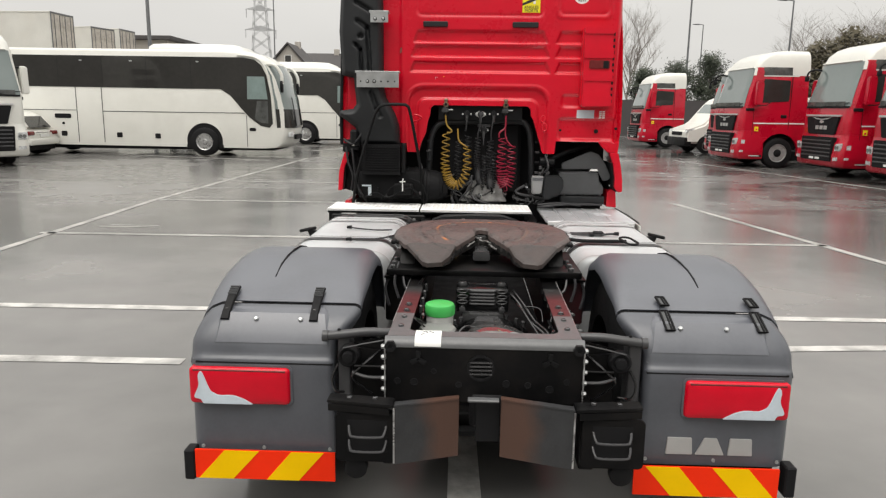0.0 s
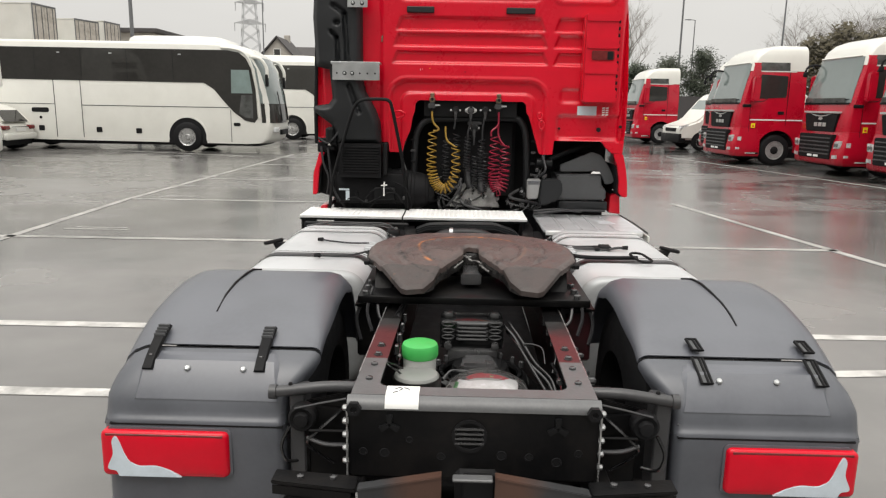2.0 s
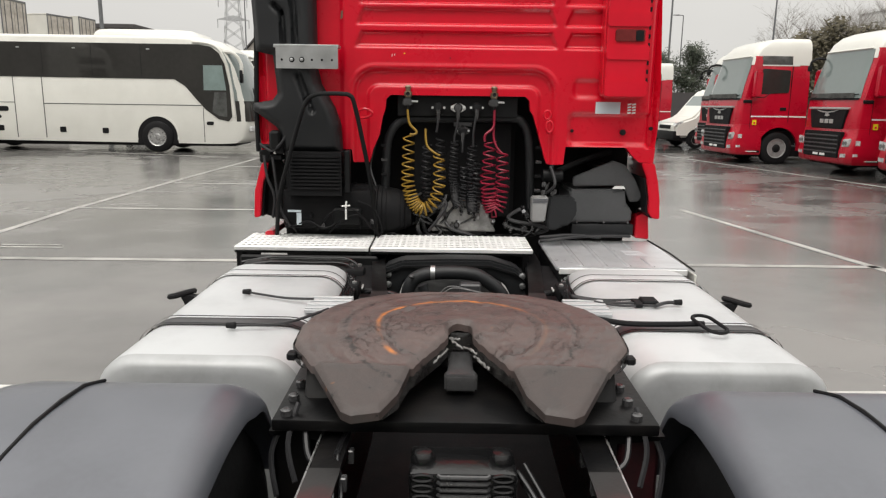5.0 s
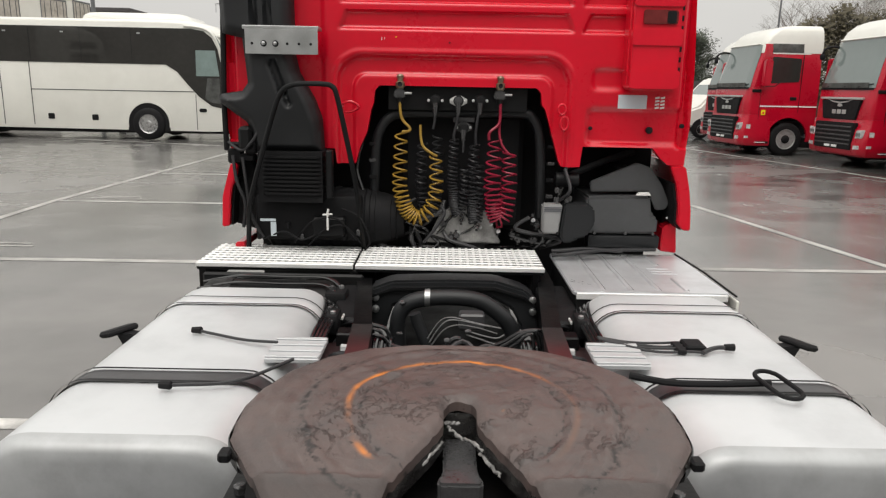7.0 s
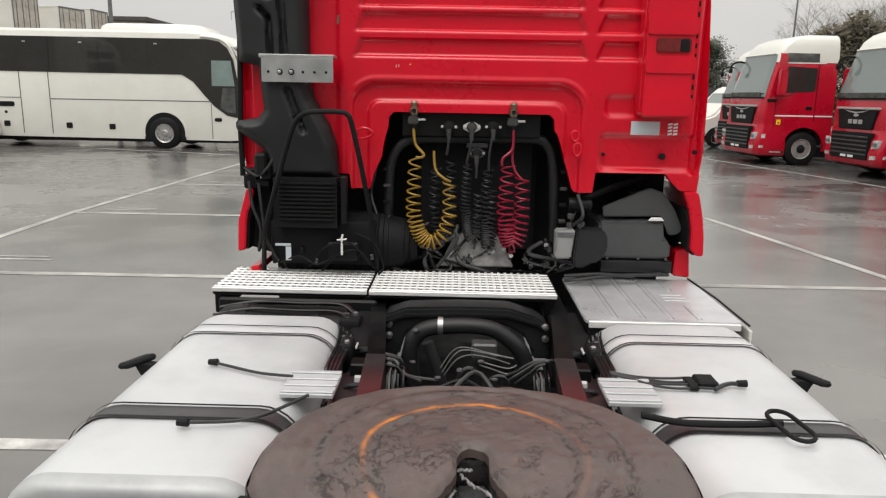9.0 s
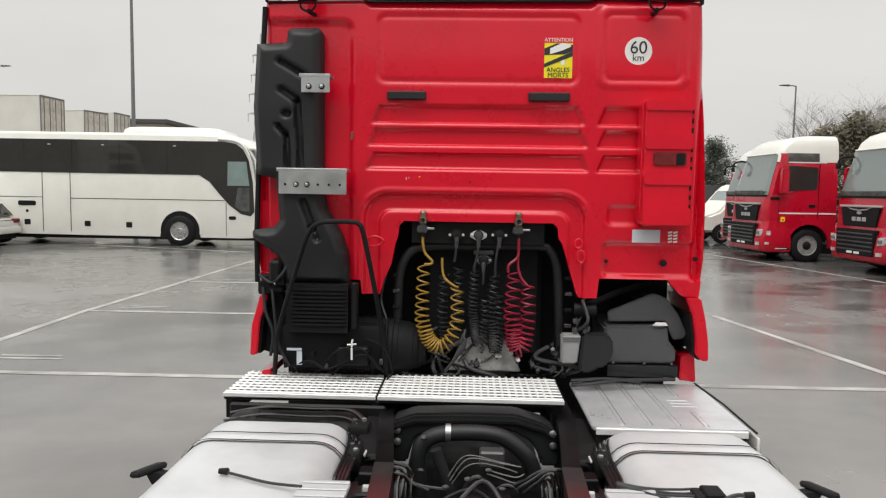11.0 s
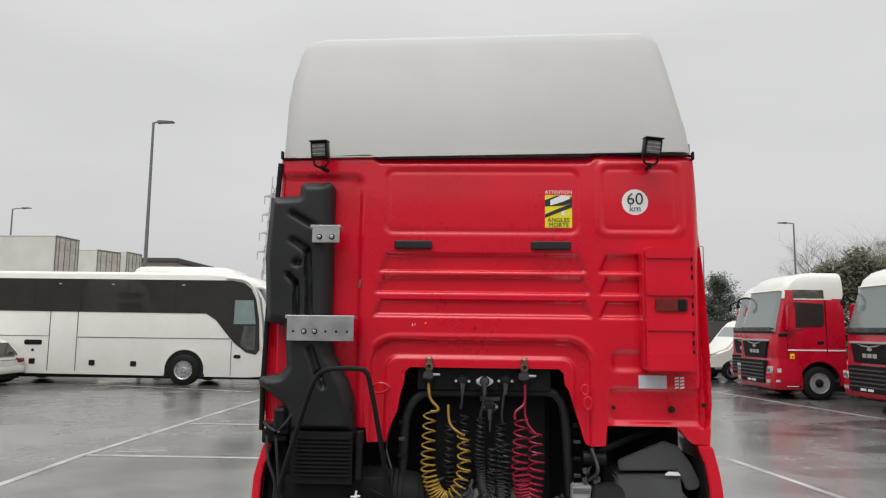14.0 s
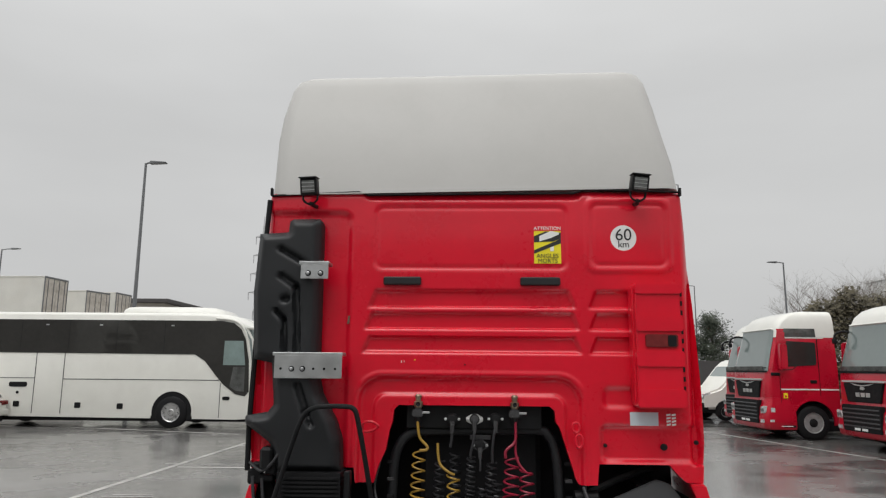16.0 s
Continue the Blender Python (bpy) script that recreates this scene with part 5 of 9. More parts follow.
for s in (-1, 1):
    bm = bmesh.new()
    loft(bm, [[(s * x, y, z), (s * (x + 0.03), y, z), (s * (x + 0.03), y, z - h), (s * x, y, z - h)] for x, y, z, h in ((0.0375, 1.19, 1.060, 0.040), (0.0375, 1.145, 1.052, 0.045), (0.0605, 1.10, 1.043, 0.048), (0.100, 1.032, 1.030, 0.045), (0.1455, 0.955, 1.015, 0.040), (0.1705, 0.865, 0.993, 0.034), (0.205, 0.812, 0.978, 0.024))])
    part("throat_wall", bm, GREASE, fw, "grease-smeared throat wall")
    part("underside_rib", prism([(0.84, 0.975), (1.55, 1.05), (1.55, 0.96), (1.2, 0.925), (0.90, 0.925)], "x", s * 0.30, s * 0.32), RUBBER, fw)
    part("pivot_block", prism([(1.00, 0.90), (1.36, 0.90), (1.28, 1.02), (1.08, 1.02)], "x", s * 0.36, s * 0.45, 0.01), CHASSIS, fw, "black bearing block")
    part("side_lug", box(s * 0.475, s * 0.502, 1.035, 1.07, 1.025, 1.048, 0.005), RUBBER, fw)
    for k in range(3):
        part("mount_bolt", lathed([(0.89, 0.016), (0.908, 0.016), (0.912, 0.01)], "z", (s * 0.475, 0.90 + 0.10 * k, 0.03), 8), CASTING, fw)
    part("mount_bracket", prism([(s * 0.39, 0.64), (s * 0.39, 0.875), (s * 0.54, 0.875), (s * 0.54, 0.865), (s * 0.41, 0.85), (s * 0.41, 0.64)], "y", 0.90, 1.35), CHASSIS, TRUCK)
    part("side_panel", box(s * 0.42, s * 0.535, 0.92, 1.29, 0.62, 0.875, 0.01), REDOX if s > 0 else CHASSIS, TRUCK, "steel bracket")
    for p in (((0.46, 0.92, 0.95), (0.48, 0.86, 0.86), (0.45, 0.80, 0.78)), ((0.50, 0.95, 0.90), (0.53, 0.88, 0.82), (0.50, 0.80, 0.74)), ((0.44, 0.90, 0.90), (0.42, 0.84, 0.83), (0.36, 0.82, 0.80))):
        part("hose", tube(smooth_path([(s * a, b, c) for a, b, c in p]), 0.008, 6), BCOIL, TRUCK)
SMEAR = material("pale_grease", (0.20, 0.195, 0.19), 0.22, vary=0.6, scale=40, bump=0.9, bump_scale=60, spec=0.7)
random.seed(12)
for path in (((-0.026, 1.172, 1.050), (-0.012, 1.163, 1.036), (0.006, 1.150, 1.030)), ((0.006, 1.152, 1.034), (0.028, 1.128, 1.036), (0.046, 1.100, 1.030)), ((0.040, 1.110, 1.020), (0.066, 1.070, 1.012), (0.082, 1.045, 1.006)), ((-0.040, 1.135, 1.030), (-0.056, 1.105, 1.026), (-0.082, 1.065, 1.014)), ((-0.030, 1.20, 1.044), (-0.020, 1.21, 1.040), (0.0, 1.216, 1.036))):
    pts = [p + Vector([random.gauss(0, 0.0018) for _ in range(3)]) for p in smooth_path(path, 6)]
    part("grease_smear", tube(pts, [random.uniform(0.0022, 0.0050) for _ in pts], 7), SMEAR, fw, "pale grease smeared round the slot")
part("mounting_plate", box(-0.525, 0.515, 0.87, 1.45, 0.888, 0.922, 0.006, 2), CHASSIS, TRUCK, "black fifth wheel mounting plate")

# ---- fuel tanks ----
for s in (-1, 1):
    sec = rounded(0.54, 1.22, 0.32, 0.925, 0.13, 7)
    bm = bmesh.new()
    ys = ((1.30, 0.93), (1.306, 0.965), (1.318, 0.985), (1.345, 1.0), (2.66, 1.0), (2.70, 0.985), (2.725, 0.955), (2.74, 0.90))
    loft(bm, [[(s * (0.88 + (x - 0.88) * k), y, 0.62 + (z - 0.62) * k) for x, z in sec] for y, k in ys[3:]])
    tank = part("fuel_tank", bm, TANK, TRUCK, "brushed aluminium fuel tank", sharp=40)
    # separate cap carries the darker colour that stands for the fender's shade
    bm = bmesh.new()
    loft(bm, [[(s * (0.88 + (x - 0.88) * k), y, 0.62 + (z - 0.62) * k) for x, z in sec] for y, k in ((1.292, 0.82), (1.294, 0.91), (1.300, 0.95), (1.312, 0.98), (1.328, 0.997), (1.3449, 1.0))])
    part("end_cap", bm, TANKENDSHADE, tank, "grimy pressed tank end, darkened for shade", sharp=40)
    for y in (1.70, 2.47):
        for w, o, mt, nm in ((0.085, 0.004, GREYPAINT if y < 2 else ALU, "tank_strap"), (0.012, 0.010, RUBBER, "strap_rubber")):
            for dy in ((0.0,) if nm == "tank_strap" else (-0.045, 0.045)):
                bm = bmesh.new()
                loft(bm, [[(s * (0.88 + (x - 0.88) * (1 + o / 0.3)), y + dy - w / 2, 0.62 + (z - 0.62) * (1 + o / 0.3)) for x, z in sec], [(s * (0.88 + (x - 0.88) * (1 + o / 0.3)), y + dy + w / 2, 0.62 + (z - 0.62) * (1 + o / 0.3)) for x, z in sec]], caps=False)
                part(nm, bm, mt, tank, "flat steel strap" if nm == "tank_strap" else "black rubber edging")
    part("strap_hook", box(s * 1.195, s * 1.255, 2.09, 2.22, 0.895, 0.918, 0.008), RUBBER, tank, "black plastic filler flap").matrix_basis = Matrix.Translation((s * 1.23, 2.17, 0.9)) @ Euler((0, s * 0.25, s * 0.5)).to_matrix().to_4x4() @ Matrix.Translation((-s * 1.23, -2.17, -0.9))
    part("flap_bracket", prism([(s * 1.10, 0.885), (s * 1.20, 0.905), (s * 1.235, 0.90), (s * 1.215, 0.86), (s * 1.17, 0.855)], "y", 2.13, 2.18, 0.004), RUBBER, tank)
    dx = 0.018 if s > 0 else 0.0
    part("ribbed_step", box(s * 0.452 - dx, s * 0.625 - dx, 1.83, 2.02, 0.925, 0.94, 0.002), STEPALU, tank, "ribbed grey aluminium step")
    for k in range(4):
        part("step_rib", box(s * 0.452 - dx, s * 0.625 - dx, 1.838 + 0.054 * k, 1.858 + 0.054 * k, 0.94, 0.946, 0.002), STEPALU, tank)
    # bracket and hose clutter between tank and rail
    part("tank_bracket", prism([(s * 0.405, 0.82), (s * 0.56, 0.79), (s * 0.56, 0.60), (s * 0.405, 0.60)], "y", 2.06, 2.36, 0.008), REDOXDK, TRUCK, "dull red steel tank bracket")
    block = part("hose_clamp_block", box(s * 0.485, s * 0.545, 2.44, 2.56, 0.80, 0.885, 0.014, 2), RUBBER, TRUCK, "black hose clamp block")
    part("clamp_screw", lathed([(0.885, 0.012), (0.895, 0.012), (0.898, 0.007)], "z", (s * 0.505, 2.47, 0), 6), ZINC, block)
    part("clamp_screw", lathed([(0.885, 0.012), (0.895, 0.012), (0.898, 0.007)], "z", (s * 0.528, 2.53, 0), 6), CASTING, block)
    part("white_tie", box(s * 0.470, s * 0.479, 2.50, 2.56, 0.845, 0.858, 0.003), NECK, TRUCK, "pale cable tie")
    for k in range(4):
        part("hose", tube(smooth_path([(s * (0.50 + 0.016 * k), 2.02 + 0.05 * k, 0.80), (s * (0.515 + 0.012 * k), 2.25, 0.84 + 0.008 * k), (s * (0.505 + 0.014 * k), 2.48, 0.865 + 0.006 * k), (s * (0.53 + 0.02 * k), 2.72, 0.84 + 0.012 * k), (s * (0.56 + 0.05 * k), 2.80, 0.80)]), 0.010 - 0.001 * k, 7), GLOSSCABLE, TRUCK, "black hose beside the tank")
# cables lying on the tanks
for pts in ([(-0.61, 1.952, 0.95), (-0.73, 1.995, 0.940), (-0.85, 2.052, 0.938), (-0.925, 2.080, 0.942)], [(-0.52, 1.78, 0.96), (-0.62, 1.66, 0.95), (-0.70, 1.62, 0.945), (-0.85, 1.60, 0.945)]):
    c = part("cable", tube(smooth_path(pts), 0.0055, 8), BCOIL, TRUCK, "black cable end lying on the tank")
    e = Vector(pts[-1])
    part("plug", lathed([(-0.016, 0.010), (0.016, 0.013), (0.02, 0.009)], "x", e, 10), RUBBER, c)
for k in range(4):
    e = 0.024 * k
    pts = [(0.48, 2.03 + e * 0.3, 0.955), (0.56, 2.008 + e * 0.5, 0.944), (0.63, 1.975 + e, 0.938), (0.70, 1.965 + e * 1.1, 0.936 + 0.004 * (k % 2)), (0.77, 1.970 + e * 1.2, 0.938), (0.83, 1.965 + e * (1.6 - 0.3 * k), 0.938)]
    part("cable", tube(smooth_path(pts), 0.0048, 8), BCOIL, TRUCK, "bundled black cable lying on the tank")
part("cable", tube(smooth_path([(0.815, 1.955, 0.940), (0.85, 1.985, 0.942), (0.885, 2.005, 0.942), (0.910, 2.003, 0.942)]), 0.008, 8), BCOIL, TRUCK)
part("plug", lathed([(-0.016, 0.011), (0.016, 0.013)], "x", (0.922, 2.003, 0.944), 10), RUBBER, TRUCK)
part("connector", box(0.770, 0.840, 1.985, 2.065, 0.930, 0.952, 0.006), RUBBER, TRUCK, "black cable connector")
part("connector", box(0.735, 0.765, 1.96, 2.05, 0.930, 0.946, 0.003), RUBBER, TRUCK)
ring = arc(0.0, 0.045, 0.038, 0, 180, 8) + arc(0.0, -0.045, 0.038, 180, 360, 8)
ring.append(ring[0])
part("safety_ring", tube([(u, v, 0) for u, v in ring], 0.007, 8), RUBBER, TRUCK, "black oval pull ring").matrix_basis = pose(0.93, 1.66, 0.958, 6, 0, 14)
part("pull_rod", tube(smooth_path([(0.92, 1.69, 0.950), (0.78, 1.675, 0.950), (0.62, 1.672, 0.952), (0.50, 1.69, 0.965)]), 0.011, 8), RUBBER, TRUCK)

# ---- catwalk, battery box, tray under the catwalk ----
for x0, x1 in ((-1.28, -0.505), (-0.495, 0.44)):
    cat = part("catwalk", box(x0, x1, 3.10, 3.52, 0.895, 0.927, 0.003), BLACK, TRUCK, "pierced aluminium tread catwalk")
    part("catwalk_edge", box(x0, x1, 3.088, 3.10, 0.912, 0.935, 0.003), TREAD, cat)
    for k in range(8):
        y = 3.118 + 0.052 * k
        part("tread_strip", box(x0, x1, y, y + 0.019, 0.926, 0.935, 0.003), TREAD, cat)
        bm = bmesh.new()
        for i in range(int((x1 - x0) / 0.036)):
            xx = x0 + 0.012 + 0.036 * i
            add_box(bm, xx, xx + 0.013, y + 0.018, y + 0.053, 0.926, 0.9325)
        tagged(part("tread_teeth", bm, TREAD, cat, fix=False), kind="stuff")
for x in (-1.25, -0.50, 0.40):
    part("catwalk_bracket", box(x - 0.02, x + 0.02, 3.10, 3.50, 0.80, 0.903, 0.004), CHASSIS, TRUCK)
air = part("air_tank", lathed([(-1.22, 0.02), (-1.21, 0.09), (-1.16, 0.135), (-1.13, 0.142), (-0.62, 0.142), (-0.58, 0.135), (-0.54, 0.09), (-0.53, 0.02)], "x", (0, 2.93, 0.752), 32), CHASSIS, TRUCK, "black air tank")
for x in (-1.06, -0.72):
    part("tank_band", lathed([(x - 0.016, 0.142), (x - 0.015, 0.1455), (x + 0.015, 0.1455), (x + 0.016, 0.142)], "x", (0, 2.93, 0.752), 32), BLACK, air)
for y, z, r in ((3.02, 0.880, 0.010), (2.965, 0.900, 0.007), (2.87, 0.893, 0.006)):
    part("hose", tube(smooth_path([(-1.20, y, z - 0.03), (-1.02, y + 0.01, z), (-0.80, y - 0.008, z + 0.004), (-0.62, y, z), (-0.54, y - 0.05, z - 0.03)]), r, 7), GLOSSCABLE, TRUCK, "black hose along the air tank")
valve = part("drain_valve", box(-0.60, -0.50, 2.80, 2.92, 0.80, 0.875, 0.018, 2), RUBBER, TRUCK, "black air valve")
part("valve_port", lathed([(0.875, 0.016), (0.892, 0.016), (0.895, 0.010)], "z", (-0.57, 2.85, 0), 8), CASTING, valve)
part("valve_port", lathed([(0.875, 0.012), (0.888, 0.012), (0.890, 0.007)], "z", (-0.53, 2.88, 0), 8), ZINC, valve)
part("shelf_back", box(-1.24, -0.45, 3.06, 3.09, 0.52, 0.89, 0.01), BLACK, TRUCK)
bx = part("battery_box", box(0.545, 1.235, 2.815, 3.56, 0.52, 0.885, 0.015, 2), BLACK, TRUCK, "black battery box with a ribbed aluminium lid")
LIDALU = material("dull_lid_aluminium", (0.60, 0.61, 0.63), 0.34, metal=0.45, vary=0.12, scale=5.0, dirt=(0.40, 0.40, 0.41), dirt_amount=0.5, dirt_scale=6)
lid = part("lid", prism(rounded(0.530, 1.245, 2.800, 3.575, 0.025, 4), "z", 0.884, 0.905, 0.008), LIDALU, bx, "dull ribbed aluminium lid")
for k in range(4):
    x = 0.672 + 0.1285 * k
    for y0, y1 in ((2.835, 3.55),) if k < 3 else ((2.835, 3.06), (3.32, 3.55)):
        bm = bmesh.new()
        loft(bm, [[(x - 0.014 * f, y, 0.9045), (x - 0.008 * f, y, 0.9045 + 0.0075 * f), (x + 0.006 * f, y, 0.9045 + 0.0080 * f), (x + 0.011 * f, y, 0.9045)] for y, f in ((y0, 0.5), (y0 + 0.012, 1.0), (y1 - 0.012, 1.0), (y1, 0.5))])
        part("lid_rib", bm, LIDALU, lid)
        part("lid_groove", box(x + 0.011, x + 0.0145, y0 + 0.004, y1, 0.9045, 0.9058), GREYPAINT, lid)
for k in range(3):
    part("embossed_bar", box(0.985, 1.11 - 0.01 * k, 3.14 + 0.05 * k, 3.16 + 0.05 * k, 0.9045, 0.908, 0.001), LIDALU, lid, "embossed bar in the lid")
part("lid_lip", box(0.545, 1.232, 2.791, 2.801, 0.868, 0.900, 0.003), TREAD, lid, "bright folded front lip of the lid")
part("lid_rod", tube([(1.262, 2.78, 0.90), (1.262, 3.2, 0.905), (1.235, 3.58, 0.91)], 0.005, 8), RUBBER, bx)
part("box_skirt", box(1.262, 1.275, 2.77, 3.3, 0.60, 0.88, 0.004), WHITE, bx)

# ---- arched cross member and coolant pipe behind the catwalk ----
archp = [(-0.401, 0.66), (-0.401, 0.765), (-0.4, 0.862), (-0.3, 0.900), (-0.043, 0.910), (0.188, 0.909), (0.327, 0.868), (0.383, 0.820), (0.393, 0.727), (0.393, 0.66), (0.31, 0.66), (0.31, 0.697), (0.266, 0.774), (0.172, 0.825), (-0.04, 0.828), (-0.212, 0.822), (-0.292, 0.781), (-0.326, 0.682), (-0.326, 0.66)]
xm = part("arched_cross_member", prism(archp, "y", 2.93, 3.07, 0.012), INTAKE, TRUCK, "dark grey pressed cross member")
part("member_flange", prism([(x, z - 0.028) for x, z in archp[1:9]] + [(x, z - 0.040) for x, z in reversed(archp[1:9])], "y", 2.908, 2.934, 0.004), BLACK, xm, "black pressed fold under the top")
for x, z in [(-0.377, 0.821), (-0.377, 0.765), (0.365, 0.821), (0.368, 0.765)]:
    part("bolt", lathed([(2.93, 0.018), (2.916, 0.018), (2.913, 0.012)], "y", (x, 0, z), 8), ZINC, xm)
hose = part("coolant_pipe", tube(smooth_path([(-0.249, 2.740, 0.591), (-0.260, 2.740, 0.699), (-0.255, 2.740, 0.792), (-0.210, 2.740, 0.853), (-0.104, 2.740, 0.879), (0.058, 2.740, 0.878), (0.147, 2.740, 0.846), (0.242, 2.740, 0.758), (0.281, 2.740, 0.631)], 6), 0.036, 14), INTAKE, TRUCK, "thick black rubber hose")
part("hose_clamp", lathed([(-0.14, 0.0395), (-0.116, 0.0395)], "x", (0, 2.74, 0.879), 20), ZINC, hose, "steel hose clamp")
part("pipe", tube(smooth_path([(-0.180, 2.620, 0.843), (-0.165, 2.620, 0.798), (-0.140, 2.620, 0.734), (-0.114, 2.620, 0.644)]), 0.026, 12), INTAKE, TRUCK, "second black rubber hose")
part("gear_unit", box(-0.05, 0.15, 2.45, 2.62, 0.56, 0.70, 0.02, 2), GLOSSBLK, TRUCK, "black gear unit")
part("sensor", box(0.010, 0.117, 2.53, 2.60, 0.802, 0.871, 0.008), GREYPAINT, TRUCK, "dark sensor box")
for pts, r in (([(-0.112, 2.460, 0.772), (-0.063, 2.460, 0.848), (-0.014, 2.460, 0.871), (0.096, 2.460, 0.852), (0.180, 2.460, 0.839)], 0.0030), ([(-0.103, 2.470, 0.756), (-0.052, 2.470, 0.825), (0.010, 2.470, 0.846), (0.101, 2.470, 0.831), (0.166, 2.470, 0.811)], 0.0030), ([(-0.120, 2.480, 0.781), (-0.073, 2.480, 0.855), (-0.023, 2.480, 0.875), (0.074, 2.480, 0.854), (0.161, 2.480, 0.836)], 0.0028), ([(0.050, 2.440, 0.829), (0.101, 2.440, 0.814), (0.160, 2.440, 0.803), (0.193, 2.440, 0.818)], 0.0034), ([(0.039, 2.440, 0.815), (0.097, 2.440, 0.797), (0.154, 2.440, 0.779), (0.199, 2.440, 0.794)], 0.0034)):
    part("wiring", tube(smooth_path(pts), r, 6), GLOSSWIRE, TRUCK, "thin shiny wires")
for pts, r in (([(0.160, 2.420, 0.758), (0.220, 2.420, 0.798), (0.285, 2.420, 0.842), (0.324, 2.420, 0.829), (0.342, 2.420, 0.738)], 0.008), ([(0.187, 2.410, 0.751), (0.241, 2.410, 0.793), (0.296, 2.410, 0.832), (0.318, 2.410, 0.742)], 0.007), ([(0.143, 2.440, 0.769), (0.199, 2.440, 0.794), (0.265, 2.440, 0.834), (0.349, 2.440, 0.836), (0.370, 2.440, 0.779)], 0.007),
               ([(-0.367, 2.420, 0.837), (-0.315, 2.420, 0.833), (-0.288, 2.420, 0.791), (-0.231, 2.420, 0.763), (-0.129, 2.420, 0.751)], 0.008), ([(-0.365, 2.400, 0.820), (-0.304, 2.400, 0.817), (-0.264, 2.400, 0.780), (-0.196, 2.400, 0.753)], 0.007), ([(-0.358, 2.440, 0.853), (-0.301, 2.440, 0.840), (-0.276, 2.440, 0.812), (-0.255, 2.440, 0.740)], 0.009),
               ([(-0.061, 2.420, 0.728), (-0.039, 2.420, 0.777), (-0.006, 2.420, 0.807), (0.024, 2.420, 0.791), (0.041, 2.420, 0.731)], 0.010), ([(0.063, 2.400, 0.740), (0.091, 2.400, 0.774), (0.129, 2.400, 0.784), (0.163, 2.400, 0.754)], 0.008)):
    part("hose", tube(smooth_path(pts), r, 8), GLOSSCABLE, TRUCK, "black cable bundle")
for k in range(4):
    part("hose", tube(smooth_path([(-0.335 + 0.022 * k, 2.36, 0.70), (-0.335 + 0.022 * k, 2.40, 0.775 + 0.004 * k), (-0.330 + 0.022 * k, 2.46, 0.79), (-0.325 + 0.02 * k, 2.54, 0.76)]), 0.007, 6), GLOSSCABLE, TRUCK)
    part("hose", tube(smooth_path([(0.325 - 0.020 * k, 2.36, 0.70), (0.322 - 0.020 * k, 2.40, 0.77 + 0.004 * k), (0.318 - 0.020 * k, 2.46, 0.785), (0.315 - 0.02 * k, 2.54, 0.755)]), 0.006, 6), GLOSSCABLE, TRUCK)
for p, mt, r in (((0.045, 2.430, 0.833), CASTING, 0.009), ((-0.129, 2.420, 0.761), CASTING, 0.010), ((0.100, 2.390, 0.773), CASTING, 0.008), ((-0.242, 2.580, 0.765), CASTING, 0.008), ((-0.238, 2.700, 0.866), CASTING, 0.012), ((-0.040, 2.420, 0.796), CASTING, 0.012)):
    part("hose_fitting", lathed([(-0.012, r * 0.7), (-0.004, r), (0.008, r), (0.014, r * 0.5)], "x", p, 8), mt, TRUCK, "small hose fitting")


random.seed(5)
for k in range(14):
    a, b = random.uniform(-0.33, 0.0), random.uniform(0.0, 0.33)
    y0 = random.uniform(1.9, 2.35)
    z0 = random.uniform(0.66, 0.76)
    pts = [(a, y0, z0 - 0.05), (a * 0.6 + b * 0.4, y0 + random.uniform(-0.1, 0.2), z0 + random.uniform(0, 0.06)), (a * 0.3 + b * 0.7, y0 + random.uniform(-0.1, 0.2), z0 + random.uniform(-0.04, 0.05)), (b, y0 + 0.1, z0 - 0.06)]
    part("wiring", tube(smooth_path(pts), random.uniform(0.005, 0.009), 6), BCOIL if k % 5 else GREYPAINT, TRUCK)
for s in (-1, 1):
    for k in range(3):
        y = 2.15 + 0.18 * k
        part("wiring", tube(smooth_path([(s * 0.40, y, 0.84), (s * 0.46, y + 0.03, 0.82), (s * 0.50, y + 0.1, 0.76), (s * 0.52, y + 0.12, 0.66)]), 0.009, 6), BCOIL, TRUCK)
    # black box added to darken the gap between rail and tank
    part("frame_side_filler", box(s * 0.40, s * 0.545, 2.55, 3.12, 0.35, 0.84, 0.01), RUBBER, TRUCK, "black filler added for the dark gap beside the frame")
    part("frame_bracket", box(s * 0.395, s * 0.47, 2.30, 2.38, 0.62, 0.86, 0.006), CHASSIS, TRUCK)
    part("bracket_bolt", lathed([(s * 0.40, 0.02), (s * 0.44, 0.02), (s * 0.445, 0.012)], "x", (0, 2.24, 0.82), 8), ZINC, TRUCK)

# ---- cab ----
CAB_Y = 3.49
right = [(1.155, 3.0), (1.178, 2.75), (1.203, 2.35), (1.222, 1.9), (1.224, 1.62), (1.208, 1.41), (1.12, 1.415), (1.075, 1.455), (1.035, 1.503), (0.665, 1.503), (0.655, 1.395), (0.56, 1.392), (0.545, 1.42), (0.525, 1.49), (0.495, 1.58), (0.460, 1.69), (0.44, 1.715), (0.435, 1.775), (0.41, 1.80)]
left = [(-0.41, 1.80), (-0.435, 1.775), (-0.44, 1.715), (-0.456, 1.67), (-0.476, 1.56), (-0.515, 1.475), (-0.538, 1.39), (-0.637, 1.39), (-0.645, 1.47), (-1.02, 1.47), (-1.10, 1.455), (-1.205, 1.455), (-1.225, 1.62), (-1.215, 1.9), (-1.20, 2.35), (-1.185, 2.75), (-1.165, 2.98)]
CABPOLY = right + left


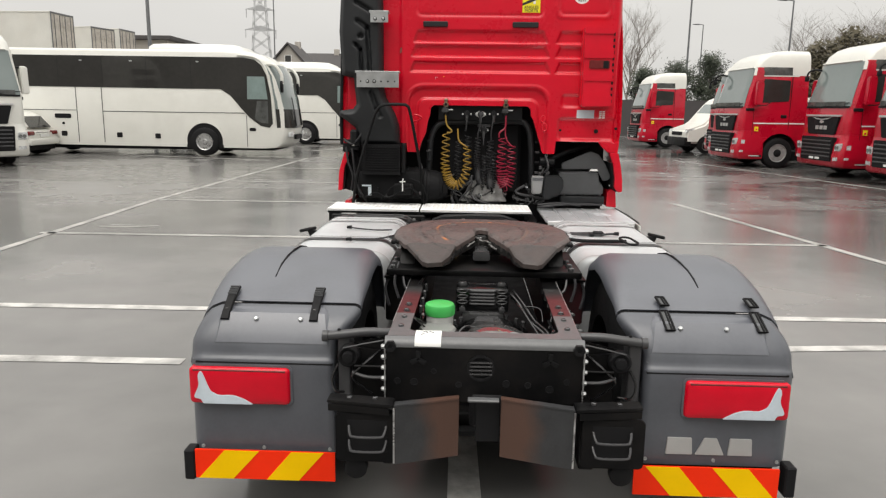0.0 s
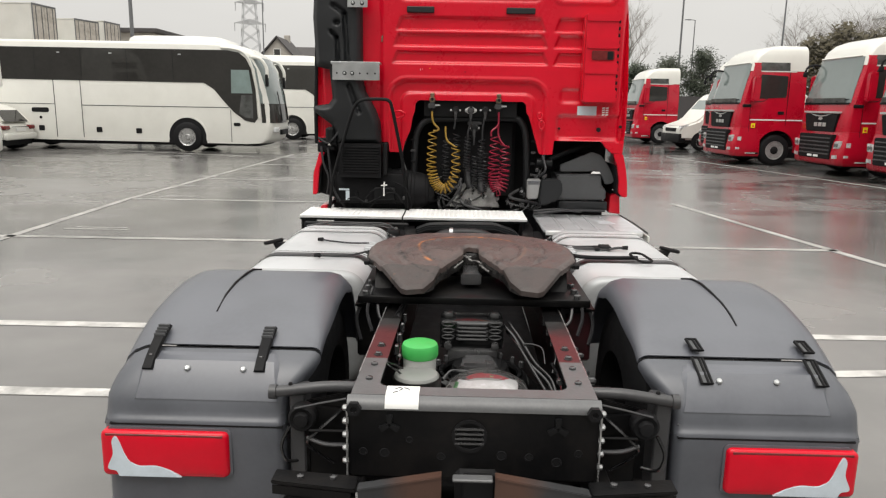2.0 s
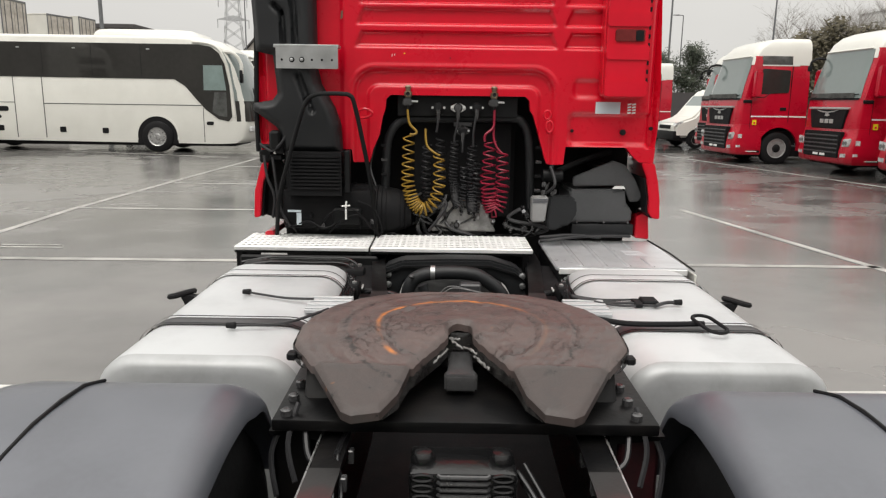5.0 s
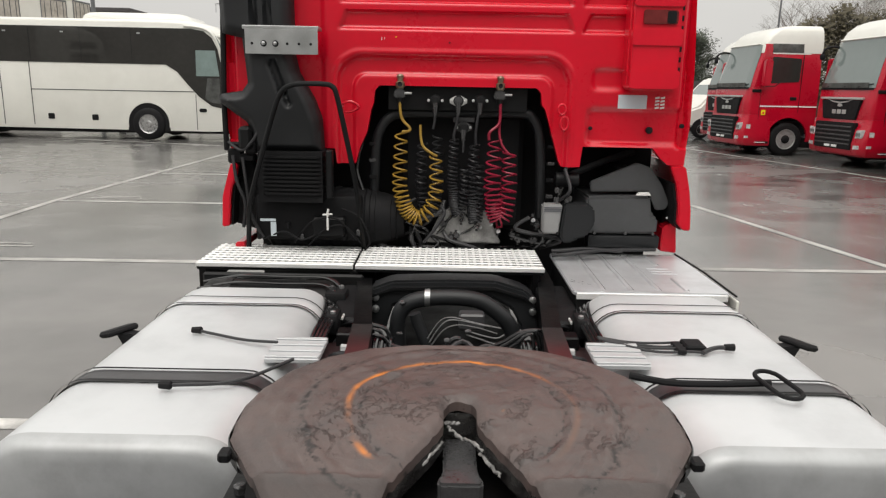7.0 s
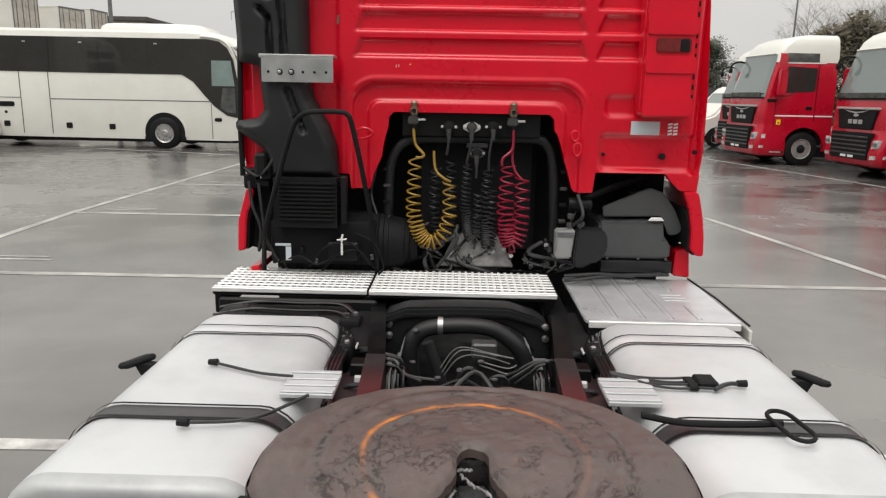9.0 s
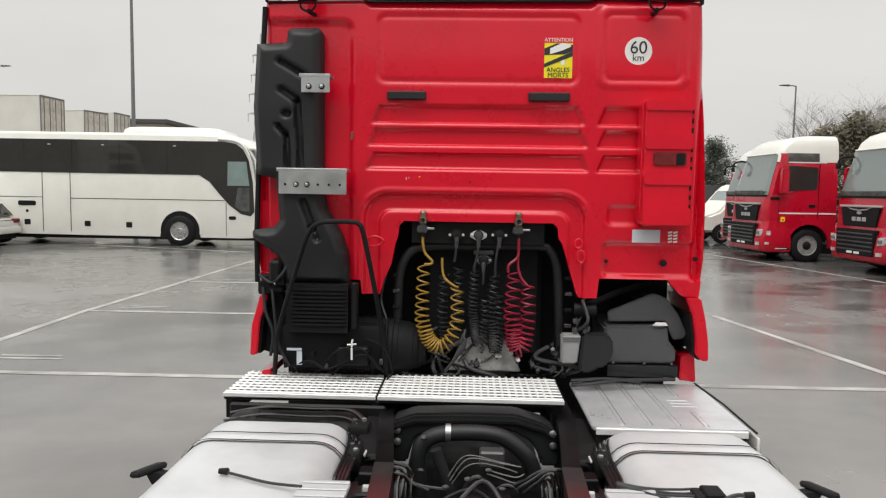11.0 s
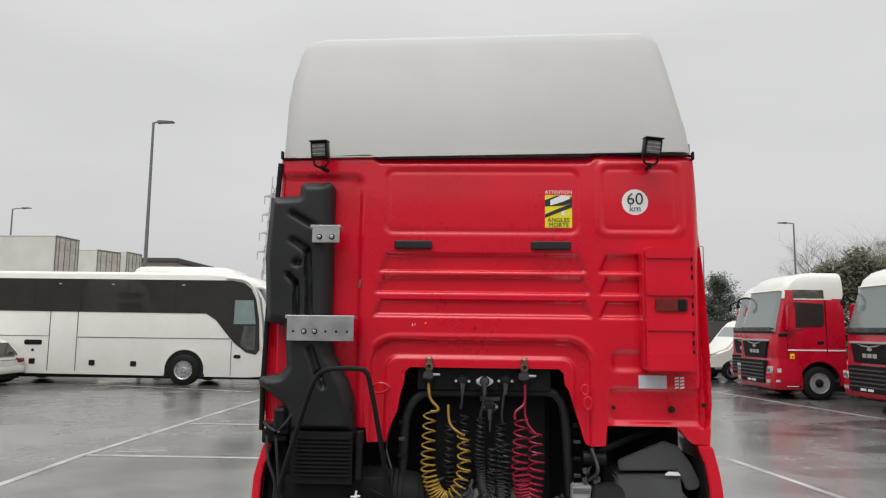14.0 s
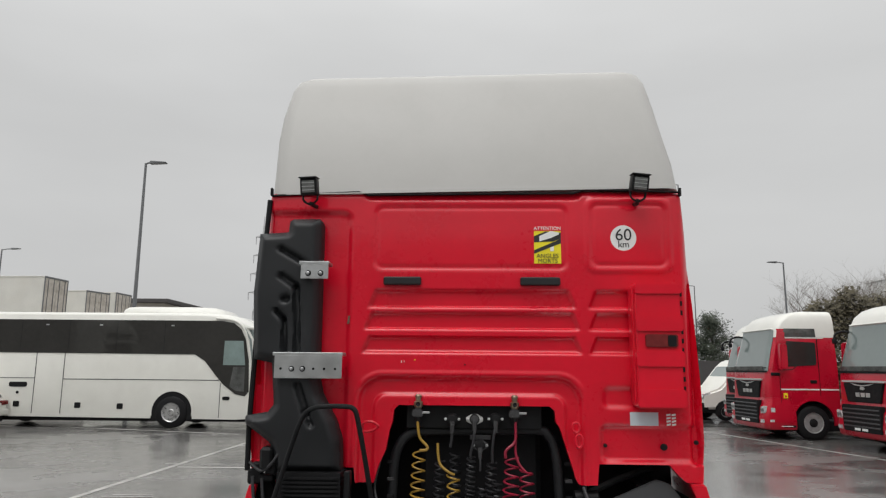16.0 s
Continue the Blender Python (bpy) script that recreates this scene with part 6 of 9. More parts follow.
def cab_lift(u, v):
    h = 0.0
    for x0, x1, z0, z1, r in ((-0.55, 0.51, 2.555, 2.90, 0.035), (0.66, 1.06, 2.57, 2.915, 0.035)):
        d = inset(u, v, x0, x1, z0, z1, r)
        h -= 0.007 * math.exp(-(d / 0.011) ** 2) + 0.003 * soft(d, 0.015)
    h += 0.008 * soft(inset(u, v, 0.62, 1.10, 2.53, 2.955, 0.05), 0.02)
    for z0, z1, e in ((2.335, 2.425, 0.0), (2.215, 2.300, 0.02), (2.085, 2.170, 0.03)):
        t = (z1 - v) / (z1 - z0)
        for xa, xb in ((-0.55 - e, 0.52 + e), (0.67, 0.90)):
            sl = 0.035 * max(0, min(1, t))
            d = min(u - (xa - sl), (xb + sl) - u, v - z0, z1 - v)
            h -= 0.024 * soft(d, 0.014)
    # arch round the opening
    h -= 0.030 * soft(inset(u, v, -0.625, 0.575, 1.0, 1.945, 0.13), 0.026)
    h += 0.020 * soft(inset(u, v, -0.545, 0.495, 1.0, 1.858, 0.07), 0.018)
    h += 0.006 * math.exp(-(inset(u, v, -0.650, 0.600, 1.0, 1.970, 0.15) / 0.010) ** 2)
    h -= 0.022 * soft(inset(u, v, 0.68, 1.20, 1.52, 1.70, 0.03), 0.03)
    h -= 0.015 * soft(inset(u, v, 0.70, 0.90, 1.80, 1.90, 0.03), 0.03)
    h -= 0.02 * soft(inset(u, v, -1.3, -0.70, 1.2, 2.87, 0.05), 0.04)
    edge = min(abs(u + 1.19), abs(u - 1.19)) if v > 1.5 else 1
    h -= 0.05 * max(0.0, 1 - edge / 0.05) ** 2
    h -= 0.03 * max(0.0, (v - 2.95) / 0.05) ** 2 if v > 2.95 else 0
    h -= 0.012 * soft(inset(u, v, -0.62, 0.60, 2.945, 3.2, 0.03), 0.02)
    return h


cab = part("cab_rear_wall", stamped(CABPOLY, 0.0092, cab_lift, lambda u, v, w: (u, CAB_Y - w, v), 0.05), RED, TRUCK, "red pressed-steel cab rear wall", sharp=60)
# cab shell in front of the rear wall
shell = [(1.09, 3.58), (1.155, 3.62), (1.18, 4.4), (1.17, 5.2), (1.05, 5.55), (0.7, 5.68), (0, 5.72)]
shell = shell + [(-x, y) for x, y in reversed(shell[:-1])]
bm = bmesh.new()
loft(bm, [[(x * k, y, z) for x, y in shell] for z, k in ((1.87, 1.02), (2.35, 1.0), (2.98, 0.965))])
part("cab_shell", bm, RED, TRUCK)
for s in (-1, 1):
    part("cab_side", prism([(3.535, 1.47), (5.4, 1.47), (5.4, 1.9), (3.535, 1.9)], "x", s * 1.17, s * 1.215), RED, TRUCK)
part("cab_underside", box(-1.15, 1.15, 4.0, 5.5, 1.49, 1.515), BLACK, TRUCK)
# white roof cap, leaning forward
bm = bmesh.new()
rings = []
for z, w, y0, y1 in ((2.99, 1.168, 3.475, 5.6), (3.15, 1.157, 3.50, 5.55), (3.35, 1.141, 3.55, 5.4), (3.52, 1.123, 3.60, 5.2), (3.64, 1.105, 3.645, 5.05), (3.72, 1.090, 3.675, 4.95), (3.775, 1.068, 3.705, 4.8), (3.803, 1.036, 3.745, 4.7), (3.818, 0.96, 3.82, 4.6)):
    c = -0.004 - 0.038 * soft(z - 3.25, 0.5)
    rings.append([(u + c, v, z + 0.02 * u / 1.1) for u, v in rounded(-w, w, y0, y1, 0.10, 5)])
loft(bm, rings)
part("roof", bm, ROOFW, TRUCK, "off-white plastic high roof", sharp=50)
part("roof_seam", prism([(-1.16, 2.962), (-0.66, 2.985), (-0.60, 2.968), (0.56, 2.978), (0.63, 3.0), (1.16, 2.985), (1.16, 2.991), (0.63, 3.007), (0.56, 2.985), (-0.60, 2.975), (-0.66, 2.992), (-1.16, 2.970)], "y", 3.476, 3.50), RUBBER, TRUCK)
for s, x in ((-1, -1.16), (1, 1.155)):
    part("seam_end", box(x - 0.006, x + 0.006, 3.47, 3.50, 2.965, 3.01, 0.002), RUBBER, TRUCK)

# work lamps
LAMPLENS = material("grey_lamp_glass", (0.16, 0.165, 0.16), 0.15, vary=0.3, scale=30)
for x, z, tilt in ((-0.915, 2.985, -3), (0.900, 3.002, 6)):
    wl_ = part("work_lamp", box(-0.047, 0.047, -0.04, 0.04, -0.047, 0.047, 0.010, 2), BLACK, TRUCK, "black square work lamp")
    wl_.matrix_basis = pose(x, 3.36, z, 8, tilt, 0)
    part("lens", box(-0.034, 0.034, -0.046, -0.038, -0.034, 0.032, 0.002), LAMPLENS, wl_, "clear work lamp lens")
    for k in range(3):
        part("lens_rib", box(-0.034, 0.034, -0.048, -0.045, -0.022 + 0.02 * k, -0.019 + 0.02 * k), ZINC, wl_)
    part("hood", box(-0.050, 0.050, -0.055, 0.042, 0.045, 0.053, 0.003), BLACK, wl_)
    part("lamp_yoke", tube(smooth_path([(-0.040, 0.01, -0.04), (-0.036, 0.0, -0.075), (0, 0.0, -0.095), (0.036, 0.0, -0.075), (0.040, 0.01, -0.04)]), 0.006, 8), BLACK, wl_)
    part("lamp_post", tube([(0, 0.0, -0.092), (0.01, 0.05, -0.10), (0.01, 0.13, -0.10)], 0.012, 8), BLACK, wl_)

# rubber pads, stickers, labels
for x0, x1 in ((-0.505, -0.295), (0.255, 0.475)):
    part("rubber_pad", box(x0, x1, 3.462, 3.49, 2.455, 2.50, 0.006), INTAKE, cab, "dark grey rubber pad")
R90 = Euler((radians(90), 0, 0)).to_matrix().to_4x4()


def flat(poly, y, t=0.0012):
    return prism(poly, "y", y - t, y)


YS = CAB_Y + 0.002
stk = part("warning_sticker", flat([(0.335, 2.58), (0.485, 2.58), (0.485, 2.79), (0.335, 2.79)], YS), STICKY, cab, "yellow blind-spot warning sticker")
part("sticker_band", flat([(0.335, 2.765), (0.485, 2.765), (0.485, 2.792), (0.335, 2.792)], YS - 0.0012), STICKR, stk)
part("sticker_shape", flat([(0.335, 2.735), (0.40, 2.762), (0.485, 2.755), (0.485, 2.72), (0.44, 2.705), (0.335, 2.70)], YS - 0.0013), INK, stk)
part("sticker_lorry", flat([(0.365, 2.705), (0.43, 2.725), (0.475, 2.745), (0.475, 2.755), (0.43, 2.765), (0.365, 2.735)], YS - 0.0026), PAPER, stk)
part("sticker_road", flat([(0.335, 2.655), (0.485, 2.72), (0.485, 2.695), (0.335, 2.635)], YS - 0.0016), INK, stk)
part("sticker_figure", flat([(0.425, 2.65), (0.445, 2.65), (0.445, 2.69), (0.425, 2.69)], YS - 0.0013), PAPER, stk)
letters("ATTENTION", 0.027, Matrix.Translation((0.41, YS - 0.004, 2.779)) @ R90, PAPER, stk, depth=0.0006)
letters("ANGLES", 0.034, Matrix.Translation((0.41, YS - 0.003, 2.622)) @ R90, INK, stk, depth=0.0006)
letters("MORTS", 0.034, Matrix.Translation((0.41, YS - 0.003, 2.594)) @ R90, INK, stk, depth=0.0006)
disc = part("speed_sticker", lathed([(CAB_Y - 0.004, 0.072), (CAB_Y - 0.0055, 0.072)], "y", (0.832, 0, 2.725), 40), PAPER, cab, "round white speed sticker reading 60 km")
letters("60", 0.094, Matrix.Translation((0.832, CAB_Y - 0.007, 2.74)) @ R90, INK, disc, depth=0.0006)
letters("km", 0.052, Matrix.Translation((0.832, CAB_Y - 0.007, 2.688)) @ R90, INK, disc, depth=0.0006)
YL = CAB_Y + 0.002
part("label", flat([(0.835, 1.705), (0.985, 1.705), (0.985, 1.775), (0.835, 1.775)], YL - 0.004), STICKB, cab, "pale blue-white label")
for k in range(2):
    for j in range(4):
        part("label_bar", flat([(1.028 + 0.028 * k, 1.705 + 0.017 * j), (1.05 + 0.028 * k, 1.709 + 0.017 * j), (1.05 + 0.028 * k, 1.719 + 0.017 * j), (1.028 + 0.028 * k, 1.715 + 0.017 * j)], YL - 0.004), PAPER, cab)
for x, z, r in ((1.01, 1.595, 0.018), (1.18, 1.62, 0.012), (0.70, 1.60, 0.010), (-0.05, 2.02, 0.004)):
    part("plug", lathed([(CAB_Y + 0.01, r), (CAB_Y - 0.004, r), (CAB_Y - 0.006, r * 0.6)], "y", (x, 0, z), 12), RUBBER, cab)
SCUFF = material("scuffed_undercoat", (0.16, 0.09, 0.06), 0.6, vary=0.3, scale=40)
for x, z, w, h, mt in ((-0.705, 2.235, 0.016, 0.05, SCUFF), (-0.40, 2.025, 0.004, 0.016, PAPER), (-0.385, 2.03, 0.003, 0.012, PAPER), (-0.33, 2.04, 0.010, 0.006, STICKY)):
    part("paint_scuff", flat([(x, z), (x + w * 0.8, z + h * 0.1), (x + w, z + h), (x + w * 0.3, z + h * 0.9)], CAB_Y - 0.0006), mt, cab)
part("lifting_ear", tube(smooth_path([(-0.60, 3.47, 1.67), (-0.595, 3.45, 1.705), (-0.55, 3.44, 1.715), (-0.512, 3.445, 1.69), (-0.55, 3.455, 1.665), (-0.59, 3.47, 1.66)]), 0.007, 8), RED, cab)
for x, z, h in ((0.54, 1.695, 0.026), (0.555, 1.625, 0.034)):
    ear = [(x + 0.020 * math.cos(radians(30 * k)), 3.452, z + h * math.sin(radians(30 * k))) for k in range(13)]
    part("lifting_ear", tube(ear, 0.0065, 8), RED, cab)
    part("ear_foot", box(x - 0.010, x + 0.010, 3.45, 3.49, z - h - 0.010, z - h + 0.006, 0.003), RED, cab)
part("door_seal", tube([(-1.170, 3.49, 2.94), (-1.195, 3.475, 2.4), (-1.218, 3.47, 1.7), (-1.218, 3.48, 1.45)], 0.015, 8), RUBBER, TRUCK, "black side seal")
# side deflector box on the rear wall
sb = part("side_box", prism(rounded(0.846, 1.116, 1.795, 2.468, 0.045, 5), "y", 3.405, 3.50, 0.012, 3), RED, TRUCK, "red ribbed side box with a red marker lamp")
part("box_front", prism(rounded(0.854, 1.092, 1.803, 2.458, 0.035, 5), "y", 3.36, 3.41, 0.016, 3), RED, sb)
for z0, z1, d in ((2.398, 2.455, 0.010), (2.20, 2.285, 0.010), (2.015, 2.10, 0.010), (1.806, 1.90, 0.010)):
    part("box_rib", prism(rounded(0.852, 1.100, z0, z1, 0.016), "y", 3.36 - d, 3.44, 0.006, 2), RED, sb)
part("marker_lamp", prism(rounded(0.90, 1.07, 2.118, 2.185, 0.012), "y", 3.348, 3.362, 0.004), MARKER, sb, "dark red marker lamp")
part("marker_end", prism(rounded(1.015, 1.06, 2.122, 2.18, 0.01), "y", 3.344, 3.352, 0.003), RUBBER, sb)
for k in range(12):
    part("grille_slot", box(1.096, 1.114, 3.400, 3.41, 1.84 + 0.05 * k, 1.865 + 0.05 * k), RUBBER, sb)

# engine air intake
ip = [(-1.195, 2.73), (-1.035, 2.74), (-1.030, 2.80), (-1.010, 2.815), (-0.860, 2.815), (-0.850, 2.79), (-0.845, 1.95), (-0.825, 1.86), (-0.745, 1.72), (-0.710, 1.62), (-0.700, 1.45), (-1.045, 1.45), (-1.085, 1.60), (-1.225, 1.70), (-1.225, 1.74), (-1.105, 1.76), (-1.075, 1.80), (-1.095, 2.02), (-1.195, 2.04), (-1.215, 2.40)]


def intake_lift(u, v):
    u += 0.025
    h = 0.05 * soft(nearest(ip, u - 0.025, v)[0] - 0.02, 0.05)
    for p, q, w in (((-1.04, 2.64), (-0.90, 2.56), 0.014), ((-1.03, 2.49), (-0.955, 2.44), 0.016), ((-0.945, 2.43), (-0.925, 2.05), 0.016), ((-1.05, 2.30), (-1.01, 2.26), 0.013), ((-1.005, 2.25), (-0.995, 2.05), 0.014), ((-1.005, 2.365), (-1.0, 2.365), 0.02), ((-0.915, 1.90), (-0.865, 1.76), 0.018), ((-0.865, 1.76), (-0.84, 1.70), 0.014)):
        dx, dy = q[0] - p[0], q[1] - p[1]
        t = max(0, min(1, ((u - p[0]) * dx + (v - p[1]) * dy) / (dx * dx + dy * dy)))
        d = math.hypot(u - p[0] - t * dx, v - p[1] - t * dy)
        h -= 0.035 * soft(w - d, 0.014)
    return h


intake = part("air_intake", stamped(ip, 0.0115, intake_lift, lambda u, v, w: (u, 3.42 - w, v), 0.10), INTAKE, TRUCK, "dark grey moulded engine air intake duct", sharp=60)
for k in range(10):
    z = 1.44 - 0.021 * k
    bm = prism(rounded(-1.003, -0.685, 3.32, 3.56, 0.04), "z", z - 0.013, z, 0.003)
    part("bellow_fold", bm, RUBBER, intake, "black rubber bellows fold")
part("bellow_core", box(-1.02, -0.69, 3.335, 3.545, 1.20, 1.46), RUBBER, intake)
part("bellow_bracket", box(-0.672, -0.64, 3.34, 3.40, 1.22, 1.47, 0.005), BLACK, intake)
part("air_filter", lathed([(-1.05, 0.12), (-1.0, 0.17), (-0.55, 0.17), (-0.38, 0.14), (-0.28, 0.10)], "x", (0, 3.60, 1.08), 24), RUBBER, TRUCK, "black air filter housing")
for k in range(6):
    part("filter_band", lathed([(-0.98 + 0.08 * k, 0.172), (-0.965 + 0.08 * k, 0.176), (-0.95 + 0.08 * k, 0.172)], "x", (0, 3.60, 1.08), 24), BLACK, TRUCK)
part("filter_box", box(-1.07, -0.50, 3.42, 3.78, 0.98, 1.23, 0.03, 2), RUBBER, TRUCK)
for k in range(8):
    part("cable_clip", box(-1.05 + 0.075 * k, -1.03 + 0.075 * k, 3.39, 3.42, 0.99 + 0.03 * (k % 3), 1.02 + 0.03 * (k % 3), 0.003), CASTING if k % 2 else RUBBER, TRUCK)
for k in range(7):
    part("hose_rib", lathed([(-0.50 + 0.028 * k, 0.15 - 0.007 * k), (-0.49 + 0.028 * k, 0.166 - 0.007 * k), (-0.48 + 0.028 * k, 0.15 - 0.007 * k)], "x", (0, 3.60, 1.08), 24), RUBBER, TRUCK)
part("fuse_box", box(-0.75, -0.58, 3.35, 3.42, 1.02, 1.12, 0.01), BLACK, TRUCK, "small black fuse box")
lb = part("label", box(-0.972, -0.943, 3.366, 3.372, 1.015, 1.09, 0.001), STICKB, TRUCK, "white label with a folded upper strip")
part("label_strip", box(-1.025, -0.9435, 3.362, 3.368, 1.094, 1.107, 0.001), STICKB, lb)
for pts in ([(-1.0, 3.38, 1.0), (-0.9, 3.36, 1.04), (-0.8, 3.35, 1.0), (-0.7, 3.36, 1.05)], [(-0.85, 3.38, 0.98), (-0.75, 3.33, 1.10), (-0.62, 3.33, 1.12), (-0.52, 3.36, 1.0)], [(-0.78, 3.38, 0.96), (-0.68, 3.34, 1.06), (-0.58, 3.34, 1.08), (-0.50, 3.38, 0.98)], [(-0.6, 3.4, 1.16), (-0.5, 3.36, 1.12), (-0.45, 3.36, 1.0), (-0.48, 3.4, 0.94)]):
    part("cable", tube(smooth_path(pts), 0.006, 8), RUBBER, TRUCK)
part("white_tie", tube([(-0.665, 3.325, 1.06), (-0.665, 3.325, 1.15), (-0.66, 3.325, 1.17)], 0.006, 6), PAPER, TRUCK, "white cable tie")
part("white_tie", tube([(-0.69, 3.325, 1.14), (-0.64, 3.325, 1.145)], 0.005, 6), PAPER, TRUCK)

# hand rail by the catwalk
part("hand_rail", tube(smooth_path([(-1.12, 3.47, 0.925), (-1.09, 3.38, 1.06), (-1.05, 3.29, 1.22), (-0.93, 3.28, 1.62), (-0.88, 3.28, 1.75), (-0.83, 3.28, 1.79), (-0.76, 3.28, 1.80), (-0.67, 3.28, 1.80), (-0.625, 3.28, 1.79), (-0.60, 3.28, 1.74), (-0.55, 3.29, 1.50), (-0.51, 3.33, 1.25), (-0.498, 3.40, 1.05), (-0.495, 3.48, 0.925)], 5), 0.013, 10), BLACK, TRUCK, "black tubular hand rail")

# brackets of galvanised steel

for x0, x1, z0, z1, n in ((-0.94, -0.79, 2.47, 2.55, 2), (-1.06, -0.70, 1.94, 2.06, 6)):
    bk = part("mounting_bracket", box(x0, x1, 3.335, 3.342, z0, z1, 0.002), ZINC, TRUCK, "galvanised angle bracket with holes")
    part("flange", box(x0 - 0.012, x1 + 0.004, 3.335, 3.44, z1 - 0.002, z1 + 0.016, 0.003), ZINC, bk)
    for k in range(n):
        x = x0 + (k + 0.6) * (x1 - x0) / (n + 0.2)
        big = n == 2 or k in (1, 2)
        part("hole", lathed([(3.3352, 0.016 if big else 0.007), (3.332, 0.014 if big else 0.006)], "y", (x, 0, (z0 + z1) / 2 - 0.01), 12), RUBBER, bk)
        if big:
            part("nut", lathed([(3.333, 0.010), (3.322, 0.010), (3.32, 0.006)], "y", (x, 0, (z0 + z1) / 2 - 0.01), 6), ZINC, bk)

CASTPL = material("dull_grey_casting", (0.36, 0.355, 0.345), 0.45, vary=0.3, scale=14, bump=0.5, bump_scale=50, dirt=(0.05, 0.05, 0.05), dirt_amount=0.7, dirt_scale=11)
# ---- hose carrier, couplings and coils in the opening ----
# black back and roof added to stop light leaking into the opening
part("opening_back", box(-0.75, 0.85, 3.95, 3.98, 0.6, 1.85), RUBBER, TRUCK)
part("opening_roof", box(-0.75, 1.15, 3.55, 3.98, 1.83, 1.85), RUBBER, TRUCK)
part("hose_hoop", tube(smooth_path([(-0.455, 3.62, 1.10), (-0.447, 3.61, 1.30), (-0.438, 3.60, 1.48), (-0.415, 3.60, 1.57), (-0.365, 3.60, 1.632), (-0.28, 3.60, 1.656), (0.0, 3.60, 1.661), (0.345, 3.60, 1.667), (0.405, 3.60, 1.642), (0.440, 3.60, 1.58), (0.456, 3.60, 1.468), (0.467, 3.61, 1.284), (0.475, 3.62, 1.10)], 5), 0.0265, 12), INTAKE, TRUCK, "thick black tubular hoop")
part("carrier_plate", box(-0.37, 0.37, 3.55, 3.56, 1.675, 1.80, 0.003), BLACK, TRUCK, "black coupling carrier plate")


def coil(name, mat, label, x0, x1, top, bottom, y, r0, r1, turns, rad=0.007, rise=-0.03):
    """A spiral hose hanging as a loop: down at x0, round, and up at x1."""
    path = smooth_path([(x0, y, top), (x0 - 0.008, y, top - (top - bottom) * 0.55), (x0, y, bottom + 0.13), (x0 + (x1 - x0) * 0.18, y, bottom + 0.04), ((x0 + x1) / 2, y, bottom), (x0 + (x1 - x0) * 0.82, y, bottom + 0.04), (x1, y, bottom + 0.13), (x1 + 0.006, y, bottom + (top + rise - bottom) * 0.5), (x1, y, top + rise)], 8)
    n = turns * 10
    seg = [(path[i + 1] - path[i]).length for i in range(len(path) - 1)]
    total = sum(seg)
    pts = []
    for k in range(n + 1):
        f = k / n
        # turns lie closer together low down
        g = f + 0.075 * math.sin(2 * math.pi * f) * 1.2
        g = max(0.0, min(1.0, g)) * total
        i = 0
        while i < len(seg) - 1 and g > seg[i]:
            g -= seg[i]
            i += 1
        d = (path[i + 1] - path[i])
        c = path[i] + d * min(1.0, g / max(seg[i], 1e-6))
        d.normalize()
        side = Vector((0, 1, 0))
        up = d.cross(side).normalized()
        a = 2 * math.pi * turns * f
        R = r0 + (r1 - r0) * math.sin(math.pi * f)
        pts.append(c + R * (math.cos(a) * up + math.sin(a) * side))
    ob = part(name, tube(pts, rad, 6), mat, TRUCK, label)
    return ob


coil("coiled_hose", YCOIL, "yellow coiled air hose", -0.295, -0.112, 1.566, 1.10, 3.50, 0.032, 0.040, 25, 0.0050, -0.13)
coil("coiled_hose", RCOIL, "red coiled air hose", 0.203, 0.278, 1.53, 1.105, 3.50, 0.034, 0.050, 25, 0.0052, -0.06)
coil("coiled_cable", BCOIL, "black coiled cable", -0.014, 0.045, 1.53, 1.12, 3.53, 0.022, 0.026, 40, 0.0046, -0.16)
coil("coiled_cable", BCOIL, "black coiled cable", 0.096, 0.122, 1.50, 1.08, 3.54, 0.026, 0.032, 36, 0.0048, -0.10)
coil("coiled_cable", BCOIL, "black coiled cable", -0.185, -0.105, 1.50, 1.10, 3.585, 0.026, 0.030, 34, 0.0048, 0.04)
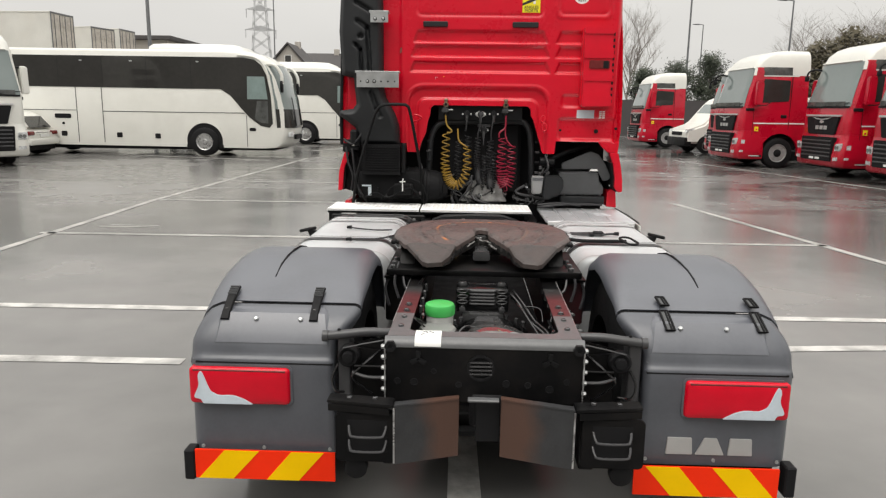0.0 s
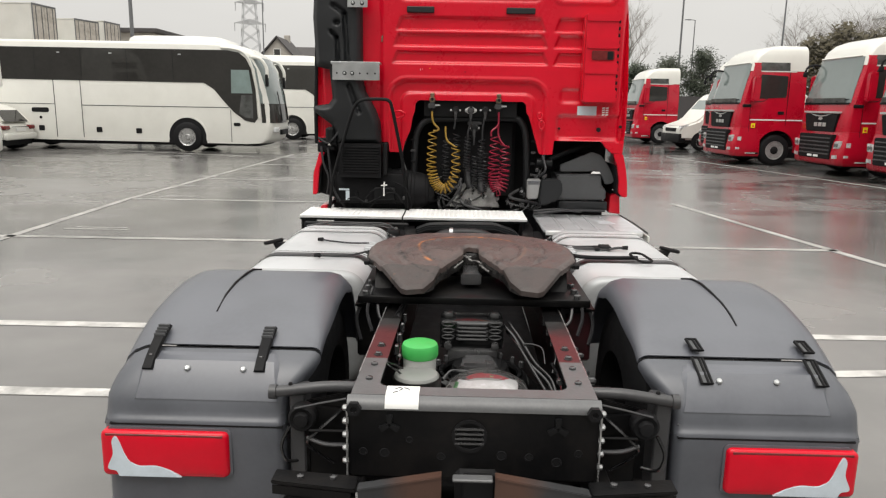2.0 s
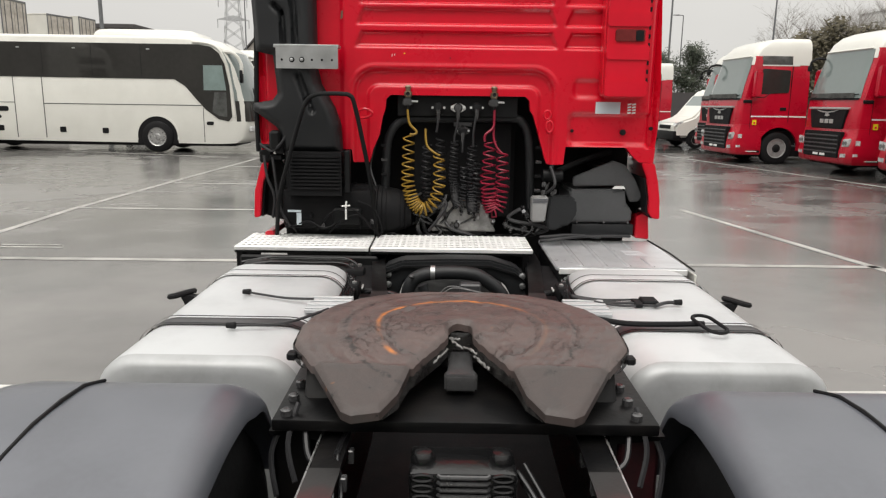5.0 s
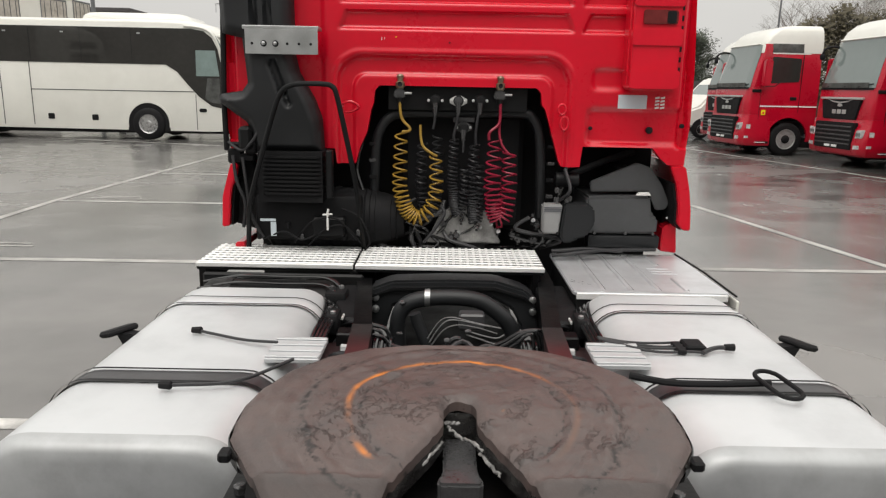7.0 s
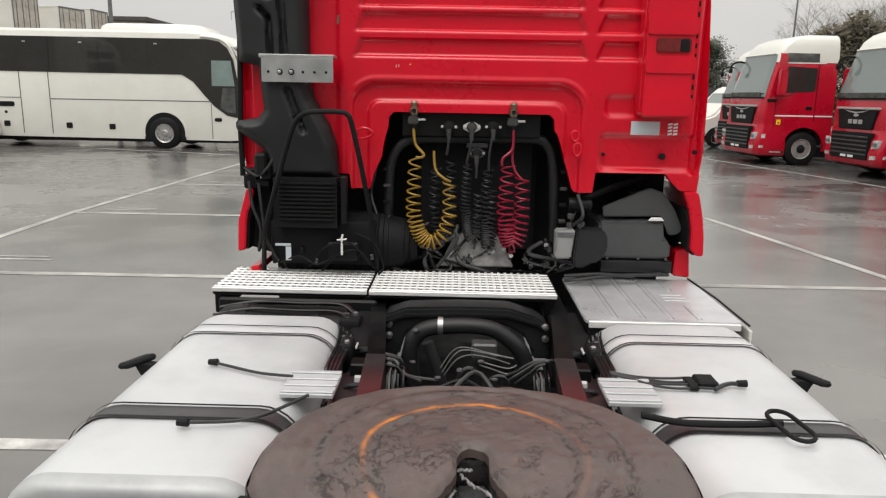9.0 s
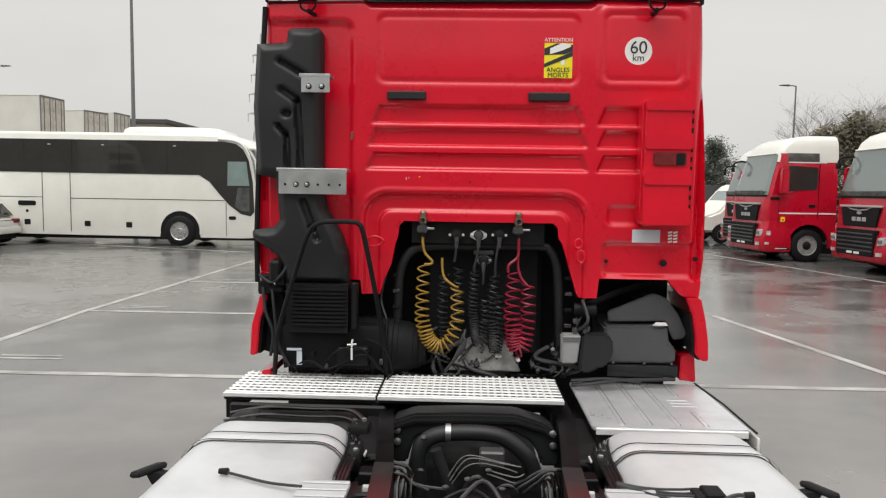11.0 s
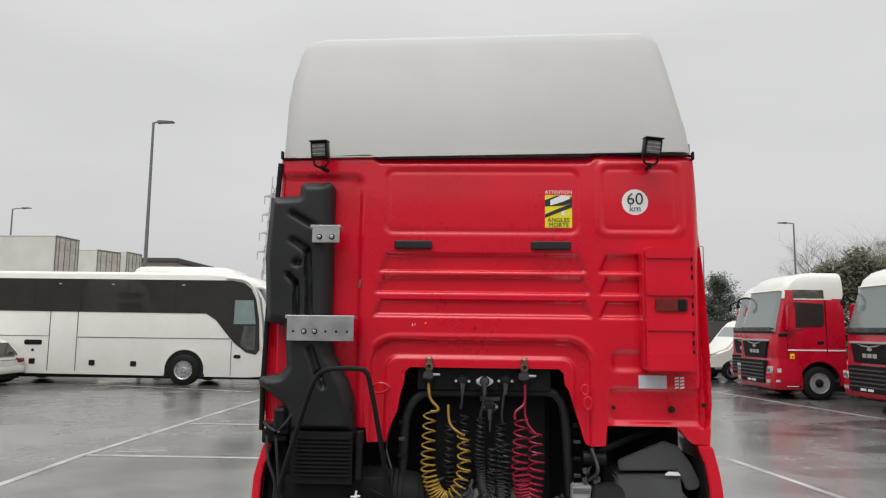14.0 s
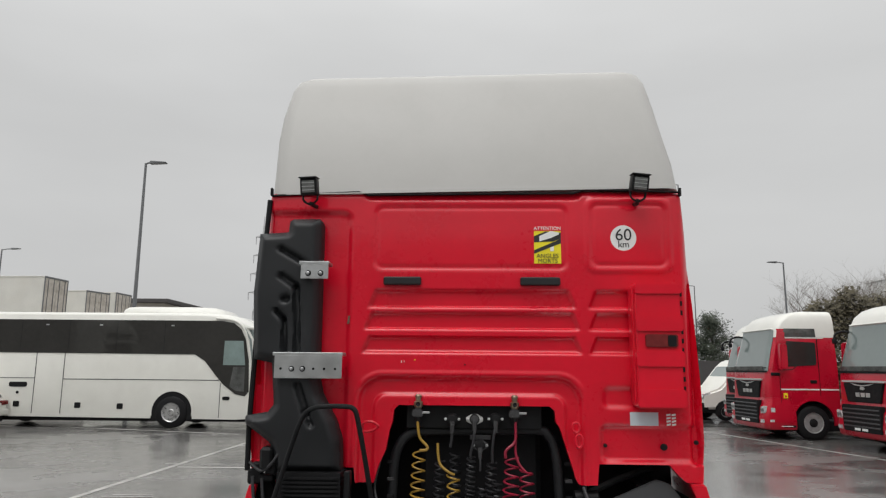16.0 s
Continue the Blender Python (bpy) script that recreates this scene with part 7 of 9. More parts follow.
for pts, mt, r in (([(-0.302, 3.48, 1.74), (-0.302, 3.48, 1.69), (-0.29, 3.475, 1.63), (-0.25, 3.47, 1.585), (-0.258, 3.465, 1.568), (-0.29, 3.465, 1.566)], YCOIL, 0.0075),
                   ([(-0.195, 3.50, 1.60), (-0.192, 3.49, 1.54), (-0.178, 3.48, 1.49), (-0.134, 3.47, 1.455), (-0.105, 3.48, 1.44)], YCOIL, 0.007),
                   ([(0.22, 3.48, 1.75), (0.223, 3.48, 1.66), (0.215, 3.475, 1.61), (0.170, 3.465, 1.57), (0.168, 3.47, 1.53)], RCOIL, 0.0075),
                   ([(0.224, 3.49, 1.66), (0.222, 3.485, 1.56), (0.240, 3.475, 1.50), (0.276, 3.465, 1.458)], RCOIL, 0.0065),
                   ([(-0.118, 3.505, 1.70), (-0.120, 3.50, 1.63), (-0.128, 3.50, 1.58)], BCOIL, 0.0075),
                   ([(0.003, 3.505, 1.70), (-0.002, 3.50, 1.62), (-0.018, 3.50, 1.55), (-0.014, 3.51, 1.52)], BCOIL, 0.0075),
                   ([(0.117, 3.505, 1.70), (0.105, 3.50, 1.63), (0.098, 3.50, 1.56), (0.10, 3.515, 1.50)], BCOIL, 0.0075),
                   ([(0.033, 3.50, 1.55), (0.034, 3.49, 1.49), (0.032, 3.49, 1.46)], BCOIL, 0.006),
                   ([(-0.08, 3.51, 1.17), (-0.06, 3.49, 1.13), (-0.10, 3.48, 1.06), (-0.17, 3.48, 0.97)], BCOIL, 0.009)):
    part("hose_lead", tube(smooth_path(pts), r, 8), mt, TRUCK)
DULLBRASS = material("dull_brass", (0.30, 0.25, 0.17), 0.35, metal=0.8, vary=0.3, scale=25, dirt=(0.10, 0.09, 0.08), dirt_amount=0.8, dirt_scale=20)
for x in (-0.302, 0.219):
    hd = part("coupling_head", prism([(x - 0.030, 1.738), (x + 0.024, 1.738), (x + 0.030, 1.760), (x + 0.018, 1.785), (x - 0.020, 1.785), (x - 0.034, 1.765)], "y", 3.462, 3.525, 0.006), CASTING, TRUCK, "grey brake hose coupling head")
    part("coupling_top", lathed([(1.783, 0.016), (1.798, 0.024), (1.818, 0.024), (1.822, 0.015), (1.838, 0.015), (1.848, 0.021), (1.858, 0.012)], "z", (x, 3.488, 0), 12), DULLBRASS, hd, "dull brass coupling top")
    part("coupling_neck", lathed([(1.705, 0.011), (1.722, 0.017), (1.740, 0.018)], "z", (x, 3.488, 0), 10), RUBBER, hd)
    part("lever", box(x + 0.022, x + 0.062, 3.465, 3.475, 1.757, 1.768, 0.002), ZINC, hd)
    part("coupling_eye", lathed([(3.460, 0.013), (3.452, 0.012), (3.455, 0.006)], "y", (x, 0, 1.808), 10), RUBBER, hd)

for x, z, mt in ((-0.118, 1.727, RUBBER), (0.003, 1.727, BRIGHT), (0.117, 1.730, RUBBER), (0.033, 1.590, CASTING)):
    sk = part("socket", lathed([(3.55, 0.032), (3.52, 0.032), (3.505, 0.025), (3.50, 0.01)], "y", (x, 0, z), 16), RUBBER, TRUCK, "round electric socket")
    part("socket_flange", prism([(x - 0.046, z - 0.010), (x - 0.014, z - 0.027), (x + 0.014, z - 0.027), (x + 0.046, z - 0.010), (x + 0.046, z + 0.010), (x + 0.014, z + 0.027), (x - 0.014, z + 0.027), (x - 0.046, z + 0.010)], "y", 3.510, 3.522, 0.002), mt, sk)
    for q in (-1, 1):
        part("socket_screw", lathed([(3.510, 0.008), (3.503, 0.007), (3.502, 0.003)], "y", (x + q * 0.036, 0, z), 8), BRIGHT if z > 1.7 else ZINC, sk)
    part("socket_cap", lathed([(3.507, 0.022), (3.498, 0.020), (3.496, 0.006)], "y", (x, 0, z), 14), GREYPAINT if mt is BRIGHT else RUBBER, sk)
    part("socket_plug", lathed([(z - 0.07, 0.010), (z - 0.03, 0.014), (z - 0.01, 0.015)], "z", (x, 3.505, 0), 12), CASTING, sk)
part("socket_bracket", box(-0.022, 0.092, 3.56, 3.575, 1.615, 1.64, 0.003), GREYPAINT, TRUCK, "grey socket bracket")
part("dim_bracket", box(0.215, 0.345, 3.562, 3.575, 1.68, 1.79, 0.004), GREYPAINT, TRUCK, "dark grey plate beside the couplings")
part("gearbox_housing", lathed([(3.60, 0.05), (3.62, 0.15), (3.75, 0.17), (3.90, 0.17)], "y", (0.06, 0, 1.0), 20), GREYPAINT, TRUCK, "grey cast housing")
part("housing_plate", prism([(-0.16, 0.95), (0.26, 0.95), (0.17, 1.13), (0.10, 1.16), (0.0, 1.16), (-0.08, 1.12)], "y", 3.58, 3.60, 0.008), CASTPL, TRUCK, "grey cast plate")
random.seed(8)
for k in range(16):
    x = random.uniform(-0.42, 0.46)
    z = random.uniform(1.0, 1.2)
    pts = [(x, 3.6, z), (x + random.uniform(-0.12, 0.12), 3.56, z - 0.06), (x + random.uniform(-0.2, 0.2), 3.58, z - 0.12), (x + random.uniform(-0.25, 0.25), 3.62, 0.92)]
    part("pipe", tube(smooth_path(pts), random.uniform(0.006, 0.014), 8), GLOSSCABLE if k % 3 else GREYPAINT, TRUCK)
for k in range(14):
    x, z = random.uniform(-0.40, 0.46), random.uniform(0.97, 1.13)
    un = part("pipe_union", lathed([(3.55, 0.012), (3.565, 0.020), (3.59, 0.020), (3.60, 0.012)], "y", (x, 0, z), 8), CHROME if k % 4 == 0 else CASTING, TRUCK, "small pipe union")
    part("union_nut", lathed([(z - 0.03, 0.010), (z + 0.03, 0.010)], "z", (x, 3.585, 0), 6), CASTING, un)
for x in (-0.10, 0.02, 0.14, 0.20):
    part("plate_bolt", lathed([(3.582, 0.012), (3.572, 0.012), (3.57, 0.006)], "y", (x, 0, 1.0 + 0.3 * abs(x)), 6), ZINC, TRUCK)
for s, x in ((-1, -0.455), (1, 0.515)):
    for k in range(5):
        part("hoop_clip", box(x - 0.02, x + 0.02, 3.575, 3.60, 1.12 + 0.09 * k, 1.14 + 0.09 * k, 0.003), CASTING if k % 2 else RUBBER, TRUCK)
    part("side_hose", tube(smooth_path([(x + s * 0.06, 3.62, 1.50), (x + s * 0.09, 3.60, 1.35), (x + s * 0.05, 3.58, 1.2), (x + s * 0.08, 3.6, 1.05), (x, 3.6, 0.95)]), 0.011, 8), GLOSSCABLE, TRUCK)
# black block added so that the depth of the opening stays dark
part("opening_dark_fill", box(-0.30, 0.38, 3.72, 3.94, 1.0, 1.66, 0.03), RUBBER, TRUCK)

# ---- lower corner of the cab: wheel arch, boxes, red flares ----
flares = {1: [(1.125, 1.412), (1.203, 1.412), (1.233, 1.29), (1.250, 1.18), (1.256, 1.072), (1.218, 1.072), (1.185, 1.108), (1.184, 1.20), (1.163, 1.319)],
          -1: [(-1.150, 1.385), (-1.189, 1.385), (-1.217, 1.287), (-1.239, 1.212), (-1.248, 1.044), (-1.209, 1.052), (-1.196, 1.20), (-1.187, 1.26), (-1.165, 1.31)]}
for s in (-1, 1):
    flare = part("cab_side_flare", prism(flares[s], "y", 3.43, 3.475, 0.006), RED, TRUCK, "red cab side skirt")
    outer, inner = flares[s][1:5], flares[s][5:]
    part("skirt_shell", prism(outer + [(x - s * 0.012, z) for x, z in reversed(outer)], "y", 3.475, 4.3), RED, flare)
    part("arch_liner", prism([(x + s * 0.004, z) for x, z in inner] + [(x - s * 0.012, z) for x, z in reversed(inner)], "y", 3.462, 4.25), RUBBER, flare, "black inner liner")
    liner = arc(0.94, 1.12, 0.262, -12, 100, 10) + arc(0.94, 1.12, 0.235, 100, -12, 10)
    part("wheel_arch", prism([(s * x, z) for x, z in liner], "y", 3.66, 4.25), RUBBER, TRUCK, "black wheel arch liner")
    part("arch_back", box(s * 0.60, s * 1.18, 4.0, 4.02, 0.6, 1.48), RUBBER, TRUCK)
part("step_skirt", prism([(1.150, 0.925), (1.242, 0.915), (1.226, 1.096), (1.155, 1.063)], "y", 3.58, 4.3, 0.006), RED, TRUCK, "red step skirt")
part("step_skirt", prism([(-1.135, 0.925), (-1.195, 0.920), (-1.190, 0.955), (-1.14, 0.96)], "y", 3.46, 4.3, 0.006), RED, TRUCK)
part("skirt_trim", tube([(1.165, 3.57, 1.118), (1.205, 3.57, 1.098), (1.232, 3.57, 1.083)], 0.005, 6), PAPER, TRUCK, "thin pale trim edge")
part("grey_baffle", prism([(0.735, 1.308), (0.742, 1.252), (1.055, 1.259), (1.106, 1.155), (1.157, 1.161), (1.179, 1.193), (1.129, 1.30), (1.06, 1.391), (0.985, 1.416)], "y", 3.575, 3.60, 0.006), BAFFLE, TRUCK, "dark grey plastic baffle over the tank")
part("urea_tank", prism([(0.715, 1.03), (1.105, 1.033), (1.107, 1.12), (1.070, 1.140), (1.055, 1.240), (0.712, 1.233)], "y", 3.52, 3.95, 0.012), BAFFLE, TRUCK, "dark grey plastic tank")
part("tank_ledge", box(0.73, 1.12, 3.51, 3.60, 0.955, 1.022, 0.008, 2), INTAKE, TRUCK, "black tank ledge")
for x in (0.76, 0.93, 1.08):
    part("ledge_stud", lathed([(3.512, 0.008), (3.500, 0.008), (3.498, 0.004)], "y", (x, 0, 1.037), 8), CASTING, TRUCK)
part("white_clip", prism([(0.972, 1.248), (1.052, 1.248), (1.040, 1.264), (0.988, 1.264)], "y", 3.50, 3.518), PAPER, TRUCK, "small white clip")
md = part("control_module", prism([(0.575, 1.206), (0.700, 1.210), (0.735, 1.185), (0.742, 1.105), (0.700, 1.03), (0.645, 1.02), (0.630, 0.998), (0.572, 0.996), (0.558, 1.05)], "y", 3.41, 3.50, 0.010), INTAKE, TRUCK, "black plastic control module")
part("side_cover", prism([(0.462, 1.200), (0.566, 1.203), (0.548, 1.046), (0.466, 1.043)], "y", 3.415, 3.50, 0.008), COVERGREY, md, "light grey ribbed cover")
for k in range(3):
    part("cover_rib", box(0.468, 0.560, 3.411, 3.417, 1.165 + 0.010 * k, 1.169 + 0.010 * k), PLASTIC, md)
for x, z in ((0.533, 1.225), (0.590, 1.222), (0.535, 1.275), (0.602, 1.232)):
    part("module_plug", lathed([(z - 0.014, 0.012), (z, 0.016), (z + 0.014, 0.013), (z + 0.016, 0.004)], "z", (x, 3.44, 0), 10), CASTING, md)
part("strut", tube([(0.56, 3.63, 1.31), (0.80, 3.66, 1.41), (0.99, 3.70, 1.47)], 0.024, 8), BLACK, TRUCK)
part("valve", lathed([(0.54, 0.04), (0.66, 0.04), (0.67, 0.02)], "x", (0, 3.55, 1.32), 12), BLACK, TRUCK)
for pts in ([(0.52, 3.42, 0.95), (0.7, 3.40, 0.97), (0.9, 3.44, 0.95)], [(0.55, 3.45, 1.22), (0.60, 3.42, 1.28), (0.58, 3.5, 1.38)], [(0.52, 3.4, 0.93), (0.62, 3.37, 0.95), (0.80, 3.42, 0.96), (1.1, 3.5, 0.95)]):
    part("cable", tube(smooth_path(pts), 0.010, 8), BCOIL, TRUCK)
part("hinge_block", box(-1.13, -1.06, 3.38, 3.50, 1.46, 1.58, 0.015), BLACK, TRUCK)
part("left_corner_panel", prism([(-1.22, 1.05), (-1.05, 1.0), (-1.02, 1.25), (-1.12, 1.42), (-1.20, 1.42)], "y", 3.55, 3.60, 0.01), RUBBER, TRUCK)
for x0, x1, z0, z1, y0 in ((-1.205, -1.13, 1.385, 1.46, 3.44), (-1.14, -1.06, 1.40, 1.435, 3.42), (-1.10, -1.045, 1.44, 1.50, 3.40), (-1.19, -1.10, 1.47, 1.495, 3.43)):
    part("cab_lock", box(x0, x1, y0, 3.50, z0, z1, 0.008), RUBBER, TRUCK, "black cab lock bracket")
for pts in ([(-1.19, 3.42, 1.50), (-1.12, 3.40, 1.46), (-1.06, 3.38, 1.50), (-1.02, 3.38, 1.56)], [(-1.17, 3.42, 1.43), (-1.15, 3.40, 1.30), (-1.11, 3.40, 1.18), (-1.13, 3.42, 1.05)], [(-1.12, 3.42, 1.42), (-1.10, 3.40, 1.28), (-1.08, 3.40, 1.12), (-1.02, 3.40, 1.00)]):
    part("cable", tube(smooth_path(pts), 0.009, 8), BCOIL, TRUCK)
for s in (-1, 1):
    wheel(TRUCK, s * 0.86, s * 1.17, 4.55, 0.50)


# ---- parked coaches ----
CLEARDARK = material("dim_glass", (0.085, 0.088, 0.085), 0.06, vary=0.6, scale=3.0)


def coach(m, label):
    C = thing("coach", m, label, "coach", "parked coaches")
    prof = [(-12.4, 0.38), (-0.62, 0.30), (-0.15, 0.33), (0.08, 0.50), (0.18, 1.0), (0.16, 1.6), (0.04, 2.2), (-0.16, 2.9), (-0.42, 3.35), (-0.85, 3.62), (-1.3, 3.74), (-2.2, 3.77), (-12.1, 3.77), (-12.38, 3.5)]
    bm = bmesh.new()
    # bowed front: the nose is pulled back towards the sides
    rows = [(0.0, 0.30, 0.10), (0.03, 0.22, 0.04), (0.10, 0.15, 0.0), (0.5, 0.05, 0.0), (1.25, 0.0, 0.0), (2.0, 0.05, 0.0), (2.4, 0.15, 0.0), (2.47, 0.22, 0.04), (2.5, 0.30, 0.10)]
    loft(bm, [[(min(x, max(x - back, -13)) if x > -1.5 else x, y, z - (drop if z > 3.6 else drop * 0.3 if z > 3.4 else 0)) for x, z in prof] for y, back, drop in rows])
    body = part("body", bm, WHITE, C, "white coach body", sharp=50)
    glass = [(-12.2, 2.43), (-2.35, 2.40), (-2.0, 2.18), (-1.65, 1.75), (-1.35, 1.42), (-0.95, 1.12), (-0.62, 1.05), (-0.50, 1.2), (-0.55, 2.2), (-0.68, 2.9), (-0.85, 3.25), (-1.1, 3.45), (-1.5, 3.52), (-12.2, 3.52)]
    band = part("window_band", prism(glass, "y", -0.014, 0.03), DARKGLASS, C, "dark tinted side glazing")
    for x in (-3.4, -5.0, -6.6, -8.2, -9.8):
        part("pane_joint", box(x - 0.008, x + 0.008, -0.016, 0.0, 2.45, 3.5), RUBBER, band)
    part("front_door_pane", prism([(-1.40, 2.06), (-0.66, 2.06), (-0.76, 2.86), (-1.38, 2.86)], "y", -0.02, 0.0), DOORGLASS, band, "lighter pane of the front door")
    part("lower_door_pane", prism([(-1.15, 1.36), (-0.92, 1.22), (-0.66, 1.20), (-0.66, 2.0), (-1.05, 2.0)], "y", -0.02, 0.0), CLEARDARK, band, "dim lower pane of the front door")
    part("a_pillar", tube(smooth_path([(-1.7, -0.01, 3.60), (-1.1, -0.01, 3.53), (-0.78, -0.01, 3.28), (-0.60, -0.01, 2.8), (-0.47, -0.005, 2.0), (-0.42, 0.0, 1.2)], 5), 0.045, 8), WHITE, C, "white curved front pillar")
    wind = bmesh.new()
    ys = (-0.014, 0.03, 0.10, 0.50, 1.25, 2.0, 2.40, 2.47, 2.514)
    loft(wind, [[(x, y, z) for x, y in zip(xs + xs[-2::-1], ys)] for z, xs in ((1.25, (-0.36, -0.02, 0.05, 0.15, 0.20)), (2.0, (-0.42, -0.11, -0.04, 0.06, 0.11)), (2.9, (-0.56, -0.35, -0.28, -0.18, -0.13)), (3.30, (-0.78, -0.59, -0.51, -0.41, -0.36)))], close=False)
    part("windscreen", wind, SKYGLASS, C, "large curved windscreen", sharp=60)
    low = bmesh.new()
    loft(low, [[(x + 0.006, y * 1.004 - 0.004, z) for x, y in zip(xs + xs[-2::-1], ys)] for z, xs in ((1.05, (-0.36, -0.01, 0.06, 0.16, 0.21)), (1.25, (-0.36, -0.02, 0.05, 0.155, 0.205)), (1.72, (-0.39, -0.07, 0.005, 0.10, 0.15)))], close=False)
    part("windscreen_foot", low, DARKGLASS, C, "dark lower part of the windscreen", sharp=60)
    for y in (0.75, 1.75):
        part("wiper", tube([(0.20, y, 1.12), (0.16, y - 0.1, 1.6), (0.10, y - 0.25, 2.15)], 0.018, 6), RUBBER, C)
    for y in (0.35, 2.15):
        part("headlamp", box(-0.02, 0.17, y - 0.2, y + 0.2, 0.72, 0.90, 0.03, 2), HEADL, C, "clear headlamp")
    part("front_grille", box(0.1, 0.19, 0.75, 1.75, 0.62, 0.80, 0.01), RUBBER, C)
    for y in (-0.12, 2.62):
        part("mirror", tube(smooth_path([(-0.75, 0.1 if y < 1 else 2.4, 3.3), (-0.35, y, 3.25), (-0.12, y, 2.95), (-0.10, y, 2.6)]), 0.06, 8), WHITE, C, "white hanging mirror arm")
        part("mirror_glass", box(-0.16, -0.06, y - 0.10, y + 0.10, 2.30, 2.72, 0.04, 2), BLACK, C, "black mirror head")
    hump = bmesh.new()
    loft(hump, [[(x, y, z) for x, y in rounded(-5.1 + i, -1.55 - i * 2.2, 0.3 + i * 0.6, 2.2 - i * 0.6, 0.25, 4)] for i, z in ((0, 3.76), (0.05, 3.90), (0.16, 3.98), (0.4, 4.01))])
    part("roof_unit", hump, WHITE, C, "white roof air unit", sharp=50)
    for x in (-7.62, -6.68):
        part("door_gap", box(x - 0.012, x + 0.012, -0.006, 0.02, 0.45, 2.42), GREYPAINT, C)
    part("crease", box(-6.66, -1.5, -0.006, 0.02, 1.55, 1.575), GREYPAINT, C)
    part("crease", box(-12.3, -7.64, -0.006, 0.02, 1.58, 1.60), GREYPAINT, C)
    part("door_gap", box(-1.46, -1.44, -0.006, 0.02, 0.36, 1.48), GREYPAINT, C)
    part("air_slot", prism(rounded(-8.45, -7.85, 1.30, 1.46, 0.06), "y", -0.012, 0.01), RUBBER, C, "black slotted vent")
    part("door_grip", prism(rounded(-1.36, -1.12, 0.92, 1.04, 0.05), "y", -0.012, 0.01), RUBBER, C)
    for x, z in ((-6.12, 0.72), (-4.72, 0.70), (-8.15, 0.75)):
        part("locker_grip", prism(rounded(x - 0.10, x + 0.10, z - 0.09, z + 0.09, 0.03), "y", -0.012, 0.01), RUBBER, C)
    part("filler_dot", lathed([(-0.01, 0.05), (0.01, 0.05)], "y", (-8.15, 0, 1.12), 10), RUBBER, C)
    for x in (-3.0, -9.15):
        part("wheel_well", prism([(x - 0.68, 0.28)] + arc(x, 0.53, 0.66, 180, 0, 16) + [(x + 0.68, 0.28)], "y", -0.010, 0.4), RUBBER, C)
        part("arch_lip", prism(arc(x, 0.53, 0.72, 190, -10, 18) + arc(x, 0.53, 0.66, -10, 190, 18), "y", -0.025, 0.02), WHITE, C)
        for y in (-0.09, 2.28):
            ty = part("wheel", lathed([(y + 0.15, 0.28), (y, 0.30), (y, 0.45), (y + 0.04, 0.51), (y + 0.27, 0.51), (y + 0.31, 0.45), (y + 0.31, 0.30), (y + 0.16, 0.28)], "y", (x, 0, 0.52), 28), RUBBER, C)
            o = y if y < 1 else y + 0.31
            i = 1 if y < 1 else -1
            rim = part("rim", lathed([(o - i * 0.01, 0.005), (o - i * 0.008, 0.085), (o + i * 0.02, 0.11), (o + i * 0.055, 0.15), (o + i * 0.03, 0.20), (o + i * 0.045, 0.255), (o + i * 0.01, 0.285), (o - i * 0.004, 0.305), (o + i * 0.02, 0.31)], "y", (x, 0, 0.52), 30), ALLOY, ty, "polished alloy rim")
            for k in range(10):
                a = 2 * math.pi * k / 10
                part("hand_hole", lathed([(o + i * 0.035, 0.050), (o + i * 0.022, 0.050), (o + i * 0.020, 0.020)], "y", (x + 0.222 * math.cos(a), 0, 0.52 + 0.222 * math.sin(a)), 8), RUBBER, rim)
                part("wheel_nut", lathed([(o + i * 0.05, 0.015), (o + i * 0.01, 0.014)], "y", (x + 0.145 * math.cos(a), 0, 0.52 + 0.145 * math.sin(a)), 6), RIM, rim)
    part("underfloor", box(-12.2, -0.5, 0.15, 2.35, 0.22, 0.40), RUBBER, C)
    for x in (-3.2, -5.6, -7.4):
        part("roof_marker", box(x, x + 0.10, -0.018, 0.0, 3.33, 3.37), ZINC, band)
    return C


A_COACH = coach(pose(-5.78, 26.1, 0, 0, 0, 0.4), "white touring coach with dark tinted windows and polished wheels")
copy_thing(A_COACH, pose(-4.05, 35.5, 0, 0, 0, 0.4))["label"] = "second white touring coach parked behind the first coach"


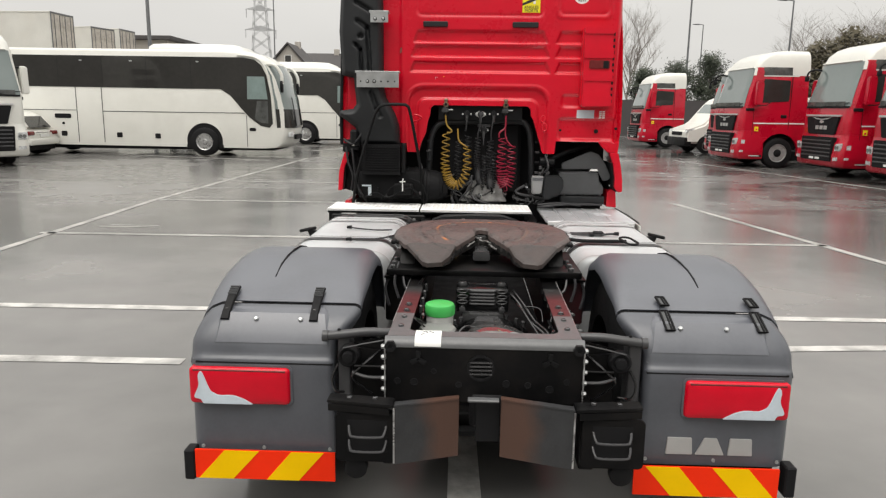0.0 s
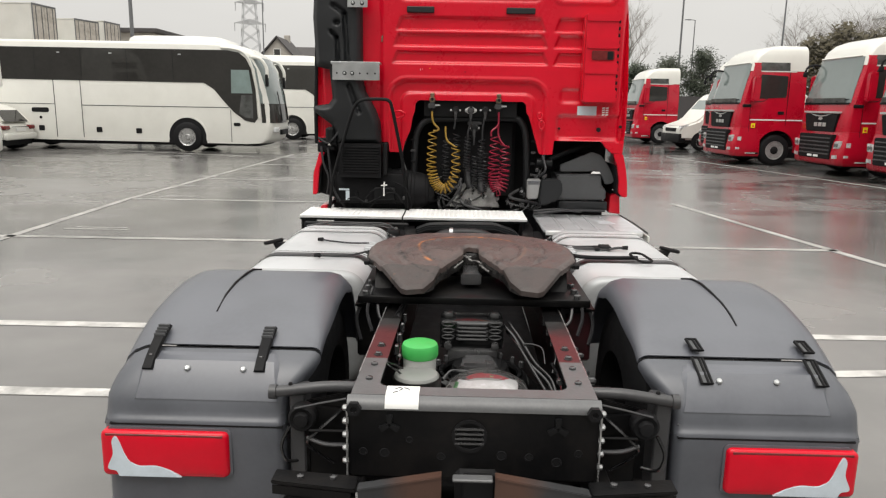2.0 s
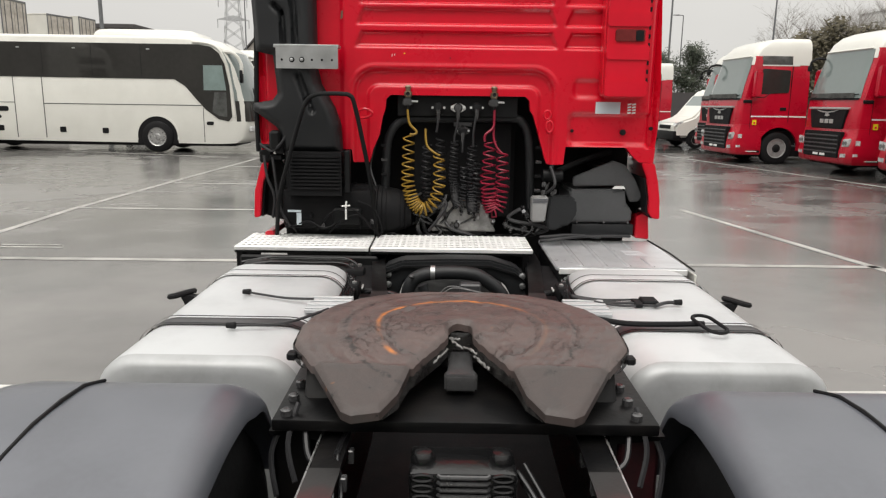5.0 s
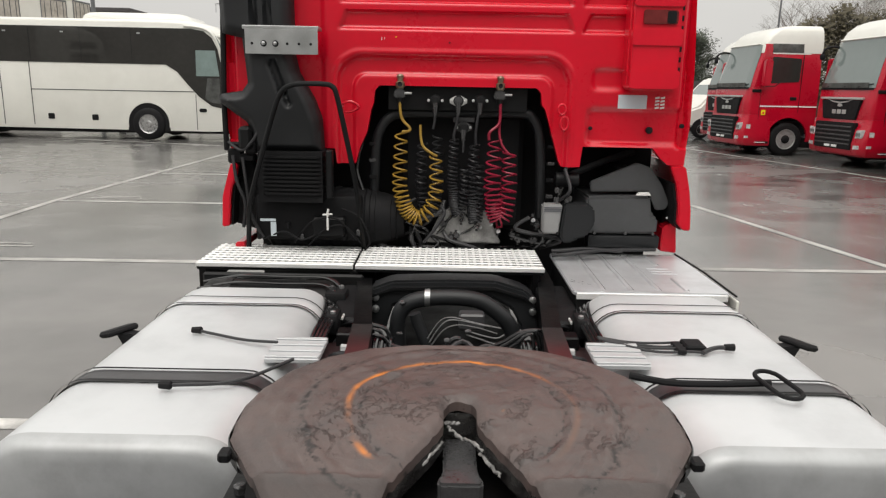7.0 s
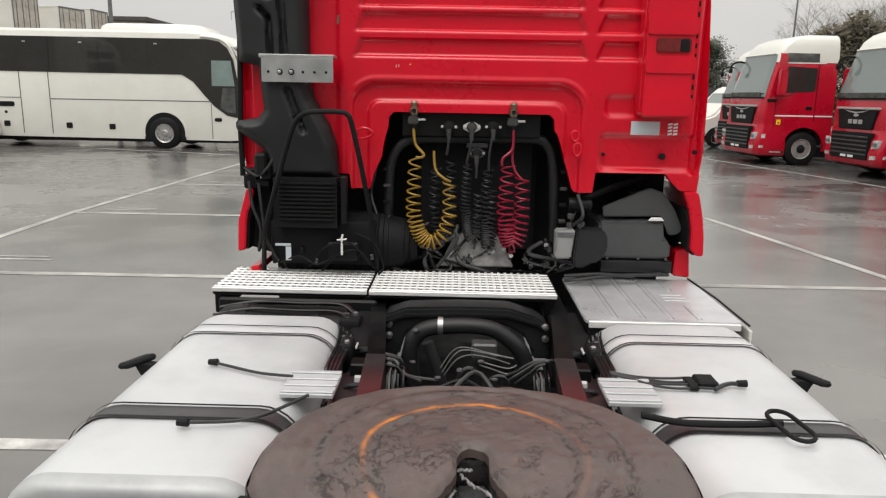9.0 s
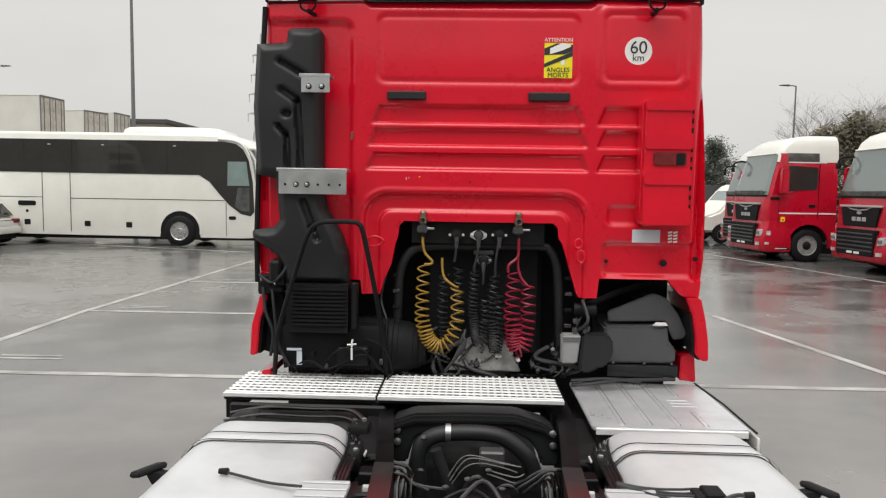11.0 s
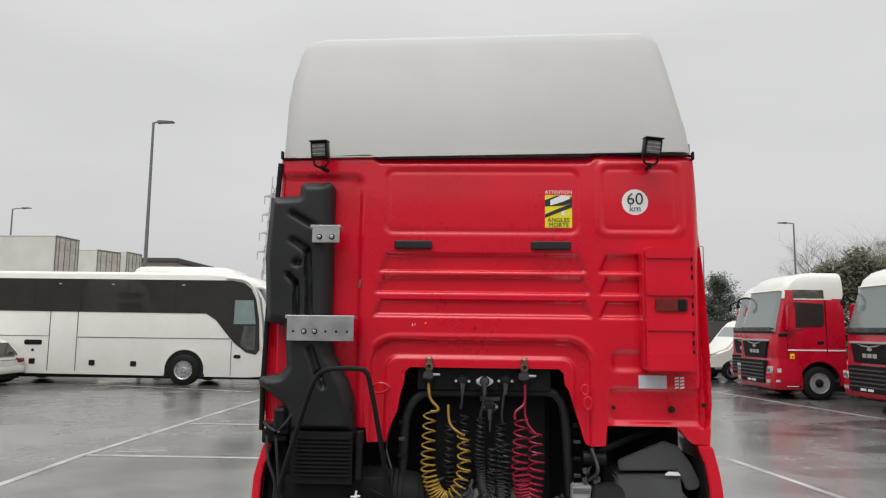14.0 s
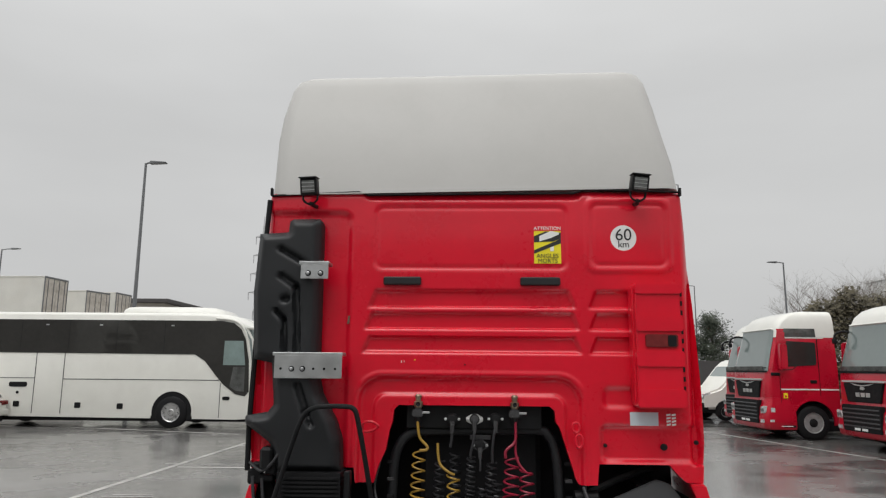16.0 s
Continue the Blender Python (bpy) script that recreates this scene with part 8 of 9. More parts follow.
# ---- parked tractor units ----
def tractor(m, paint, label, name="parked_tractor_unit", trim=True):
    """A tractor unit with its front at local y = 0, facing -y, its cab 2.3 m long."""
    T = thing(name, m, label, "truck", "parked tractor units")

    def rr(z, w, yf, yb, r=0.22):
        pts = [(w, yb), (-w, yb)]
        n = 7
        pts += [(-w + r * (1 - math.cos(radians(90 * k / n))), yf + r * 0.75 * (1 - math.sin(radians(90 * k / n)))) for k in range(n + 1)]
        pts += [(w - r * (1 - math.cos(radians(90 * k / n))), yf + r * 0.75 * (1 - math.sin(radians(90 * k / n)))) for k in range(n, -1, -1)]
        return [(x, y, z) for x, y in pts]

    bm = bmesh.new()
    loft(bm, [rr(1.235, 1.215, 0.10, 2.28), rr(1.45, 1.22, 0.10, 2.28), rr(1.95, 1.22, 0.13, 2.28), rr(2.5, 1.19, 0.27, 2.28), rr(3.03, 1.14, 0.44, 2.27)])
    part("cab", bm, paint, T, sharp=45)
    bm = bmesh.new()
    loft(bm, [rr(3.035, 1.148, 0.42, 2.30), rr(3.25, 1.142, 0.47, 2.30), rr(3.5, 1.125, 0.58, 2.295, 0.26), rr(3.68, 1.095, 0.78, 2.285, 0.3), rr(3.78, 1.045, 1.05, 2.27, 0.32), rr(3.83, 0.95, 1.30, 2.25, 0.3)])
    part("roof", bm, WHITE, T, "white high roof", sharp=50)
    bm = bmesh.new()
    loft(bm, [rr(0.30, 1.20, 0.06, 0.92), rr(0.36, 1.235, 0.0, 0.92), rr(0.62, 1.24, -0.02, 0.92), rr(0.98, 1.235, 0.03, 0.90), rr(1.05, 1.228, 0.07, 0.90), rr(1.232, 1.218, 0.09, 0.90)])
    part("bumper", bm, paint, T, sharp=45)
    # windscreen follows the front
    def strip(za, zb, off, w_a, w_b, mat, nm, lab="", zn=3):
        bm = bmesh.new()
        lv = [(1.45, 1.22, 0.10), (1.95, 1.22, 0.13), (2.5, 1.19, 0.27), (3.03, 1.14, 0.43), (3.30, 1.13, 0.475)]
        rows = []
        for k in range(zn + 1):
            z = za + (zb - za) * k / zn
            for (z0, w0, y0), (z1, w1, y1) in zip(lv, lv[1:]):
                if z0 - 1e-6 <= z <= z1 + 1e-6:
                    t = (z - z0) / (z1 - z0)
                    w, yf = w0 + (w1 - w0) * t, y0 + (y1 - y0) * t
            lim = w_a + (w_b - w_a) * k / zn
            row = []
            for i in range(17):
                x = -lim + 2 * lim * i / 16
                r = 0.22
                e = max(0.0, abs(x) - (w - r))
                y = yf + r * 0.75 * (1 - math.sqrt(max(0.0, 1 - (e / r) ** 2)))
                row.append((x, y - off, z))
            rows.append(row)
        loft(bm, rows, close=False)
        thicken(bm, 0.012)
        return part(nm, bm, mat, T, lab, sharp=60)
    strip(2.02, 3.26, 0.022, 1.16, 1.05, SKYGLASS, "windscreen", "windscreen with the sky's reflection painted pale", 4)
    strip(1.98, 2.03, 0.03, 1.14, 1.14, RUBBER, "wiper_cowl", "", 1)
    part("roof_edge", box(-0.98, 0.98, 0.42, 0.62, 3.26, 3.31, 0.02), WHITE, T)
    part("dash_top", box(-1.0, 1.0, 0.095, 0.115, 2.03, 2.16, 0.004), CLEARDARK, T, "dim dashboard line behind the glass")
    for x in (-0.75, 0.0, 0.6):
        part("wiper", tube([(x, 0.10, 2.05), (x + 0.25, 0.12, 2.11), (x + 0.55, 0.13, 2.12)], 0.014, 6), RUBBER, T)
    # grille
    gr = part("grille", prism([(-0.82, 0.46), (0.82, 0.46), (0.86, 1.15), (-0.86, 1.15)], "y", -0.045, 0.2, 0.02), RUBBER, T, "black lower grille")
    for k in range(5):
        part("grille_slat", box(-0.78, 0.78, -0.062, -0.03, 0.58 + 0.11 * k, 0.62 + 0.11 * k, 0.008), GREYPAINT, gr)
    up = part("badge_panel", prism([(-0.72, 1.22), (0.72, 1.22), (0.86, 1.72), (-0.86, 1.72)], "y", 0.055, 0.2, 0.02), RUBBER, T, "black badge panel with chrome strip")
    part("chrome_strip", prism([(-0.92, 1.735), (0.92, 1.735), (0.92, 1.79), (-0.92, 1.79)], "y", 0.05, 0.2, 0.01), BRIGHT, up)
    for x in (-0.22, 0.0, 0.22):
        part("badge_bar", box(x - 0.085, x + 0.085, 0.045, 0.06, 1.36, 1.47, 0.004), SILVER, up)
    part("badge_arc", prism([(-0.52, 1.722), (-0.30, 1.66), (0.0, 1.635), (0.30, 1.66), (0.52, 1.722), (0.30, 1.69), (0.0, 1.665), (-0.30, 1.69)], "y", 0.040, 0.06), SILVER, up)
    part("badge_crest", prism([(-0.10, 1.56), (0.02, 1.54), (0.12, 1.57), (0.07, 1.62), (-0.05, 1.63)], "y", 0.040, 0.06), SILVER, up)
    for s in (-1, 1):
        part("headlamp", prism([(s * 0.90, 0.75), (s * 1.16, 0.78), (s * 1.18, 0.99), (s * 0.94, 0.97)], "y", -0.008, 0.2, 0.015), HEADL, T, "clear headlamp unit")
        for k in range(2):
            part("lamp_reflector", lathed([(-0.012, 0.055), (-0.020, 0.050), (-0.012, 0.030), (0.0, 0.006)], "y", (s * (0.985 + 0.105 * k), 0, 0.868), 12), LAMPLENS, T)
        part("fog_lamp", prism([(s * 0.90, 0.48), (s * 1.12, 0.50), (s * 1.12, 0.60), (s * 0.90, 0.60)], "y", -0.02, 0.1, 0.01), HEADL, T)
        part("side_lamp", box(s * 1.14, s * 1.242, 0.16, 0.30, 0.80, 0.94, 0.012), HEADL, T)
        part("bumper_slot", box(s * 1.10, s * 1.240, 0.12, 0.26, 0.52, 0.60, 0.008), HEADL, T)
        part("side_window", prism([(0.60, 2.06), (0.90, 2.08), (1.06, 2.19), (1.62, 2.22), (1.66, 2.26), (1.66, 2.84), (1.62, 2.88), (0.80, 2.92), (0.70, 2.6)], "x", s * 1.165, s * 1.209), DARKGLASS, T, "dark side window")
        part("window_trim", tube([(s * 1.211, 0.62, 2.05), (s * 1.211, 0.90, 2.07), (s * 1.211, 1.06, 2.18), (s * 1.209, 1.64, 2.21)], 0.012, 6), BLACK, T)
        part("top_window", prism([(0.70, 3.045), (1.72, 3.045), (1.70, 3.30), (0.76, 3.30)], "x", s * 1.10, s * 1.152), CLEARDARK, T, "dark upper side panel")
        part("door_gap", box(s * 1.20, s * 1.226, 1.70, 1.715, 1.06, 3.0), BLACK, T)
        part("door_gap", box(s * 1.20, s * 1.226, 0.50, 0.512, 1.06, 2.1), BLACK, T)
        part("stripe", box(s * 1.21, s * 1.23, 0.52, 1.68, 1.46, 1.50), PAPER, T)
        part("stripe", box(s * 1.21, s * 1.23, 1.73, 2.27, 1.46, 1.50), PAPER, T)
        part("door_grip", box(s * 1.21, s * 1.235, 1.42, 1.62, 1.66, 1.76, 0.01), BLACK, T)
        part("mirror", prism([(0.42, 2.06), (0.62, 2.06), (0.66, 2.2), (0.66, 2.80), (0.60, 2.86), (0.45, 2.82)], "x", s * 1.30, s * 1.50, 0.03), paint, T, "large painted door mirror")
        part("mirror_arm", tube([(s * 1.14, 0.62, 2.82), (s * 1.32, 0.55, 2.80)], 0.03, 8), BLACK, T)
        part("mirror_arm", tube([(s * 1.18, 0.55, 2.08), (s * 1.32, 0.55, 2.12)], 0.03, 8), BLACK, T)
        bm = bmesh.new()
        loft(bm, [[(s * 1.10, 0.20, 1.96), (s * 1.232, 0.26, 1.96), (s * 1.232, 0.56, 1.96), (s * 1.10, 0.56, 1.96)], [(s * 1.05, 0.48, 3.05), (s * 1.160, 0.54, 3.05), (s * 1.160, 0.76, 3.05), (s * 1.05, 0.76, 3.05)], [(s * 1.04, 0.52, 3.29), (s * 1.146, 0.58, 3.29), (s * 1.146, 0.78, 3.29), (s * 1.04, 0.78, 3.29)]])
        part("pillar_blade", bm, paint, T, "painted front pillar")
        part("pillar_foot", box(s * 1.12, s * 1.245, 0.24, 0.52, 1.88, 1.98, 0.02), BLACK, T)
        part("roof_strip", box(s * 1.12, s * 1.152, 0.78, 1.95, 3.005, 3.030), PAPER, T)
        part("sill_strip", box(s * 1.20, s * 1.243, 0.45, 0.80, 0.395, 0.415), PAPER, T)
        # wheel arch and lower rear panel
        a0 = arc(1.45, 0.52, 0.63, 188, -8, 18)
        part("wheel_arch", prism([(0.78, 1.30), (0.78, 0.46)] + a0 + [(2.28, 0.46), (2.28, 1.30)], "x", s * 1.15, s * 1.238, 0.006), paint, T)
        part("arch_flare", prism(arc(1.45, 0.52, 0.675, 186, -6, 18) + arc(1.45, 0.52, 0.625, -6, 186, 18), "x", s * 1.222, s * 1.252, 0.005), paint, T)
        part("arch_inside", box(s * 0.6, s * 0.86, 0.93, 2.2, 0.60, 1.20), RUBBER, T)
        part("step_well", box(s * 1.10, s * 1.238, 0.50, 0.90, 0.36, 0.44, 0.01), BLACK, T)
        stk = part("warning_sticker", box(s * 1.215, s * 1.2415, 0.58, 0.70, 1.22, 1.37), STICKY, T, "yellow warning sticker")
        part("sticker_mark", box(s * 1.22, s * 1.2435, 0.61, 0.67, 1.25, 1.31), STICKR, stk)
        wheel(T, s * 0.88, s * 1.20, 1.45, 0.50)
        wheel(T, s * 0.62, s * 1.18, 5.05, 0.50)
        part("fender", prism(arc(5.05, 0.5, 0.66, 170, 10, 14) + arc(5.05, 0.5, 0.61, 10, 170, 14), "x", s * 0.6, s * 1.22), PLASTIC, T)
        part("fuel_tank", prism(rounded(2.6, 4.2, 0.35, 0.95, 0.1), "x", s * 0.55, s * 1.20, 0.02), TANK, T)
        part("chassis_rail", box(s * 0.30, s * 0.39, 1.0, 5.9, 0.62, 0.90), CHASSIS, T)
    part("front_mirror", tube(smooth_path([(-1.0, 0.48, 3.10), (-1.06, 0.28, 3.13), (-1.10, 0.10, 3.06), (-1.10, 0.05, 2.92)]), 0.03, 8), RUBBER, T, "black curved mirror arm")
    part("front_mirror_head", box(-1.16, -1.04, 0.0, 0.10, 2.78, 2.93, 0.03, 2), RUBBER, T)
    # black block added to deepen the shadow under the truck
    part("underbody_shade", box(-1.0, 1.0, 0.25, 5.8, 0.24, 0.55, 0.02), RUBBER, T)
    for x in (-0.16, 0.16):
        part("plate_bar", box(x - 0.12, x + 0.12, -0.066, -0.058, 0.50, 0.56), PAPER, T)
    part("cab_floor", box(-1.1, 1.1, 0.3, 2.2, 0.98, 1.03), RUBBER, T)
    part("engine_tunnel", box(-0.5, 0.5, 0.9, 2.2, 0.5, 1.0), RUBBER, T)
    return T


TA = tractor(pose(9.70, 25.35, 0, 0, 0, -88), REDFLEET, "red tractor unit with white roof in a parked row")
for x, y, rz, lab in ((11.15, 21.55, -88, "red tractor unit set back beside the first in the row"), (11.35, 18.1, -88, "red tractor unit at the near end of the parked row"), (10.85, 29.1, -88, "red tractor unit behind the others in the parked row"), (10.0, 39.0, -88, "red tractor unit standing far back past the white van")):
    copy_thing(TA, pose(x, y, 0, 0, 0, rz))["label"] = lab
tractor(pose(-12.70, 19.57, 0, 0, 0, 50), WHITE, "white tractor unit parked in front of the coach")


# ---- white van and white car ----
def van(m):
    V = thing("van", m, "white panel van parked between the red trucks", "van", "")
    prof = [(0.02, 0.45), (0.0, 0.75), (0.06, 1.05), (0.85, 1.32), (1.65, 2.25), (1.95, 2.48), (5.8, 2.55), (5.9, 2.3), (5.92, 0.45)]
    part("body", prism(prof, "x", -1.0, 1.0, 0.09, 3), WHITE, V, sharp=45)
    part("windscreen", prism([(0.93, 1.36), (1.62, 2.18), (1.66, 2.16), (0.98, 1.34)], "x", -0.86, 0.86), SKYGLASS, V)
    bm = bmesh.new()
    loft(bm, [[(-0.86, 0.90, 1.37), (0.86, 0.90, 1.37)], [(-0.80, 1.60, 2.20), (0.80, 1.60, 2.20)]], close=False)
    thicken(bm, 0.02)
    part("front_glass", bm, SKYGLASS, V)
    for s in (-1, 1):
        part("side_window", prism([(1.25, 1.38), (2.35, 1.42), (2.35, 2.1), (1.75, 2.1)], "x", s * 0.985, s * 1.008), DARKGLASS, V)
        part("headlamp", prism([(0.03, 0.92), (0.35, 1.05), (0.40, 1.15), (0.10, 1.06)], "x", s * 0.70, s * 0.985), HEADL, V)
        part("mirror", box(s * 1.0, s * 1.22, 1.25, 1.40, 1.40, 1.75, 0.04, 2), BLACK, V)
        for y in (1.0, 4.7):
            part("wheel_well", prism(arc(y, 0.36, 0.46, 200, -20, 14), "x", s * 0.99, s * 1.004), RUBBER, V)
            wheel(V, s * 0.80, s * 1.015, y, 0.35)
    part("bumper", box(-0.98, 0.98, -0.03, 0.3, 0.35, 0.72, 0.05, 2), BLACK, V, "dark plastic bumper")
    part("grille", box(-0.55, 0.55, -0.012, 0.1, 0.80, 0.96, 0.02), RUBBER, V)
    part("underfloor", box(-0.9, 0.9, 0.2, 5.8, 0.3, 0.5), RUBBER, V)
    return V


van(pose(10.55, 33.2, 0, 0, 0, -84))


def car(m):
    K = thing("car", m, "white hatchback parked in front of the coach", "car")
    low = [(0.0, 0.35), (0.0, 0.65), (0.15, 0.82), (1.1, 0.95), (3.9, 0.98), (4.15, 0.85), (4.2, 0.40)]
    cabp = [(0.95, 0.93), (1.7, 1.46), (2.1, 1.56), (3.3, 1.54), (3.75, 1.36), (4.10, 0.95)]
    part("body", prism(low, "x", -0.88, 0.88, 0.07, 3), WHITE, K, sharp=45)
    part("cabin", prism(cabp, "x", -0.76, 0.76, 0.07, 3), WHITE, K, sharp=45)
    for s in (-1, 1):
        part("side_window", prism([(1.25, 0.99), (1.78, 1.38), (3.15, 1.40), (3.55, 1.2), (3.6, 1.0)], "x", s * 0.74, s * 0.768), DARKGLASS, K)
        part("lamp", box(s * 0.55, s * 0.86, -0.01, 0.18, 0.64, 0.78, 0.03), HEADL, K)
        for y in (0.8, 3.4):
            part("wheel_well", prism(arc(y, 0.32, 0.38, 200, -20, 14), "x", s * 0.86, s * 0.884), RUBBER, K)
            wheel(K, s * 0.70, s * 0.89, y, 0.31)
    bm = bmesh.new()
    loft(bm, [[(-0.66, 0.99, 0.985), (0.66, 0.99, 0.985)], [(-0.60, 1.70, 1.435), (0.60, 1.70, 1.435)]], close=False)
    thicken(bm, 0.02)
    part("windscreen", bm, DARKGLASS, K)
    part("grille", box(-0.5, 0.5, -0.012, 0.1, 0.42, 0.56, 0.02), RUBBER, K)
    part("plate_bar", box(-0.25, 0.25, -0.02, 0.0, 0.58, 0.66), PAPER, K)
    bm = bmesh.new()
    loft(bm, [[(-0.64, 4.10, 0.99), (0.64, 4.10, 0.99)], [(-0.58, 3.79, 1.36), (0.58, 3.79, 1.36)]], close=False)
    thicken(bm, 0.02)
    part("rear_window", bm, DARKGLASS, K)
    part("rear_bumper", box(-0.86, 0.86, 4.12, 4.26, 0.38, 0.60, 0.04, 2), WHITE, K)
    part("rear_plate_bar", box(-0.26, 0.26, 4.20, 4.225, 0.66, 0.76), PAPER, K)
    for s in (-1, 1):
        part("tail_lamp", box(s * 0.56, s * 0.87, 3.98, 4.21, 0.72, 0.86, 0.03), MARKER, K, "dark red tail lamp")
    part("boot_crease", box(-0.50, 0.50, 4.195, 4.206, 0.80, 0.82), RUBBER, K)
    part("underfloor", box(-0.8, 0.8, 0.15, 4.1, 0.2, 0.4), RUBBER, K)
    return K


car(pose(-18.35, 25.12, 0, 0, 0, -90))


# ---- lamp posts, pylon, raised yard with trailers, houses ----
def lamp_post(x, y, h, reach, ang, label="tall grey steel street lamp"):
    L = thing("street_lamp", pose(x, y, 0, 0, 0, ang), label, "street lamp", "yard lamps")
    part("pole", tube([(0, 0, 0), (0, 0, h * 0.5), (0, 0, h)], [0.11, 0.085, 0.055], 10), STEEL, L)
    part("arm", tube([(0, 0, h - 0.03), (reach * 0.5, 0, h + 0.02), (reach, 0, h + 0.03)], 0.045, 8), STEEL, L)
    part("head", prism([(reach - 0.05, h - 0.04), (reach + 0.75, h + 0.0), (reach + 0.75, h + 0.05), (reach, h + 0.1)], "y", -0.15, 0.15, 0.02), STEEL, L)
    return L


lamp_post(-14.35, 35.0, 11.6, 0.25, 0)
lamp_post(-37.2, 60.0, 11.5, 1.0, -10)
lamp_post(27.4, 60.0, 10.8, 0.6, 185)
lamp_post(22.4, 70.0, 20.0, 0.6, 180)
lamp_post(32.0, 95.0, 13.0, 0.6, 180)
lamp_post(-24.0, 98.0, 19.0, 0.3, 0)

PY = thing("pylon", pose(-45, 170, 0, 0, 0, 15), "grey lattice electricity pylon in the distance", "pylon")
for s in (-1, 1):
    for q in (-1, 1):
        part("leg", tube([(s * 3.2, q * 3.2, 0), (s * 1.4, q * 1.4, 20), (s * 0.5, q * 0.5, 38)], 0.14, 5), HAZE, PY)
bm = bmesh.new()
for k in range(12):
    z = 3 * k
    w = 3.2 - 2.7 * z / 38
    w2 = 3.2 - 2.7 * (z + 3) / 38
    for (a, b), (c, d) in (((-1, -1), (1, -1)), ((1, -1), (1, 1)), ((1, 1), (-1, 1)), ((-1, 1), (-1, -1))):
        add_tube(bm, [(a * w, b * w, z), (c * w2, d * w2, z + 3)], 0.07, 4)
        add_tube(bm, [(c * w, d * w, z), (a * w2, b * w2, z + 3)], 0.07, 4)
tagged(part("lattice", bm, HAZE, PY), kind="stuff")
for z, w in ((19.5, 3.6), (24, 3.3), (28.5, 2.8), (33, 2.4)):
    arm = part("cross_arm", prism([(-w, z), (0, z + 1.0), (w, z), (0, z - 0.3)], "y", -0.25, 0.25), HAZE, PY)
    for s in (-1, 1):
        part("insulator", tube([(s * (w - 0.2), 0, z), (s * (w - 0.2), 0, z - 1.8)], 0.12, 6), HAZE, arm)

bm = box(-75, -13.0, 44, 75, 0, 3.7)
tagged(part("retaining_wall", bm, CONC), "grey concrete edge of a raised yard", "wall", kind="structure")
RL = thing("guard_rail", pose(-44, 44.3, 3.7), "grey steel guard rail on the raised yard", "rail")
for x in range(-28, 29, 3):
    part("post", box(x - 0.05, x + 0.05, -0.05, 0.05, 0, 0.95), STEEL, RL)
for z in (0.45, 0.9):
    part("rail", box(-29, 29, -0.03, 0.03, z, z + 0.08, 0.01), STEEL, RL)


def trailer(m, length, label):
    T = thing("box_trailer", m, label, "trailer", "white box trailers")
    part("box_body", box(-length, 0, -1.25, 1.25, 0.95, 3.95, 0.04), DIRTYW, T)
    for s in (-1, 1):
        d = part("rear_door", box(0.0, 0.03, s * 0.03, s * 1.20, 1.0, 3.88, 0.01), GRIMY, T, "grimy rear door")
        for y in (0.3, 0.9):
            part("door_bar", tube([(0.05, s * y, 1.05), (0.05, s * y, 3.85)], 0.022, 6), STEEL, d)
    part("top_rail", box(-length, 0.0, -1.27, 1.27, 3.93, 4.0, 0.01), DIRTYW, T)
    part("rear_header", box(0.001, 0.06, -1.27, 1.27, 3.89, 4.0, 0.01), STEEL, T, "dark rear header")
    for s in (-1, 1):
        part("rear_post", box(0.001, 0.06, s * 1.205, s * 1.27, 0.95, 3.89, 0.01), STEEL, T, "dark rear corner post")
    part("bed", box(-length, 0, -1.2, 1.2, 0.75, 0.94), CHASSIS, T)
    for x in (-1.6, -2.9, -4.2):
        for s in (-1, 1):
            part("wheel", lathed([(s * 0.85, 0.3), (s * 0.85, 0.48), (s * 1.2, 0.48), (s * 1.2, 0.3)], "y", (x, 0, 0.48), 18), RUBBER, T)
    part("support", box(-length + 1.5, -length + 1.7, -0.8, 0.8, 0, 0.8), CHASSIS, T)
    return T


trailer(pose(-25.85, 48.6, 3.7, 0, 0, -3), 13.0, "weathered white box trailer with a grimy rear on the raised yard")
trailer(pose(-27.25, 57.0, 3.7, 0, 0, -14), 10.0, "second weathered white box trailer further back")
trailer(pose(-27.55, 61.9, 3.7, 0, 0, -3) @ Matrix.Diagonal((1, 1, 1.09, 1)), 10.0, "third weathered white box trailer, taller than the others")


